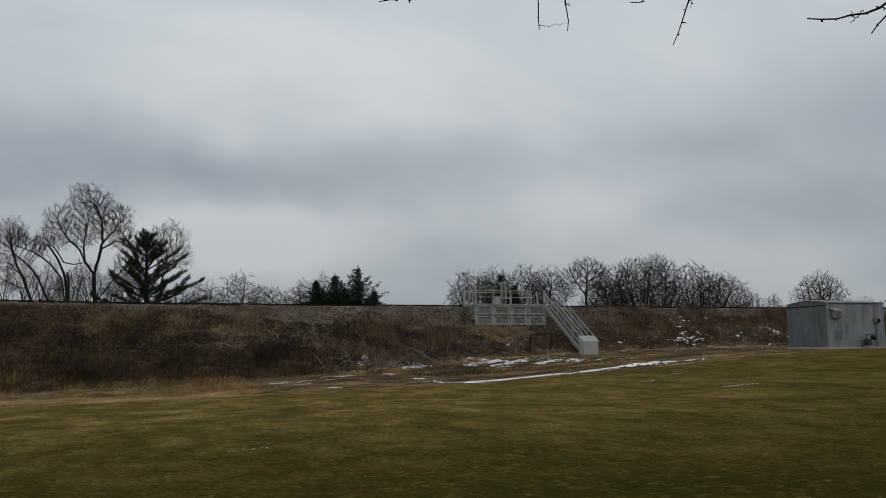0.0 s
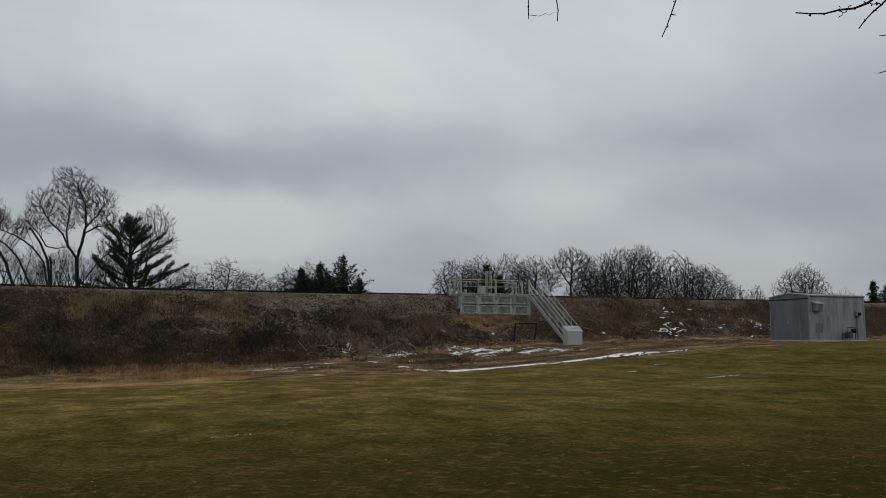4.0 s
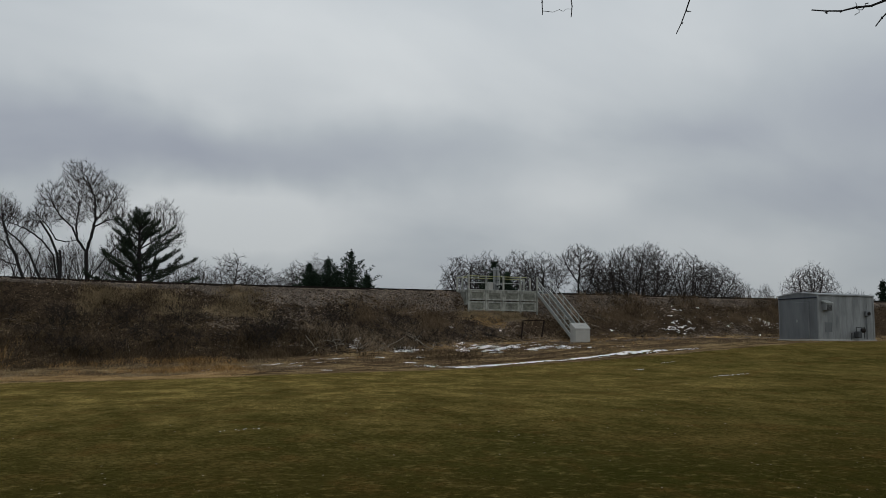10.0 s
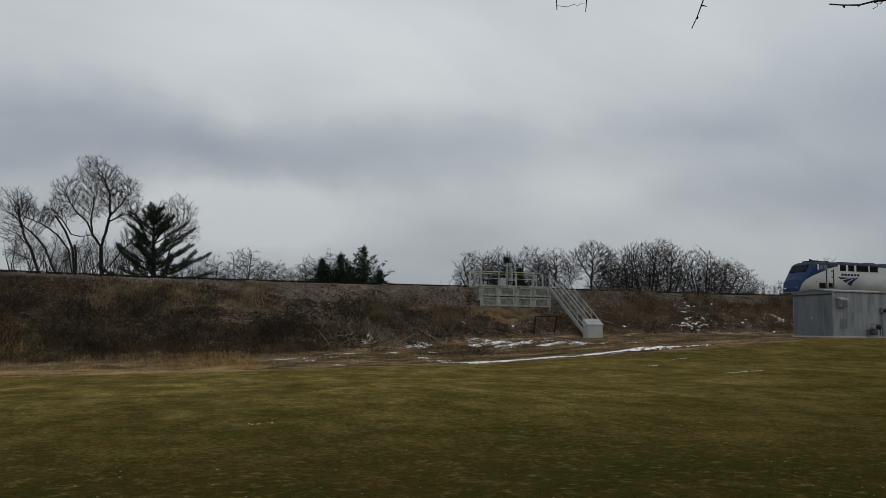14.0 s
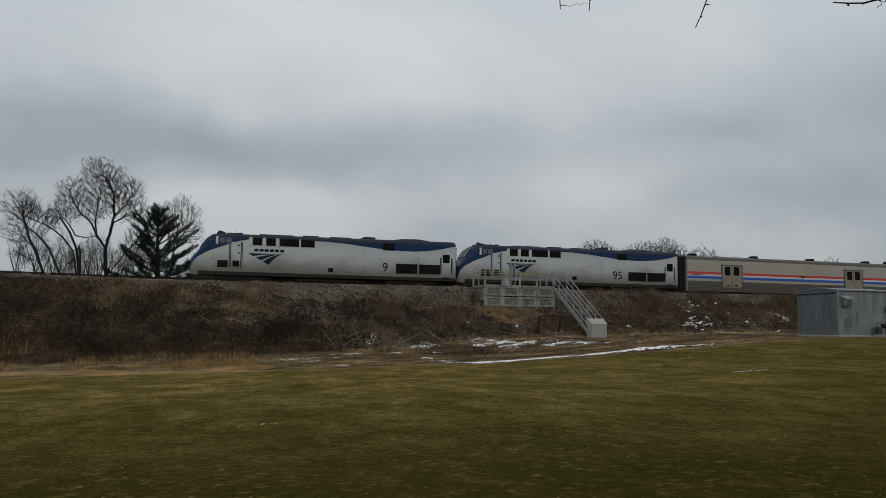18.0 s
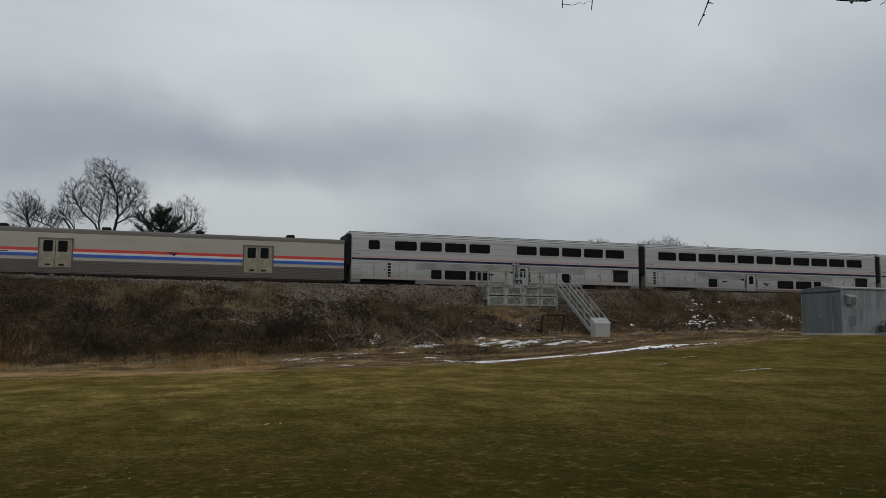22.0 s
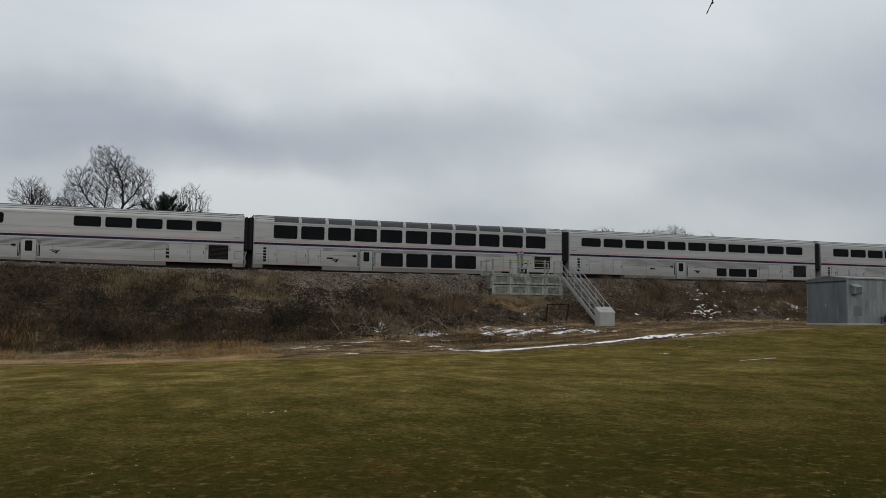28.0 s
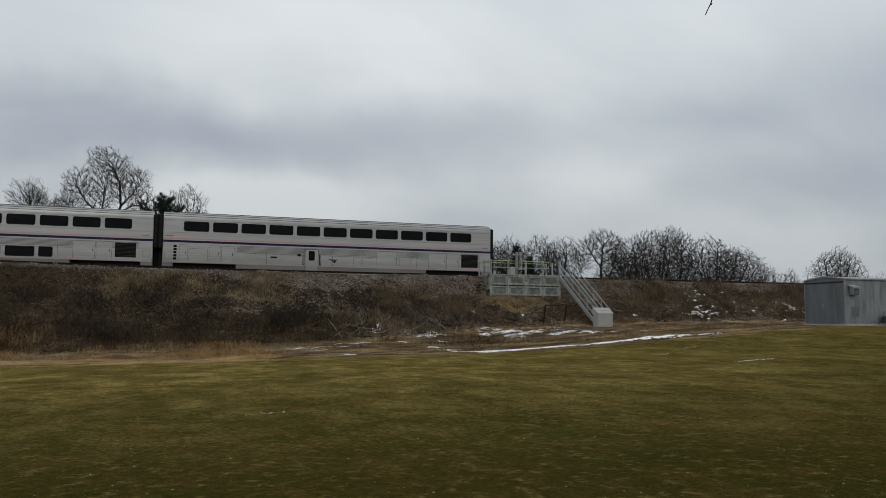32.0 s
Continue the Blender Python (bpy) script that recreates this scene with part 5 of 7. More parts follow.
def colonise(seed, stems, crowns, n, step, kill, fine, lift=0.15, drift=0.0, power=0.42, sprigs=2, shell=2.6):
    """Wood that grows from the given stems into the light: buds spread through the crowns pull the nearest wood to them.
    stems: paths of points; crowns: (centre, radii) of ellipsoids. Gives limbs and twigs as tubes."""
    r = np.random.RandomState(seed)
    pos, parent = [], []
    for path in stems:
        path = [np.array(p, float) for p in path]
        last = -1
        if pos:
            near = int(np.argmin([np.sum((q - path[0]) ** 2) for q in pos]))
            last = near if np.linalg.norm(pos[near] - path[0]) < step * 3 else -1
        for a, b in zip(path, path[1:]):
            m = max(1, int(np.linalg.norm(b - a) / step))
            for k in range(m if b is not path[-1] else m + 1):
                p = a + (b - a) * (k / m)
                if 0 < k < m:
                    p = p + r.normal(0, step * 0.09, 3)
                pos.append(p)
                parent.append(last)
                last = len(pos) - 1
    size = np.array([c[1][0] * c[1][1] * c[1][2] for c in crowns])
    share = size ** 0.75 / np.sum(size ** 0.75)
    buds = []
    for (centre, radii), s in zip(crowns, share):
        d = r.normal(0, 1, (int(n * s) + 1, 3))
        d /= np.linalg.norm(d, axis=1)[:, None]
        q = r.uniform(0, 1, len(d)) ** (1 / shell)
        lump = 1 + 0.13 * np.sin(d[:, 0] * 5 + seed) * np.cos(d[:, 2] * 6 + seed * 2) + 0.1 * np.sin(d[:, 1] * 8 + d[:, 2] * 9 + seed)
        buds.append(np.array(centre) + d * (q * lump)[:, None] * np.array(radii))
    buds = np.vstack(buds)
    wood = np.array(pos)
    gap = ((buds[:, None, :] - wood[None]) ** 2).sum(2)
    near, dist = gap.argmin(1), gap.min(1)
    shoots_of = [0] * len(pos)
    for _ in range(70):
        if not len(buds):
            break
        pull = np.zeros((len(pos), 3))
        way = buds - np.array(pos)[near]
        np.add.at(pull, near, way / (np.linalg.norm(way, axis=1)[:, None] + 1e-9))
        grown = [i for i in np.unique(near) if shoots_of[i] < 3]
        if not grown:
            break
        fresh = []
        for i in grown:
            d = pull[i] / (np.linalg.norm(pull[i]) + 1e-9) + np.array((drift, 0, lift)) + r.normal(0, 0.14, 3)
            if parent[i] >= 0:
                w = pos[i] - pos[parent[i]]
                d = d + 0.95 * w / (np.linalg.norm(w) + 1e-9)
            pos.append(pos[i] + step * d / np.linalg.norm(d))
            parent.append(int(i))
            shoots_of[i] += 1
            shoots_of.append(0)
            fresh.append(len(pos) - 1)
        new_wood = np.array([pos[i] for i in fresh])
        gap = ((buds[:, None, :] - new_wood[None]) ** 2).sum(2)
        j, g = gap.argmin(1), gap.min(1)
        closer = g < dist
        near = np.where(closer, np.array(fresh)[j], near)
        dist = np.where(closer, g, dist)
        keep = (dist > kill * kill) & (np.array(shoots_of)[near] < 3)
        buds, near, dist = buds[keep], near[keep], dist[keep]
    count = len(pos)
    kids = [[] for _ in range(count)]
    for i, p in enumerate(parent):
        if p >= 0:
            kids[p].append(i)
    load = [0.0] * count
    for i in range(count - 1, -1, -1):
        load[i] = max(1.0, sum(load[k] for k in kids[i]))
    radius = [fine * load[i] ** power for i in range(count)]
    limbs, twigs = [], []
    ends = [i for i in range(count) if parent[i] < 0]
    while ends:
        i = ends.pop()
        path = [parent[i], i] if parent[i] >= 0 else [i]
        while kids[path[-1]]:
            ks = sorted(kids[path[-1]], key=lambda k: -load[k])
            ends += ks[1:]
            path.append(ks[0])
        pts = [Vector(pos[k]) for k in path]
        rad = [radius[k] for k in path]
        rad[0] = min(rad[0], rad[min(1, len(rad) - 1)] * 1.1)
        if len(pts) < 2:
            continue
        rad[-1] = fine * 0.6
        (limbs if rad[0] > fine * 4.5 else twigs).append((pts, rad))
    # fine end shoots
    for i in range(count):
        m = sprigs + 1 if not kids[i] else (sprigs - 1 if load[i] < 9 else (1 if load[i] < 30 and r.rand() < 0.5 else 0))
        for _ in range(m if parent[i] >= 0 else 0):
            w = pos[i] - pos[parent[i]]
            d = w / (np.linalg.norm(w) + 1e-9) + r.normal(0, 0.42, 3) + np.array((drift, 0, lift * 1.5))
            d /= np.linalg.norm(d)
            long = step * r.uniform(0.9, 2.7)
            bend = r.normal(0, 0.06, 3) * long
            twigs.append(([Vector(pos[i]), Vector(pos[i] + d * long * 0.5 + bend), Vector(pos[i] + d * long)], [fine * 0.8, fine * 0.65, fine * 0.4]))
    return limbs, twigs


def grown_tree(x, y, label, seed, stems, crowns, n=900, step=0.4, kill=0.5, fine=0.016, far=True, group="", **o):
    """A leafless tree from colonise(); stems and crowns are given from its foot."""
    limbs, twigs = colonise(seed, stems, crowns, n, step, kill, fine, **o)
    t = thing("bare_tree", label, "tree", pose(x, y, ground(x, y) - 0.1), group)
    w = Wood(seed)
    part("trunk", w.soup(limbs, 6), M_BARK, t, "", True)
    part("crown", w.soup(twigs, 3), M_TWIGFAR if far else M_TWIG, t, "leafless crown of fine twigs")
    return t


def fan_tree(x, y, height, width, seed, label, limbs=8, fork=0.16, fan=62, lean=0.0, **o):
    """A round-crowned tree whose limbs fan out from a low fork into a full dome of twigs."""
    r = random.Random(seed)
    top = height * fork
    stems = [[(0, 0, 0), (r.uniform(-0.1, 0.1), 0, top * 0.6), (0, 0, top)]]
    for k in range(limbs):
        a = 2.4 * k + r.uniform(-0.4, 0.4)
        q = radians(fan * math.sqrt((k + 0.3) / limbs) * r.uniform(0.85, 1.1))
        long = height * r.uniform(0.55, 0.75)
        dx, dy, dz = math.cos(a) * math.sin(q) * width / height * 1.1, math.sin(a) * math.sin(q) * 0.8, math.cos(q)
        z = top * (1 - 0.35 * k / limbs)
        stems.append([(0, 0, z), (dx * long * 0.3, dy * long * 0.3, z + dz * long * 0.24), (dx * long * 0.65 + lean * long * 0.5, dy * long * 0.65, z + dz * long * 0.58), (dx * long * 0.95 + lean * long, dy * long * 0.95, z + dz * long * 1.0)])
    base = height * 0.16
    crowns = [((lean * height * 0.3, 0, height * 0.5), (width * 0.5, width * 0.42, height * 0.47)),
              ((lean * height * 0.4 - width * 0.12, 0, height * 0.66), (width * 0.3, width * 0.3, height * 0.31)),
              ((lean * height * 0.4 + width * 0.14, 0, height * 0.62), (width * 0.31, width * 0.3, height * 0.3)),
              ((0, 0, base + height * 0.14), (width * 0.46, width * 0.4, height * 0.1))]
    return grown_tree(x, y, label, seed, stems, crowns, **o)


def big_tree(x, y, seed, label):
    """The tall tree by the pine: a low fork into two leaders, with long sweeping arms and upswept wispy shoots."""
    stems = [[(0.1, 0, 0), (0.15, 0, 2.6), (0.0, 0, 5.2)],
             [(0.0, 0, 5.2), (0.35, 0, 6.6), (0.6, 0.1, 8.2), (0.45, 0.1, 10.0), (-0.2, 0, 11.6)],
             [(0.0, 0, 5.2), (-0.75, -0.1, 6.2), (-1.2, -0.2, 7.3), (-2.3, -0.3, 8.3), (-3.0, -0.3, 9.6)],
             [(-0.75, -0.1, 6.2), (-1.7, 0.1, 6.0), (-2.5, 0.2, 6.2), (-3.1, 0.3, 7.2), (-4.0, 0.4, 8.2)],
             [(-0.75, -0.1, 6.2), (-0.95, 0.2, 7.6), (-0.8, 0.3, 9.6)],
             [(0.6, 0.1, 8.0), (1.5, -0.3, 9.0), (2.2, -0.4, 10.2)],
             [(0.5, 0.1, 7.4), (1.5, 0.4, 8.1), (2.6, 0.5, 8.4)],
             [(0.15, 0, 2.6), (0.9, -0.4, 3.6), (1.8, -0.6, 5.0), (2.5, -0.7, 5.6)]]
    crowns = [((-1.1, 0, 11.5), (1.15, 1.2, 1.5)), ((0.0, 0, 10.6), (1.5, 1.5, 2.0)), ((1.35, 0, 9.7), (1.75, 1.6, 1.9)), ((-2.8, -0.2, 9.2), (1.35, 1.3, 1.8)), ((-1.2, 0, 8.9), (1.3, 1.3, 1.6)), ((-3.9, 0.3, 8.2), (0.8, 0.9, 0.9)), ((2.3, 0.3, 8.4), (1.2, 1.2, 1.1)),
              ((2.4, -0.6, 6.0), (0.9, 0.9, 1.0))]
    return grown_tree(x, y, label, seed, stems, crowns, 8000, 0.2, 0.27, 0.01, False, lift=0.5, drift=-0.16, power=0.42, sprigs=3)


def leaning_trees():
    """Three leaning trunks at the thicket's edge."""
    lab = "leafless tree leaning away from the pine behind the railway"
    grown_tree(-10.0, 78, lab, 21, [[(0, 0, 0), (-0.7, 0, 2.6), (-1.5, 0, 4.8), (-2.0, 0, 5.7), (-2.5, 0, 7.4)], [(-1.5, 0, 4.8), (-2.6, 0.2, 6.0)], [(-1.1, 0, 3.8), (-2.2, -0.2, 4.1)]],
               [((-2.9, 0, 8.5), (1.6, 1.4, 1.4)), ((-3.2, 0, 6.4), (1.2, 1.2, 1.3)), ((-2.6, 0, 4.4), (0.8, 0.8, 0.6))], 1900, 0.22, 0.3, 0.0105, False, sprigs=2, lift=0.22, power=0.48)
    grown_tree(-8.9, 78.4, lab, 22, [[(0, 0, 0), (-0.5, 0, 2.6), (-1.6, 0, 5.0), (-2.3, 0, 5.9), (-3.6, 0, 7.0)], [(-1.0, 0, 3.8), (-0.7, 0, 5.4)]],
               [((-3.4, 0, 8.0), (1.0, 1.0, 1.1)), ((-1.8, 0, 7.2), (0.9, 0.9, 0.9)), ((-0.6, 0, 5.4), (0.5, 0.5, 0.9))], 1800, 0.22, 0.3, 0.0105, False, sprigs=3, lift=0.18, power=0.49)
    grown_tree(-7.8, 78, lab, 23, [[(0, 0, 0), (-0.3, 0, 2.6), (-0.7, 0, 4.8), (-1.7, 0, 6.1), (-3.0, 0, 7.0), (-4.3, 0, 7.5)]],
               [((-4.2, 0, 8.1), (0.9, 0.9, 0.9)), ((-2.6, 0, 7.7), (0.8, 0.8, 0.7))], 1100, 0.22, 0.3, 0.0105, False, sprigs=3, lift=0.2, power=0.51)
    snag(-7.5, 76.5, [(0.1, 0, 0), (-0.25, 0, 2.5), (-0.55, 0, 4.7), (-1.2, 0.05, 6.2), (-2.05, 0.1, 7.5)], [0.12, 0.11, 0.105, 0.095, 0.08])
    snag(-7.7, 76, [(0.1, 0, 0), (0.05, 0, 2.5), (0.0, 0, 4.2), (-0.15, 0, 5.0)], [0.12, 0.11, 0.1, 0.085])


def needles(soup_v, soup_f, p, d, n, long, wide, r):
    """A spray of flat needle blades round a shoot."""
    for _ in range(n):
        e = (d * 0.6 + Vector((r.gauss(0, 1), r.gauss(0, 1), r.gauss(0.15, 0.8)))).normalized()
        s = e.cross(Vector((r.gauss(0, 1), r.gauss(0, 1), r.gauss(0, 1)))).normalized() * wide
        q = p + Vector((r.gauss(0, 1), r.gauss(0, 1), r.gauss(0, 1))) * long * 0.35
        o = len(soup_v)
        soup_v += [tuple(q - s), tuple(q + s), tuple(q + e * long)]
        soup_f.append((o, o + 1, o + 2))


def white_pine(x, y, height, width, seed, label):
    """An old pine: long arms in loose whorls, bare near the trunk, each ending in upturned dark plumes, with gaps between."""
    r = random.Random(seed)
    g = ground(x, y)
    t = thing("pine_tree", label, "pine tree", pose(x, y, g - 0.1))
    trunk, v, f = Soup(), [], []
    trunk.tube([(0, 0, 0), (0.12, 0, height * 0.3), (0.0, 0.1, height * 0.6), (-0.1, 0, height * 0.97)], [0.3, 0.24, 0.15, 0.03], 8)
    tiers = 11
    for k in range(tiers):
        q = k / (tiers - 1)
        z = height * (0.2 + 0.69 * q)
        reach = width / 2 * (0.98 * (1 - q) ** 0.95 + 0.14)
        arms = 5 if q < 0.8 else 4
        for i in range(arms):
            a = 2 * math.pi * (i / arms + k * 0.31) + r.uniform(-0.35, 0.35)
            long = reach * r.choice((0.55, 0.8, 1.0, 1.15))
            up = 0.12 + 0.6 * q + r.uniform(-0.08, 0.14)
            pts = []
            for m in range(7):
                s = m / 6
                pts.append(Vector((math.cos(a) * long * s, math.sin(a) * long * s, z + long * (up * s + 0.16 * s ** 2.5) + 0.05 * math.sin(5 * s + k))))
            trunk.tube(pts, [0.07, 0.06, 0.05, 0.04, 0.032, 0.024, 0.012], 4)
            # side shoots along the outer arm carry the plumes
            shoots = int(4 + long * 5)
            for m in range(shoots):
                s = 0.3 + 0.7 * (m + r.random()) / shoots
                j = min(5, int(s * 6))
                p = pts[j].lerp(pts[j + 1], s * 6 - j)
                d = (pts[j + 1] - pts[j]).normalized()
                side = Vector((-math.sin(a), math.cos(a), 0)) * r.choice((-1, 1))
                w = (d * 0.75 + side * r.uniform(0.2, 0.8) + Vector((0, 0, r.uniform(0.15, 0.6)))).normalized()
                span = (0.5 + 0.25 * r.random()) * (1.1 - 0.4 * s)
                for c in range(4):
                    needles(v, f, p + w * span * (c + 0.6) / 4, w + Vector((0, 0, 0.3)), 15, 0.17, 0.017, r)
    for m in range(44):
        z = height * (0.84 + 0.16 * r.random())
        w = 0.2 + 0.42 * (1 - (z / height - 0.84) / 0.16)
        needles(v, f, Vector((r.gauss(-0.1, w * 0.8), r.gauss(0, w * 0.8), z)), Vector((0, 0, 1)), 24, 0.2, 0.02, r)
    part("trunk", trunk, M_BARK, t)
    s = Soup()
    s.v, s.f = v, f
    part("crown", s, M_NEEDLE, t, "dark plumes of needles with gaps")
    return t


def spruce(x, y, height, width, seed, label, group=""):
    """A conifer with uneven boughs: each droops, turns up at its tip and bears flat sprays; the leader is bare and thin."""
    r = random.Random(seed)
    g = ground(x, y)
    t = thing("spruce_tree", label, "spruce tree", pose(x, y, g - 0.1), group)
    wood, v, f = Soup(), [], []
    wood.tube([(0, 0, 0), (r.uniform(-0.1, 0.1), 0, height * 0.97)], [0.2, 0.02], 6)
    tiers = 20
    for k in range(tiers):
        q = k / tiers
        z = height * (0.05 + 0.92 * q)
        reach = width / 2 * (1 - q) ** 0.8 * (0.75, 1.2, 0.9)[k % 3] * r.uniform(0.85, 1.15) + 0.1
        n = max(5, int(13 * (1 - q) + 4))
        for i in range(n):
            a = 2 * math.pi * (i + 0.37 * k) / n + r.uniform(-0.3, 0.3)
            long = reach * r.choice((0.5, 0.75, 0.95, 1.2))
            rise = 0.25 + 0.5 * q
            steps = max(3, int(long * 4.5))
            for m in range(steps):
                s = ((m + r.random()) / steps) ** 0.75
                p = Vector((math.cos(a) * long * s, math.sin(a) * long * s, z + r.gauss(0, 0.06) - long * 0.2 * s + long * rise * s * s))
                side = Vector((-math.sin(a), math.cos(a), 0.1)) * r.uniform(-1, 1)
                needles(v, f, p, Vector((math.cos(a), math.sin(a), 0.35)) + side * 0.6, 11, 0.32 - 0.08 * s, 0.042, r)
            if i % 2:
                wood.tube([(0, 0, z), (math.cos(a) * long * 0.8, math.sin(a) * long * 0.8, z + long * (rise * 0.64 - 0.16))], [0.03, 0.01], 3)
    for m in range(8):
        needles(v, f, Vector((0, 0, height * (0.94 + 0.07 * m / 8))), Vector((0, 0, 1)), 5, 0.2, 0.025, r)
    part("trunk", wood, M_BARK, t)
    s = Soup()
    s.v, s.f = v, f
    part("crown", s, M_SPRUCE, t, "dense dark green needles")
    return t


def snag(x, y, pts, radii):
    """A broken dead trunk."""
    t = thing("dead_trunk", "broken dead grey-brown trunk leaning behind the railway", "dead tree", pose(x, y, ground(x, y)))
    part("trunk", Soup().tube(pts, radii, 7), M_BARK, t)
    return t


FAR = "leafless round-crowned tree in the distance behind the railway"
big_tree(-5.9, 78, 11, "tall leafless tree with several sweeping leaders behind the railway")
leaning_trees()
grown_tree(-0.5, 85, "slender leafless tree with a fan of thin shoots behind the pine", 13, [[(0, 0, 0), (0.1, 0, 3), (0.3, 0, 5.6)], [(0.3, 0, 5.6), (0.9, 0.2, 7.2), (1.5, 0.2, 8.0)], [(0.3, 0, 5.6), (-0.2, 0, 7.4)], [(0.3, 0, 5.6), (0.6, -0.2, 7.8)]],
           [((0.7, 0, 8.9), (2.1, 1.8, 2.1)), ((-0.6, 0, 8.3), (1.0, 1.2, 1.2)), ((1.9, 0, 7.6), (1.1, 1.0, 1.2))], 2800, 0.22, 0.31, 0.0095, False, sprigs=3, lift=0.34, power=0.42)
for k, (x, y, h, wd) in enumerate(((-7.2, 84, 7.4, 3.8), (-4.6, 84, 6.6, 3.4), (-2.8, 83, 7.4, 3.6), (-10.4, 85, 6.6, 4.0), (-13.0, 85, 8.0, 4.4), (-8.6, 83, 5.6, 3.0))):
    bare_tree(x, y, h, wd, 14 + k, "thin leafless thicket tree behind the railway", stems=3, limbs=3, far=True, fine=0.009, open=0.7)
white_pine(-1.5, 75, 8.7, 8.8, 9, "dark green old pine with ragged rising limbs")
for k, (x, y, h, wd) in enumerate(((2.0, 104, 6.4, 4.2), (4.6, 100, 6.7, 4.6), (8.1, 98, 7.5, 5.2), (11.6, 100, 6.5, 5.4), (16.2, 108, 6.9, 4.4), (18.6, 112, 8.4, 5.0), (21.6, 112, 8.9, 6.0))):
    fan_tree(x, y, h, wd, 30 + k, FAR, 7, n=2400, step=0.24, kill=0.33, fine=0.0135, lift=0.16, sprigs=3, group="distant trees")
for k, (x, y, h, wd) in enumerate(((16.7, 95, 6.6, 5.6), (18.9, 95, 7.3, 5.4), (21.6, 95, 8.3, 7.4), (23.8, 96, 5.6, 5.6), (20.4, 97, 6.0, 5.8), (17.8, 97, 5.5, 5.2))):
    spruce(x, y, h, wd, 50 + k, "dark green ragged spruce behind the railway", "spruces")
for k, (x, y, h, wd, lean) in enumerate(((38.4, 100, 8.6, 7.4, -0.1), (42.4, 103, 9.4, 6.0, 0), (45.7, 100, 9.4, 6.4, 0), (49.0, 101, 9.5, 6.4, 0), (60.6, 101, 10.2, 8.6, -0.2), (63.4, 100, 11.4, 9.5, 0), (68.6, 103, 11.9, 7.0, 0), (60.2, 103, 8.0, 7.6, -0.35),
                                         (72.4, 100, 10.2, 9.5, 0), (75.4, 100, 9.2, 9.5, 0.3), (94.2, 100, 9.6, 8.6, 0))):
    fan_tree(x, y, h, wd, 60 + k, FAR, 15 + k % 3, fork=0.1, fan=74 if lean else 66, lean=lean, n=4200, step=0.25, kill=0.34, fine=0.0135, lift=0.12, sprigs=3, power=0.45, shell=4.0, group="distant trees")
grown_tree(53.2, 98, "leafless tree with a forked trunk and open crown behind the railway", 75, [[(0.3, 0, 0), (0.3, 0, 3.0), (0.2, 0, 5.4)], [(0.6, 0, 0), (1.2, 0.2, 3.2), (2.2, 0.3, 5.6)], [(0.2, 0, 5.4), (-1.0, 0.2, 7.2)], [(0.2, 0, 5.4), (0.5, 0, 8.0)],
           [(-1.6, 0, 0), (-2.2, 0, 3.2), (-2.9, 0.2, 5.0)]], [((0.4, 0, 8.2), (2.6, 2.2, 2.1)), ((2.6, 0.2, 7.6), (1.4, 1.4, 1.7)), ((-2.2, 0, 7.0), (1.6, 1.5, 2.0))], 3200, 0.26, 0.35, 0.014, True, "distant trees", lift=0.22, sprigs=3, shell=3.5)
spruce(40.4, 96, 8.0, 6.4, 77, "dark green spruce among bare trees")
spruce(42.6, 97, 6.6, 4.8, 78, "dark green spruce among bare trees")
for k, (x, y, h, wd) in enumerate(((83.0, 104, 6.4, 4.0), (86.6, 106, 7.4, 4.6), (90.5, 106, 7.0, 4.4), (99.0, 108, 6.4, 4.6), (113.0, 110, 7.0, 5.0), (118.0, 112, 6.6, 5.0))):
    bare_tree(x, y, h, wd, 80 + k, "thin leafless sapling thicket in the distance", "bare_thicket", stems=6, limbs=2, kids=(6, 4, 3), far=True, group="distant thickets", open=0.45, fine=0.011)
for k, (x, y, h, wd) in enumerate(((97.8, 90, 6.8, 3.6), (100.4, 90, 6.2, 4.4))):
    spruce(x, y, h, wd, 90 + k, "dark green pointed spruce beyond the shed", "spruces")

# dark shrubs on the bank
for k, (x, y, h, wd) in enumerate(((-9.0, 48.2, 1.5, 2.6), (-4.0, 47.6, 1.3, 2.4), (1.5, 48.4, 1.4, 2.8), (6.0, 48.0, 1.2, 2.4), (10.0, 48.8, 1.3, 2.6), (14.5, 49.6, 1.3, 2.4))):
    b = bare_tree(x, y, h, wd, 200 + k, "low dark leafless shrub on the railway bank", "bare_shrub", stems=4, group="bank shrubs", category="shrub", limbs=2, kids=(5, 4, 3), fine=0.008, open=0.8)
    for m in range(7):
        px, py = x + random.uniform(-6, 6), y + random.uniform(-0.6, 4.6)
        copy_thing(b, pose(px, py, ground(px, py) - 0.1, 0, 0, random.uniform(0, 360)))


# ---- the near tree whose twigs hang into the top of the view ----
nt = thing("overhanging_tree", "leafless tree whose drooping twigs hang overhead", "tree", pose(8.2, 1.2, ground(8.2, 1.2)))
part("trunk", Soup().tube([(0, 0, -0.2), (0.05, 0, 1.6), (-0.1, 0.1, 3.2), (-0.4, 0.25, 5.2), (-0.6, 0.3, 8)], [0.3, 0.24, 0.2, 0.15, 0.08], 10), M_BARK, nt, "", True)


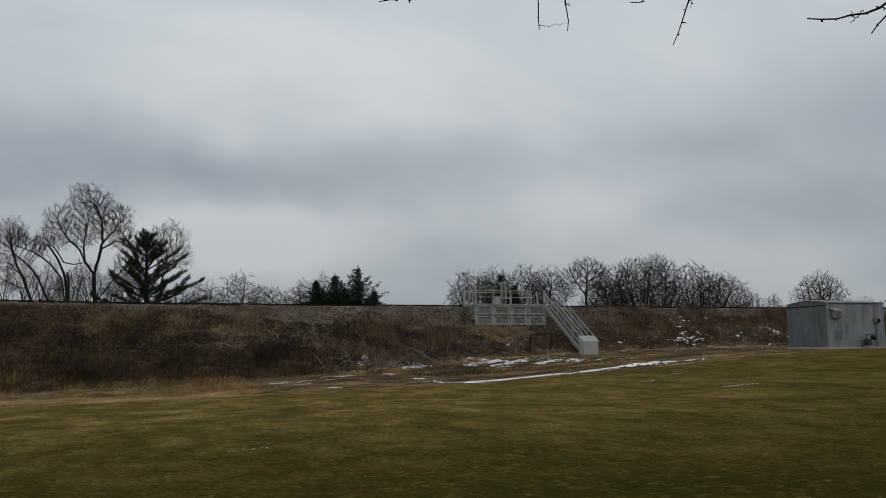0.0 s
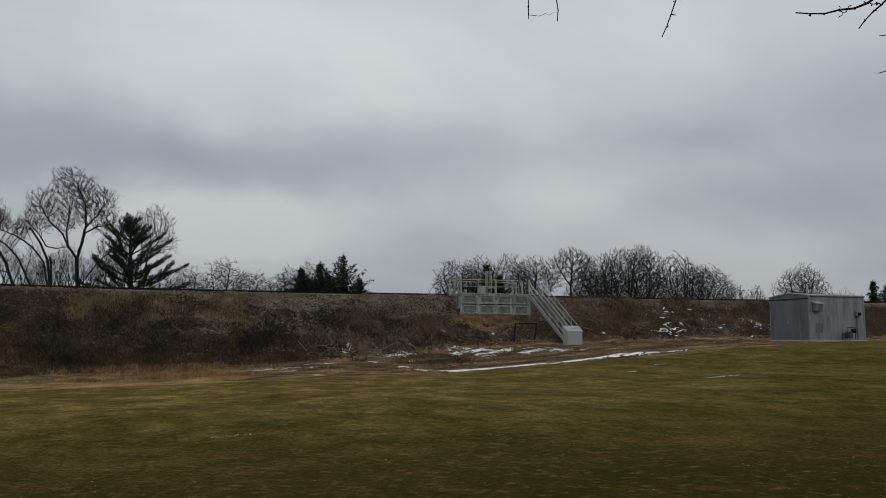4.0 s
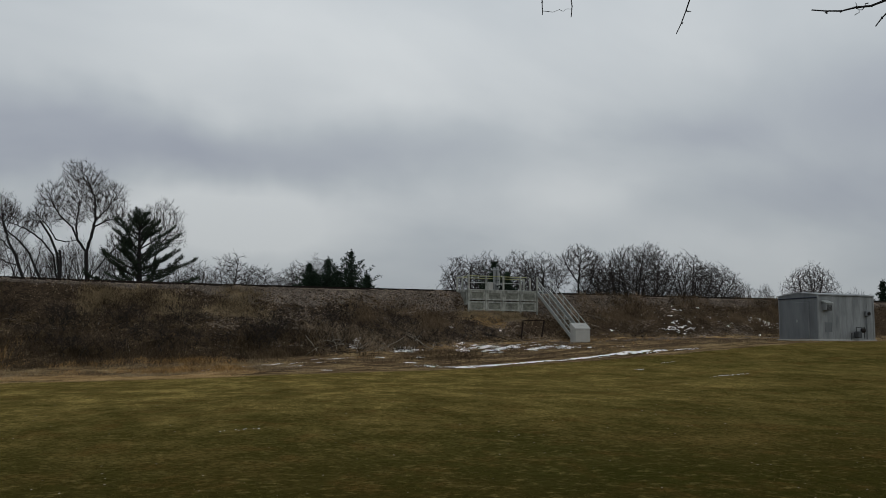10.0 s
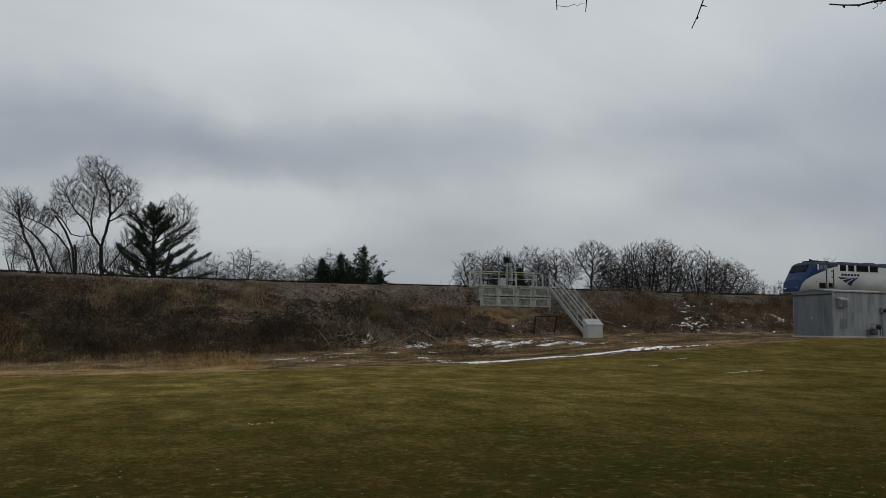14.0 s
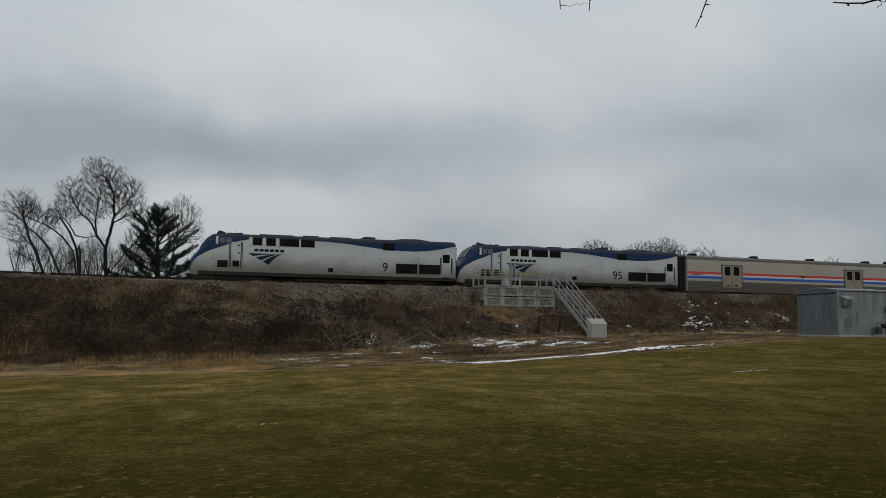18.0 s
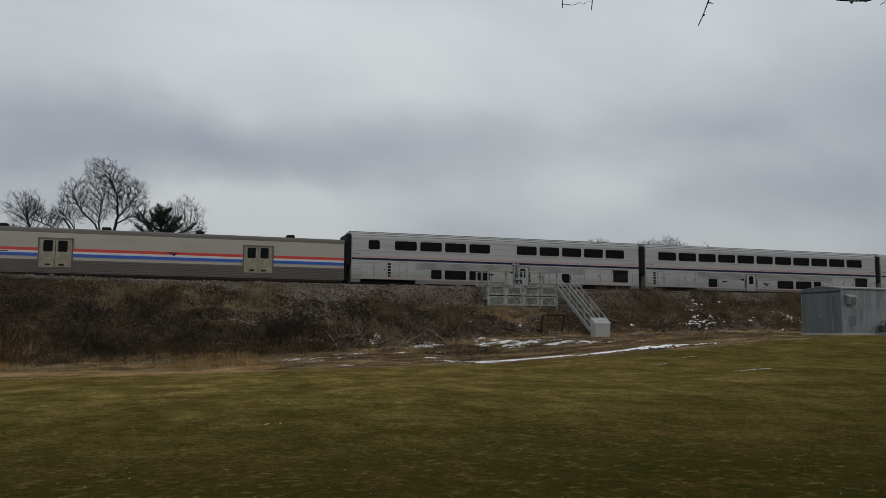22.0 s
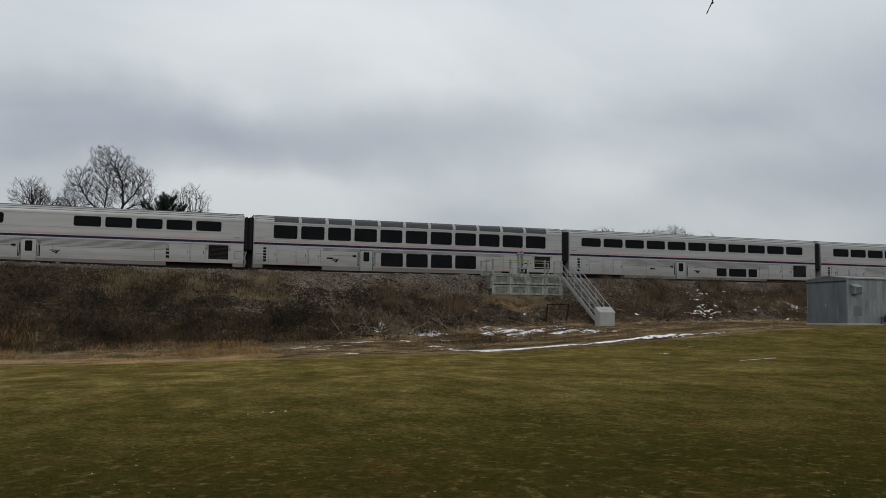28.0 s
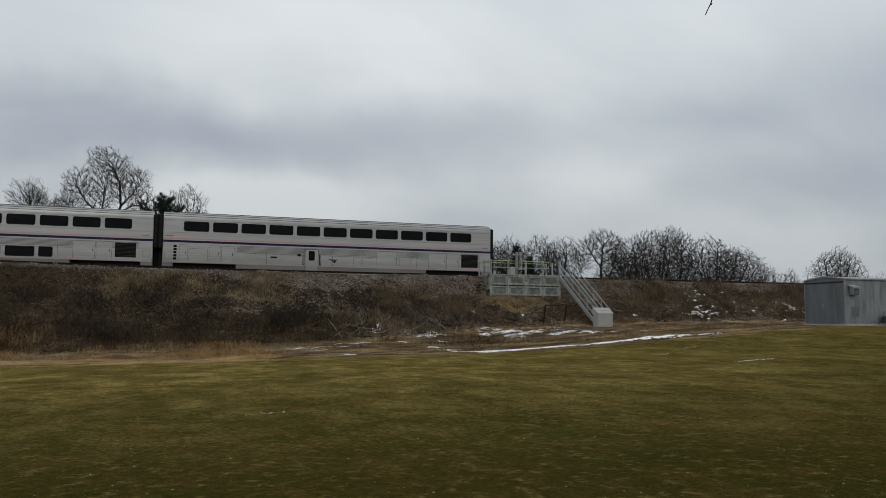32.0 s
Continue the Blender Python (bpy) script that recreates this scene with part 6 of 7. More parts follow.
def bough(a, b, r0, r1, sag, seed):
    """A bough from a to b in the world, with knees."""
    r = random.Random(seed)
    a, b = Vector(a), Vector(b)
    pts = []
    for k in range(8):
        q = k / 7
        p = a.lerp(b, q) + Vector((0, 0, sag * math.sin(math.pi * q)))
        if 0 < k < 7:
            p += Vector((r.gauss(0, 1), r.gauss(0, 1), r.gauss(0, 1))) * (b - a).length * 0.012
        pts.append(p - nt.matrix_basis.translation)
    return part("bough", Soup().tube(pts, [r0 + (r1 - r0) * k / 7 for k in range(8)], 6), M_BARK, nt, "", True)


def hanging_twig(root, tip, bend, seed, r0=0.009, knots=True):
    """A drooping twig from root to tip, bowed by bend, with buds."""
    r = random.Random(seed)
    a, b, c = Vector(root), Vector(tip), Vector(bend)
    pts, s = [], Soup()
    for k in range(8):
        q = k / 7
        p = a.lerp(b, q) + c * (4 * q * (1 - q))
        if 0 < k < 7:
            p += Vector((r.gauss(0, 1), r.gauss(0, 1), r.gauss(0, 1))) * 0.006
        pts.append(p - nt.matrix_basis.translation)
    s.tube(pts, [r0 * 0.78 * (1 - 0.55 * k / 7) for k in range(8)], 5)
    if knots:
        for k in range(2, 7):
            p = pts[k] + Vector((r.gauss(0, 1), r.gauss(0, 1), r.gauss(0, 1))) * 0.004
            s.tube([p, p + Vector((r.gauss(0, 1), r.gauss(0, 1), r.gauss(0, 1))) * 0.012], [r0 * 0.75, r0 * 0.3], 4)
    part("twig", s, M_BARK, nt)


bough((7.8, 1.45, 6.4), (1.7, 5.2, 4.35), 0.07, 0.015, 0.5, 1)
bough((7.8, 1.45, 6.0), (2.5, 4.8, 4.4), 0.06, 0.015, 0.4, 2)
bough((8.0, 1.4, 5.4), (3.2, 4.4, 4.15), 0.05, 0.014, 0.3, 3)
bough((8.1, 1.3, 4.6), (4.3, 3.66, 3.82), 0.05, 0.012, 0.2, 4)
hanging_twig((1.7, 5.2, 4.35), (1.35, 5.32, 4.03), (0.03, 0, -0.08), 1)
hanging_twig((1.74, 5.17, 4.3), (1.55, 5.26, 4.04), (0.02, 0, -0.06), 2)
hanging_twig((2.36, 4.86, 4.42), (2.43, 5.01, 3.84), (-0.01, 0, 0), 3)
hanging_twig((2.46, 4.81, 4.41), (2.61, 4.93, 3.82), (0.02, 0, 0), 4)
hanging_twig((2.56, 4.87, 4.0), (2.61, 4.85, 3.98), (0, 0, -0.01), 5, 0.005, False)
hanging_twig((2.42, 5.0, 3.865), (2.6, 4.91, 3.87), (0, 0, -0.008), 6, 0.003, False)
hanging_twig((3.2, 4.4, 4.15), (2.95, 4.66, 3.96), (0.02, 0, -0.06), 7)
hanging_twig((3.25, 4.36, 4.15), (3.24, 4.61, 3.67), (0.035, 0, 0.0), 8)
hanging_twig((3.29, 4.42, 4.1), (3.29, 4.46, 3.88), (0.01, 0, 0), 9, 0.006)
hanging_twig((4.3, 3.66, 3.82), (3.88, 4.06, 3.72), (0.03, 0.02, -0.07), 10, 0.012)
hanging_twig((4.11, 3.83, 3.71), (4.07, 3.9, 3.65), (0, 0, 0), 11, 0.005, False)
hanging_twig((4.08, 3.88, 3.685), (4.06, 3.88, 3.725), (0, 0, 0), 12, 0.005, False)
hanging_twig((4.32, 3.6, 3.8), (4.17, 3.84, 3.57), (0.02, 0.0, 0.03), 13, 0.011)
hanging_twig((4.23, 3.7, 3.7), (4.18, 3.77, 3.705), (0, 0, -0.01), 14, 0.006)
hanging_twig((4.7, 3.3, 3.6), (4.26, 3.77, 3.51), (0, 0, -0.01), 15, 0.008)
hanging_twig((4.75, 3.3, 3.4), (4.3, 3.83, 3.29), (0, 0, -0.03), 16, 0.008)
hanging_twig((4.7, 3.4, 3.35), (4.34, 3.8, 3.25), (0, 0, -0.01), 17, 0.007)

# ---- growth and litter on the ground ----


def blades(name, label, category, spots, material, seed, n, tall, lean=0.5, wide=0.008, segs=2, spread=0.25):
    """Many thin bent blades in clumps at the given spots, joined as one growth."""
    r = random.Random(seed)
    v, f = [], []
    for x, y, k in spots:
        for _ in range(int(n * k)):
            px, py = x + r.gauss(0, spread), y + r.gauss(0, spread)
            z = bumpy(px, py) - 0.02
            a, h = r.uniform(0, 2 * math.pi), tall * k ** 0.4 * r.uniform(0.4, 1.15)
            dx, dy = math.cos(a) * lean * h * r.uniform(0.2, 1), math.sin(a) * lean * h * r.uniform(0.2, 1)
            sx, sy = -math.sin(a + r.uniform(-1, 1)) * wide, math.cos(a) * wide
            o = len(v)
            for m in range(segs):
                q = m / segs
                w = 1 - 0.5 * q
                v += [(px + dx * q * q - sx * w, py + dy * q * q - sy * w, z + h * q), (px + dx * q * q + sx * w, py + dy * q * q + sy * w, z + h * q)]
            v.append((px + dx, py + dy, z + h * (1 - 0.25 * lean * lean)))
            for m in range(segs - 1):
                f.append((o + 2 * m, o + 2 * m + 1, o + 2 * m + 3, o + 2 * m + 2))
            f.append((o + 2 * segs - 2, o + 2 * segs - 1, o + 2 * segs))
    s = Soup()
    s.v, s.f = v, f
    ob = part(name, s, material)
    return tagged(ob, label, category, kind="stuff")


rg = random.Random(7)


def spots(n, x0, x1, y0, y1, k0=0.5, k1=1.0, patch=0.0, seed=0.0):
    """Random places in a rectangle, thinned to patches."""
    out = []
    while len(out) < n:
        x, y = rg.uniform(x0, x1), rg.uniform(y0, y1)
        if patch and noise.noise((x * 0.28 + seed, y * 0.35, seed)) < rg.uniform(-0.25, patch):
            continue
        out.append((x, y, rg.uniform(k0, k1)))
    return out


def on_bank(lst, low, high):
    """Keep the spots whose share of the bank's height lies between low and high."""
    out = []
    for x, y, k in lst:
        ty = ramp_of(x, TOE_X, TOE_Y)
        if low <= (y - ty) / (57.2 - ty) <= high:
            out.append((x, y, k))
    return out


tangle = [s for s in on_bank(spots(4800, -14, 62, 44.6, 57, 0.4, 1.0, 0.25, 1.0), -0.19, 0.82) if (s[0] < 5 or s[1] > ramp_of(s[0], TOE_X, TOE_Y) - 0.5) and (s[0] < 18 or rg.random() < 0.25) and (s[1] < ramp_of(s[0], TOE_X, TOE_Y) + 4.2 or rg.random() < 0.5) and not (20.4 < s[0] < 25.6 and s[1] > 51.8)]
blades("dead_brush", "tangled near-black leafless brush covering the railway bank", "brush", [s for s in tangle if s[0] < 9 or s[0] > 28], M_BRUSH, 1, 12, 0.55, 1.9, 0.011, 3, 0.3)
blades("dead_brush", "tangled brown leafless brush covering the railway bank", "brush", [s for s in tangle if 9 <= s[0] <= 28], M_TANBRUSH, 31, 12, 0.5, 1.9, 0.01, 3, 0.3)
blades("dead_brush", "low dark brush on the bank's shoulder", "brush", on_bank(spots(420, -12, 0, 52.5, 57, 0.4, 0.9, 0.2, 41.0), 0.6, 0.97), M_BRUSH, 41, 12, 0.42, 1.9, 0.011, 3, 0.3)
blades("bleached_straw", "flattened bleached straw along the lawn's edge", "dry grass", [(x, y - 0.19 * max(0.0, 6 - x) ** 0.5, k) for x, y, k in spots(1500, -12, 6, 37.4, 41.6, 0.3, 1.0, 0.3, 33.0)], M_PALESTRAW, 33, 40, 0.15, 1.6, 0.01, 2, 0.25)
blades("bleached_straw", "scattered bleached straw on the verge", "dry grass", spots(260, 6, 32, 39.6, 46, 0.3, 0.8, 0.4, 35.0), M_PALESTRAW, 35, 16, 0.1, 1.7, 0.008, 2, 0.22)
blades("dry_grass", "pale tan dry grass on the bank's shoulder", "dry grass", [s for s in on_bank(spots(1600, -4.4, 7.2, 51.5, 57, 0.4, 1, 0.25, 2.0), 0.6, 0.95) if (s[1] - 51) / 5.5 > 0.35 + 0.4 * rg.random()], M_STRAW, 2, 24, 0.5, 1.2, 0.006, 2, 0.26)
blades("dry_grass", "scattered tan dry grass tufts on the bank", "dry grass", on_bank(spots(700, -16, 62, 47, 57, 0.3, 0.9, 0.35, 5.0), 0.2, 0.95), M_STRAW, 3, 9, 0.4, 1.3, 0.006, 2, 0.25)
blades("dry_grass", "tall straw-coloured grass along the lawn's edge", "dry grass", spots(900, -15, 8, 40.2, 45.5, 0.2, 1.0, 0.4, 3.0), M_STRAW, 4, 24, 0.2, 1.7, 0.008, 2, 0.25)
blades("tawny_grass", "thick tawny dead grass clumps at the foot of the bank", "dry grass", spots(150, -11, 4.5, 41.2, 46.4, 0.1, 1.0, 0.75, 13.0), M_TAWNY, 14, 52, 0.42, 1.9, 0.007, 3, 0.4)
blades("tawny_grass", "small tawny grass tufts at the foot of the bank", "dry grass", spots(60, 0, 34, 44.5, 51, 0.3, 0.8, 0.4, 15.0), M_TAWNY, 15, 30, 0.42, 1.2, 0.006, 2, 0.2)
blades("rusty_weeds", "low rust-brown weeds between lawn and bank", "weeds", spots(4000, -6, 36, 40.5, 51, 0.3, 0.9, 0.3, 4.0), M_RUSTGRASS, 5, 12, 0.26, 1.3, 0.007, 2, 0.3)
blades("dry_grass", "straw-coloured grass fringe by the shed", "dry grass", spots(420, 30, 60, 37.4, 44, 0.3, 0.8, 0.3, 6.0), M_STRAW, 6, 12, 0.3, 0.7, 0.006, 2, 0.3)
blades("dry_grass", "pale dry grass below the steel platform", "dry grass", spots(460, 20.6, 25.2, 52.6, 55.4, 0.4, 1, 0.1, 17.0), M_STRAW, 11, 26, 0.4, 1.2, 0.005, 2, 0.3)
blades("rusty_weeds", "brown dead weeds on the upper bank by the shed", "weeds", on_bank(spots(1100, 31, 62, 51.5, 57, 0.4, 1, 0.2, 11.0), 0.1, 1.0), M_DARKWEED, 12, 12, 0.4, 1.0, 0.007, 2, 0.3)
blades("dry_grass", "pale flattened straw along the foot of the bank", "dry grass", [(x, ramp_of(x, TOE_X, TOE_Y) - 0.9 + rg.gauss(0, 0.22), k) for x, _, k in spots(900, 16, 40, 0, 1, 0.4, 1.0)], M_PALESTRAW, 21, 16, 0.16, 1.7, 0.008, 2, 0.2)
blades("rusty_weeds", "tall brown dead weeds on the bank beside the platform", "weeds", spots(520, 12.5, 21, 51, 56, 0.4, 1.0, 0.2, 23.0), M_RUSTGRASS, 23, 18, 0.5, 1.0, 0.006, 2, 0.3)
blades("tawny_grass", "tall tawny dead grass clump on the bank", "dry grass", spots(22, -10.5, -6.7, 46.8, 49.6, 0.4, 1.0), M_TAWNY, 24, 30, 1.0, 1.1, 0.005, 3, 0.3)
blades("dead_brush", "dense pile of dark cut twigs on the bank", "brush", spots(260, 9, 16.5, 47, 51.5, 0.4, 1.0, 0.1, 25.0), M_TANBRUSH, 25, 16, 0.9, 1.8, 0.014, 3, 0.35)
blades("dark_weeds", "mound of dark dead weeds in front of the bank", "weeds", [(x, y, k) for x, y, k in spots(300, 12.6, 18.4, 43.2, 47.4, 0.2, 0.9, 0.3, 57.0) if ((x - 15.5) / 2.6) ** 2 + ((y - 45.2) / 1.9) ** 2 < 1], M_DARKWEED, 51, 20, 0.36, 1.2, 0.008, 2, 0.4)
blades("rusty_weeds", "brown weed stalks standing through the old snow", "weeds", spots(700, 16, 27, 42.5, 49.5, 0.3, 1.0, 0.2, 52.0), M_RUSTGRASS, 52, 10, 0.26, 1.1, 0.008, 2, 0.25)
blades("straw_mound", "pale tan straw mound below the steel platform", "dry grass", [(x, y, k) for x, y, k in spots(420, 20.4, 23.4, 52.4, 55.2, 0.5, 1.0) if ((x - 21.9) / 1.4) ** 2 + ((y - 53.9) / 1.3) ** 2 < 1], M_PALESTRAW, 53, 20, 0.26, 1.5, 0.008, 2, 0.2)
blades("dark_weeds", "dark bramble hummocks on the bank's foot", "brush", spots(420, -13, 13, 45.6, 50.5, 0.3, 1.0, 0.7, 54.0), M_DARKWEED, 54, 34, 0.75, 1.2, 0.01, 3, 0.35)
blades("tall_weeds", "soft reddish-brown weed stems above the brush pile", "weeds", [(x, y, k) for x, y, k in spots(330, 12.5, 19.5, 50.4, 55, 0.3, 1.0, 0.4, 55.0)], M_RUSTGRASS, 55, 34, 0.8, 0.7, 0.006, 3, 0.25)
blades("brown_grass", "soft tall brown grass on the bank's crest by the shed", "weeds", on_bank(spots(1500, 31, 50, 53.6, 57.2, 0.4, 1.0, 0.15, 56.0), 0.4, 1.0), M_RUSTGRASS, 56, 16, 0.62, 0.8, 0.007, 3, 0.3)
blades("far_weeds", "thin dry weeds beyond the tracks", "weeds", spots(130, 20.3, 27.6, 72, 76, 0.6, 1.0), M_BRUSH, 7, 5, 2.75, 0.12, 0.011, 2, 0.3)


def lawn_spots(n, y0, y1):
    out = []
    for _ in range(n):
        y = y0 + (y1 - y0) * rg.random() ** 1.5
        out.append((y * math.tan(radians(rg.uniform(-12, 50))), y, 1.0))
    return out


def even_spots(n, y0, y1):
    out = []
    for _ in range(n):
        y = math.sqrt(y0 * y0 + (y1 * y1 - y0 * y0) * rg.random())
        x = y * math.tan(radians(rg.uniform(-12, 50)))
        out.append((x, y, max(0.3, 1.0 + 1.1 * noise.noise((x * 0.9, y * 0.6, 4)) + 0.8 * noise.noise((x * 0.25, y * 0.2, 8)))))
    return out


blades("lawn_grass", "short mown olive-green and brown grass blades", "grass", lawn_spots(34000, 6.3, 26), M_BLADE, 8, 7, 0.05, 1.0, 0.004, 1, 0.06)
blades("lawn_tufts", "coarser olive and tan grass tufts over the far lawn", "grass", [s for s in even_spots(32000, 10, 39) if rg.random() < (s[1] - 13) / 15], M_TUFT, 18, 7, 0.05, 0.8, 0.008, 1, 0.12)


def scatter(name, label, category, places, material, seed, size, flat=0.7):
    """Small angular stones or bits, joined as one."""
    r = random.Random(seed)
    v, f = [], []
    for x, y in places:
        z, q = bumpy(x, y), size * r.uniform(0.5, 1.3)
        o = len(v)
        a = r.uniform(0, 6.28)
        for i in range(4):
            v.append((x + q * math.cos(a + i * 1.57) * r.uniform(0.7, 1.2), y + q * math.sin(a + i * 1.57) * r.uniform(0.7, 1.2), z + q * r.uniform(-0.1, 0.35) * flat))
        v += [(x + q * r.uniform(-0.3, 0.3), y + q * r.uniform(-0.3, 0.3), z + q * flat), (x, y, z - q * flat)]
        for i in range(4):
            j = (i + 1) % 4
            f += [(o + i, o + j, o + 4), (o + j, o + i, o + 5)]
    s = Soup()
    s.v, s.f = v, f
    return tagged(part(name, s, material), label, category, kind="stuff")


scatter("leaf_litter", "tan dead leaves scattered on the bank and verge", "leaf litter", [(x, y) for x, y, k in spots(8000, 3, 62, 40.5, 56, 0, 1, 0.3, 8.0)], M_RUSTGRASS, 9, 0.05, 0.4)
stone_at = []
while len(stone_at) < 20000:
    x, y = rg.uniform(-16, 70), rg.uniform(52.5, 59)
    if y > 57.4 - (2.5 if 4 < x < 33 else 1.0) * rg.random() ** 1.3 * (1 + noise.noise((x * 0.3, 3, 9))):
        if x > 4 or rg.random() < 0.3:
            stone_at.append((x, y))
scatter("strewn_stones", "stray ballast stones and clods strewn down the bank", "stones", [(x, y) for x, y, k in spots(9500, 3, 44, 48, 56.5, 0, 1, 0.25, 27.0)], M_STONE, 13, 0.075, 0.8)
scatter("bank_clods", "dark brown clods and rotten leaves over the railway bank", "soil", [(x, y) for x, y, k in on_bank(spots(15000, -14, 48, 46, 57, 0, 1, 0.2, 61.0), -0.05, 0.95)], M_DARKWEED, 61, 0.085, 0.8)
scatter("dead_leaves", "tan dead leaves and chips caught on the railway bank", "leaf litter", [(x, y) for x, y, k in on_bank(spots(9000, -8, 48, 47, 57, 0, 1, 0.35, 62.0), 0.0, 0.95)], M_TANBRUSH, 62, 0.055, 0.5)
scatter("ballast", "grey crushed-stone ballast on the bank's crest", "ballast", stone_at, M_STONE, 3, 0.075, 0.9)
scatter("frost_bits", "thin streak of melting snow crumbs on the lawn", "snow", [(1.0 + 0.9 * q + rg.gauss(0, 0.05), 15.1 + 0.4 * q + rg.gauss(0, 0.05)) for q in [0.15, 0.2, 0.24, 0.26, 0.5, 0.53, 0.56, 0.75, 0.85, 0.9, 0.93, 0.96]], M_SNOW, 5, 0.018, 0.4)
for n, (cx, cy) in enumerate(((36.6, 52.6), (38.8, 54.9), (37.6, 51.9), (41.8, 54.4), (45.5, 54.2), (46.4, 53.4), (22.3, 49.0), (18.5, 48.4), (12.0, 49.2))):
    scatter("snow_crumbs", "scattered crumbs of old snow among weeds", "snow", [(cx + rg.gauss(0, 0.85), cy + rg.gauss(0, 0.6)) for _ in range(30)], M_SNOW, 30 + n, 0.05, 0.6)
scatter("lawn_litter", "scattered pale leaf bits on the lawn", "leaf litter", [(y * math.tan(radians(rg.uniform(-12, 50))), y) for y in [6.5 + 30 * rg.random() ** 1.3 for _ in range(420)]], M_BIT, 4, 0.016, 0.3)


def snow(x, y, long, deep, turn, seed, high=0.0):
    """A thin ragged sheet of old snow that lies on the ground, eaten out by the melt."""
    cell = 0.03 if long < 1.2 else 0.045
    c, s = math.cos(turn), math.sin(turn)
    index, v, f = {}, [], []

    def corner(i, j):
        if (i, j) not in index:
            X, Y = x + i * cell * c - j * cell * s, y + i * cell * s + j * cell * c
            index[(i, j)] = len(v)
            v.append((X, Y, bumpy(X, Y) + 0.022 + high * max(0.0, 1 - (i * cell / (long / 2)) ** 2 - (j * cell / (deep / 2)) ** 2) ** 0.6 + 0.012 * noise.noise((X * 4, Y * 4, seed))))
        return index[(i, j)]

    ni, nj = int(long / cell * 0.65), int(deep / cell * 0.65)
    for i in range(-ni, ni + 1):
        for j in range(-nj, nj + 1):
            a, b = i * cell / (long / 2), j * cell / (deep / 2)
            q = 0.7 * (1 - a * a - b * b) + noise.noise((i * cell * 2.2, j * cell * 3.4, seed * 3.7)) * 1.2 + noise.noise((i * cell * 7, j * cell * 9, seed * 1.3)) * 1.4
            if q > 0.28:
                f.append((corner(i, j), corner(i + 1, j), corner(i + 1, j + 1), corner(i, j + 1)))
    if not f:
        f.append((corner(0, 0), corner(1, 0), corner(1, 1), corner(0, 1)))
    so = Soup()
    so.v, so.f = v, f
    return tagged(part("snow_patch", so, M_SNOW, None, "", True), "thin ragged patch of old white snow", "snow", "snow patches")


for k, (x, y, a, b, turn) in enumerate(((13.8, 48.0, 1.6, 1.5, 0), (14.0, 46.9, 1.3, 0.9, 0.1), (14.3, 44.9, 0.6, 0.5, 0.3), (11.2, 48.1, 0.5, 0.4, 0), (11.6, 49.0, 0.35, 0.3, 0), (8.1, 40.4, 0.6, 0.5, 0), (13.6, 41.3, 1.2, 0.6, 0.1),
                                       (18.3, 48.9, 0.7, 0.5, 0), (18.8, 48.0, 0.6, 0.4, 0), (19.7, 47.6, 1.0, 0.8, 0), (19.0, 44.9, 1.0, 0.8, 0.2))):
    snow(x, y, a, b, turn, 20 + k)
for k, (x, y, a, b, turn) in enumerate(((20.9, 46.6, 0.7, 0.5, 0), (22.2, 46.0, 0.6, 0.4, 0),
                                       (23.3, 44.4, 0.5, 0.5, 0), (39.4, 55.3, 0.9, 0.4, 0), (36.4, 52.8, 0.8, 0.35, 0.2), (37.2, 51.9, 0.6, 0.3, 0), (41.8, 54.6, 0.7, 0.5, 0), (45.4, 54.3, 1.8, 0.9, 0.1), (46.0, 53.8, 0.7, 0.5, 0))):
    snow(x, y, a, b, turn, 50 + k, 0.07 if y < 40 else 0.0)


def snow_strip(path, seed, melt=0.3):
    """A long ridge of old snow along the lawn's edge; path gives x, y, half width and height."""
    xs, ys, ws, hs = zip(*path)
    v, f, index = [], [], {}
    across = 12
    n = int((xs[-1] - xs[0]) / 0.05)

    def corner(i, j):
        if (i, j) not in index:
            x = xs[0] + (xs[-1] - xs[0]) * i / n
            y, w, h = ramp_of(x, xs, ys), ramp_of(x, xs, ws), ramp_of(x, xs, hs)
            q = j / across * 2 - 1
            y += q * w + 0.12 * noise.noise((x * 0.7, seed, 1)) + 0.05 * noise.noise((x * 3, seed, 2))
            index[(i, j)] = len(v)
            v.append((x, y, bumpy(x, y) + 0.008 + 0.65 * h * (1 - q * q) * (0.75 + 0.5 * noise.noise((x * 1.7, y * 2, seed))) + 0.015 * noise.noise((x * 6, y * 6, seed))))
        return index[(i, j)]

    for i in range(n):
        for j in range(across):
            x, q = xs[0] + (xs[-1] - xs[0]) * i / n, (j + 0.5) / across * 2 - 1
            if 0.55 * (1 - q * q) + 0.45 * noise.noise((x * 1.1, q * 0.6, seed + 3)) + 0.5 * noise.noise((x * 4, q * 2.5, seed + 5)) + 0.4 * noise.noise((x * 11, q * 5, seed + 7)) > melt:
                f.append((corner(i, j), corner(i + 1, j), corner(i + 1, j + 1), corner(i, j + 1)))
    so = Soup()
    so.v, so.f = v, f
    return tagged(part("snow_ridge", so, M_SNOW, None, "", True), "long melting ridge of white snow along the lawn's edge", "snow", "snow patches")


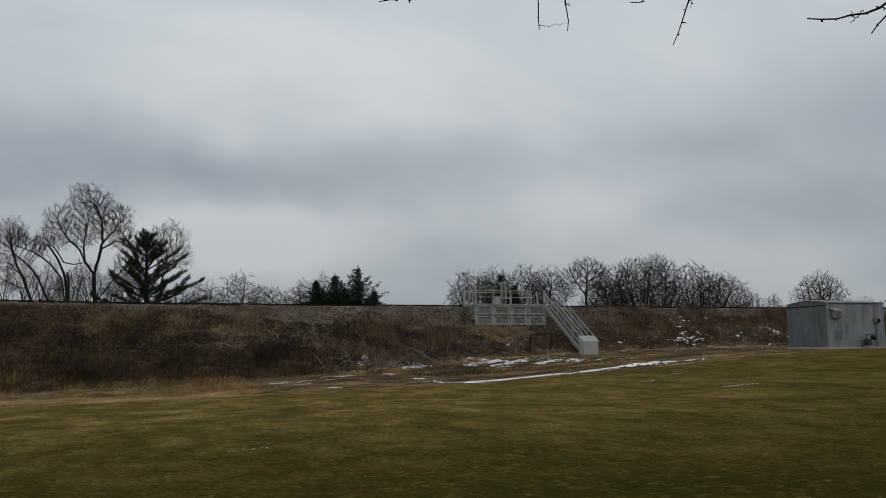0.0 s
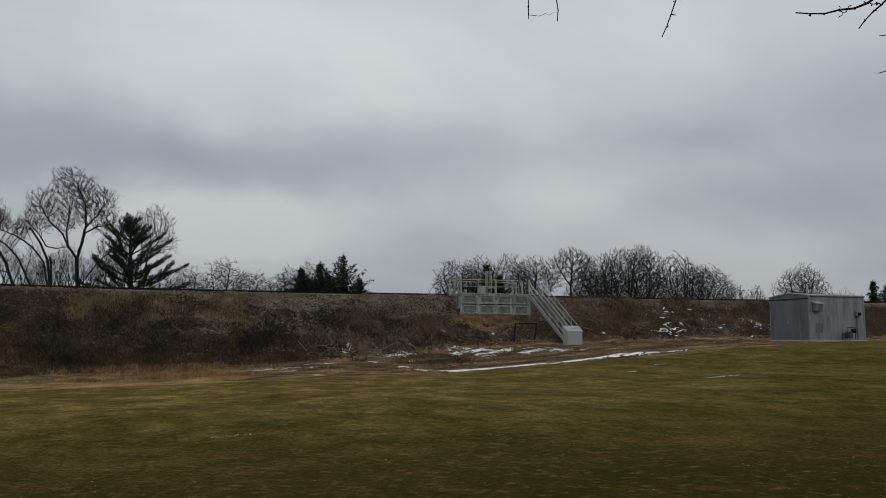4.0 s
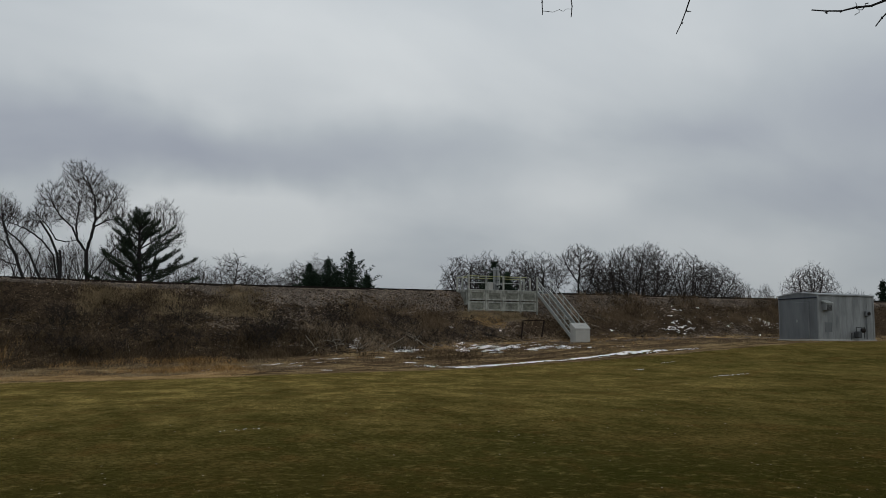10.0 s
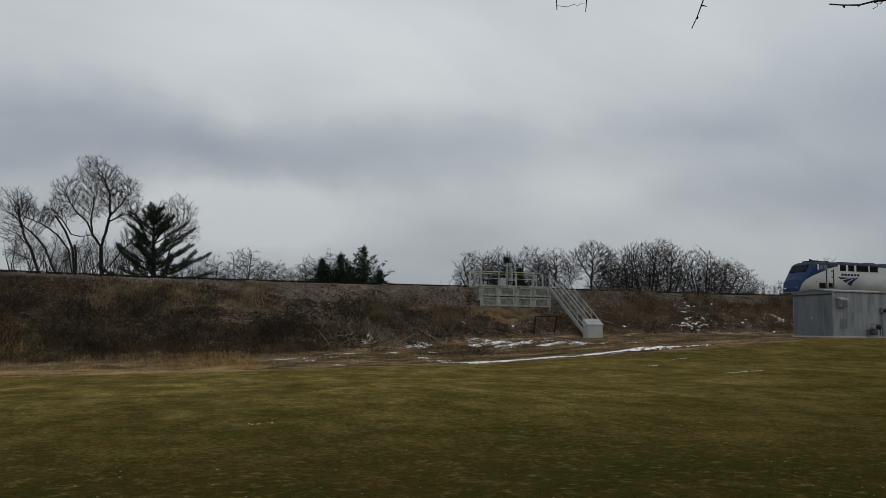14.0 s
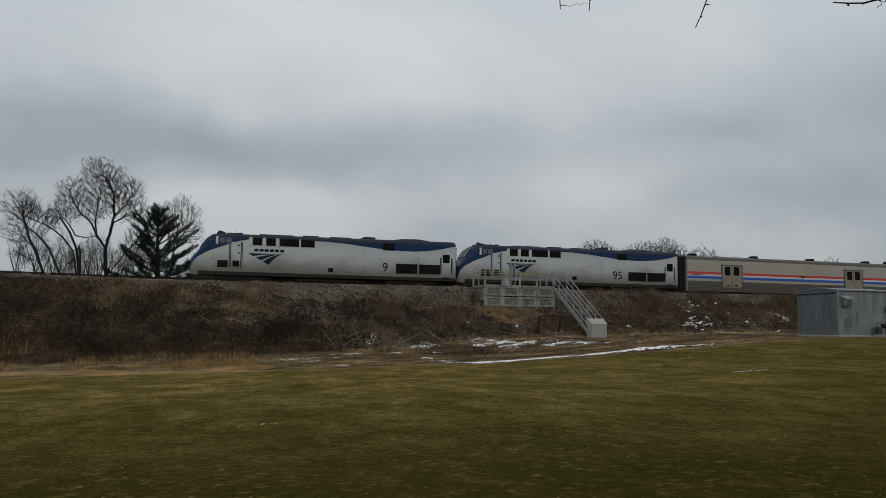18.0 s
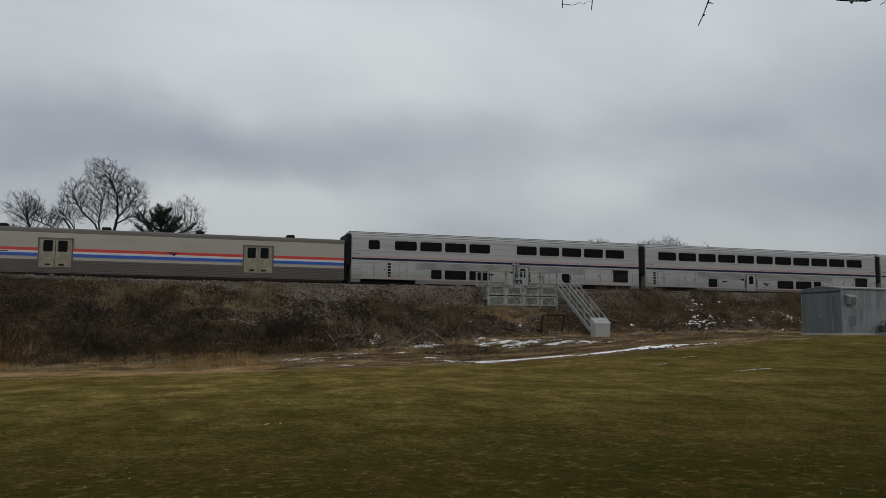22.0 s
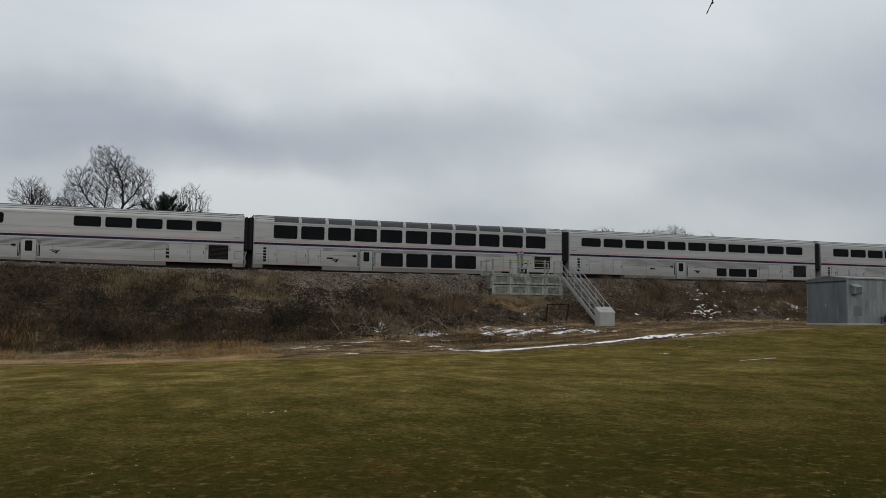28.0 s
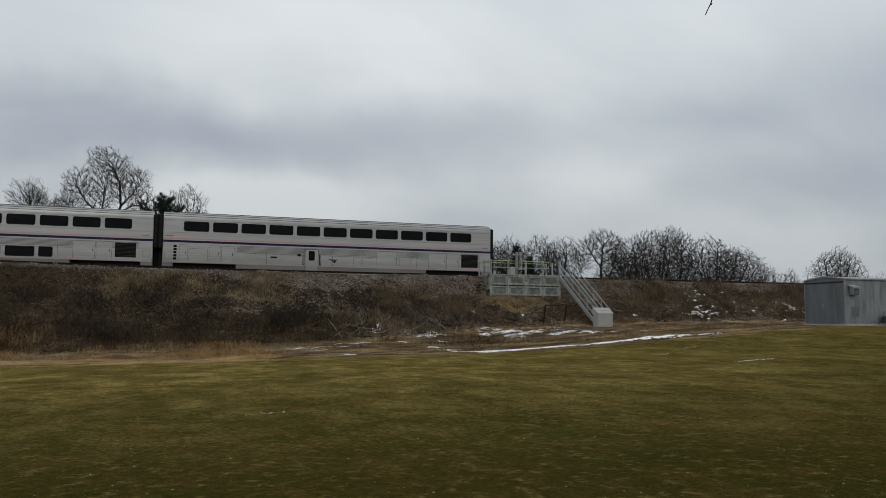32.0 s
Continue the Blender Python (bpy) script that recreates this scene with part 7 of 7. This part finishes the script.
snow_strip(((13.4, 40.9, 0.2, 0.02), (15.0, 40.1, 0.45, 0.05), (17.0, 39.7, 0.35, 0.04), (19.2, 39.5, 0.45, 0.06), (20.4, 39.2, 0.22, 0.03), (21.2, 39.2, 0.5, 0.08), (23.0, 39.2, 0.6, 0.11), (24.6, 39.3, 1.0, 0.17), (25.8, 39.3, 0.9, 0.15), (26.6, 39.0, 0.3, 0.05)), 4)
snow_strip(((14.6, 39.6, 0.2, 0.04), (15.4, 39.5, 0.4, 0.07), (16.8, 39.4, 0.3, 0.04)), 9)
snow_strip(((1.0, 42.5, 0.05, 0.01), (2.7, 42.8, 0.09, 0.02), (4.6, 43.3, 0.05, 0.01)), 13, 0.36)
snow_strip(((5.0, 43.4, 0.05, 0.01), (6.4, 43.7, 0.1, 0.02), (7.8, 44.0, 0.04, 0.01)), 15, 0.36)
snow_strip(((8.0, 44.5, 0.04, 0.01), (9.2, 44.8, 0.09, 0.02), (10.5, 45.1, 0.04, 0.01)), 17, 0.36)
snow_strip(((19.4, 26.0, 0.06, 0.015), (20.2, 26.1, 0.16, 0.03), (21.6, 26.3, 0.06, 0.015)), 19, 0.5)
snow_strip(((19.4, 31.2, 0.05, 0.01), (19.9, 31.3, 0.12, 0.025), (20.3, 31.4, 0.05, 0.01)), 21, 0.5)
snow_strip(((22.4, 33.4, 0.05, 0.01), (22.9, 33.5, 0.12, 0.02), (23.3, 33.5, 0.05, 0.01)), 23, 0.5)
snow_strip(((26.8, 38.6, 0.15, 0.03), (27.3, 38.5, 0.25, 0.05), (28.2, 38.4, 0.12, 0.03)), 11)
for k in range(70):
    x = rg.uniform(17.4, 25.4)
    snow(x, 47.3 - 0.25 * (x - 18.2) + rg.gauss(0, 0.9), rg.uniform(0.3, 1.0), rg.uniform(0.2, 0.5), rg.uniform(-0.6, 0.1), 80 + k, 0.025)
for k, (x, y, a) in enumerate(((43.6, 51.6, 0.6), (6.4, 43.7, 0.6), (4.5, 43.2, 0.7), (47.6, 52.2, 0.6), (27.6, 38.0, 0.7))):
    snow(x, y, a, a * 0.3, 0.05, 130 + k)

for k in range(34):
    cx, cy = ((39.1, 55.6), (37.4, 53.8), (37.1, 52.7), (41.1, 54.3), (37.8, 53.2))[k % 5]
    snow(cx + rg.gauss(0, 0.9), cy + rg.gauss(0, 0.4), rg.uniform(0.2, 0.7), rg.uniform(0.12, 0.25), rg.uniform(-0.3, 0.3), 160 + k, 0.05)
for k in range(12):
    snow(rg.uniform(16, 32), rg.uniform(49, 53.5), rg.uniform(0.15, 0.5), rg.uniform(0.12, 0.3), rg.uniform(-0.3, 0.3), 190 + k)
for k, (x, y, a, b, high) in enumerate(((8.5, 43.4, 1.0, 0.2, 0.01), (6.9, 42.7, 0.8, 0.15, 0.01), (12.0, 45.2, 0.7, 0.4, 0.05), (13.0, 42.5, 0.7, 0.4, 0.05), (13.9, 47.6, 1.8, 0.9, 0.06), (14.4, 47.2, 1.5, 0.7, 0.06), (13.4, 48.2, 1.2, 0.8, 0.06), (19.3, 47.5, 1.3, 0.9, 0.08), (18.9, 45.4, 1.3, 1.2, 0.1), (21.0, 46.8, 1.3, 0.8, 0.08), (23.4, 44.8, 1.1, 0.8, 0.08), (22.2, 45.6, 1.0, 0.6, 0.06), (26.6, 43.8, 0.8, 0.5, 0.05), (11.6, 48.6, 0.6, 0.6, 0.06), (11.1, 47.9, 0.5, 0.4, 0.05))):
    snow(x, y, a, b, 0.08, 210 + k, high)


def stick(x, y, long, turn, radius, seed, material=None, rise=0.15, name="branch", label="bleached fallen branch on the bank"):
    r = random.Random(seed)
    pts = []
    for k in range(5):
        q = k / 4 - 0.5
        X, Y = x + math.cos(turn) * long * q + r.gauss(0, 0.05), y + math.sin(turn) * long * q + r.gauss(0, 0.05)
        pts.append((X, Y, bumpy(X, Y) + radius * 0.6 + rise * (k / 4) * r.uniform(0.3, 1)))
    return tagged(part(name, Soup().tube(pts, [radius, radius * 0.95, radius * 0.85, radius * 0.7, radius * 0.45], 5), material or M_STICK), label, "branch", "fallen branches")


for k in range(110):
    stick(rg.uniform(8.5, 16), rg.uniform(46.8, 51), rg.uniform(0.6, 2.0), rg.uniform(-0.5, 3.3), rg.uniform(0.01, 0.025), k, M_BARK if k % 4 else M_STICK, rg.uniform(0.1, 0.8), "brush_branch", "grey cut branch in a brush pile on the bank")
for k in range(16):
    stick(rg.uniform(-12, 55), rg.uniform(47.5, 56), rg.uniform(0.4, 1.2), rg.uniform(0, 3.1), rg.uniform(0.009, 0.017), 100 + k)
stick(30.4, 53.5, 1.1, -0.9, 0.02, 301, None, 0.03)
stick(21.2, 50.9, 2.2, -0.7, 0.045, 302, M_BARK)
stick(20.4, 51.3, 1.4, -0.5, 0.03, 303, M_BARK)
stick(16.8, 54.9, 0.8, 0.1, 0.04, 304)


def motions():
    """The train crosses from the far distance and passes."""
    for s, car in TRAIN:
        walk(car, [(t, pose(train_x(s, t), TRAIN_Y, RAIL_Z)) for t in range(0, 33)])


motions()
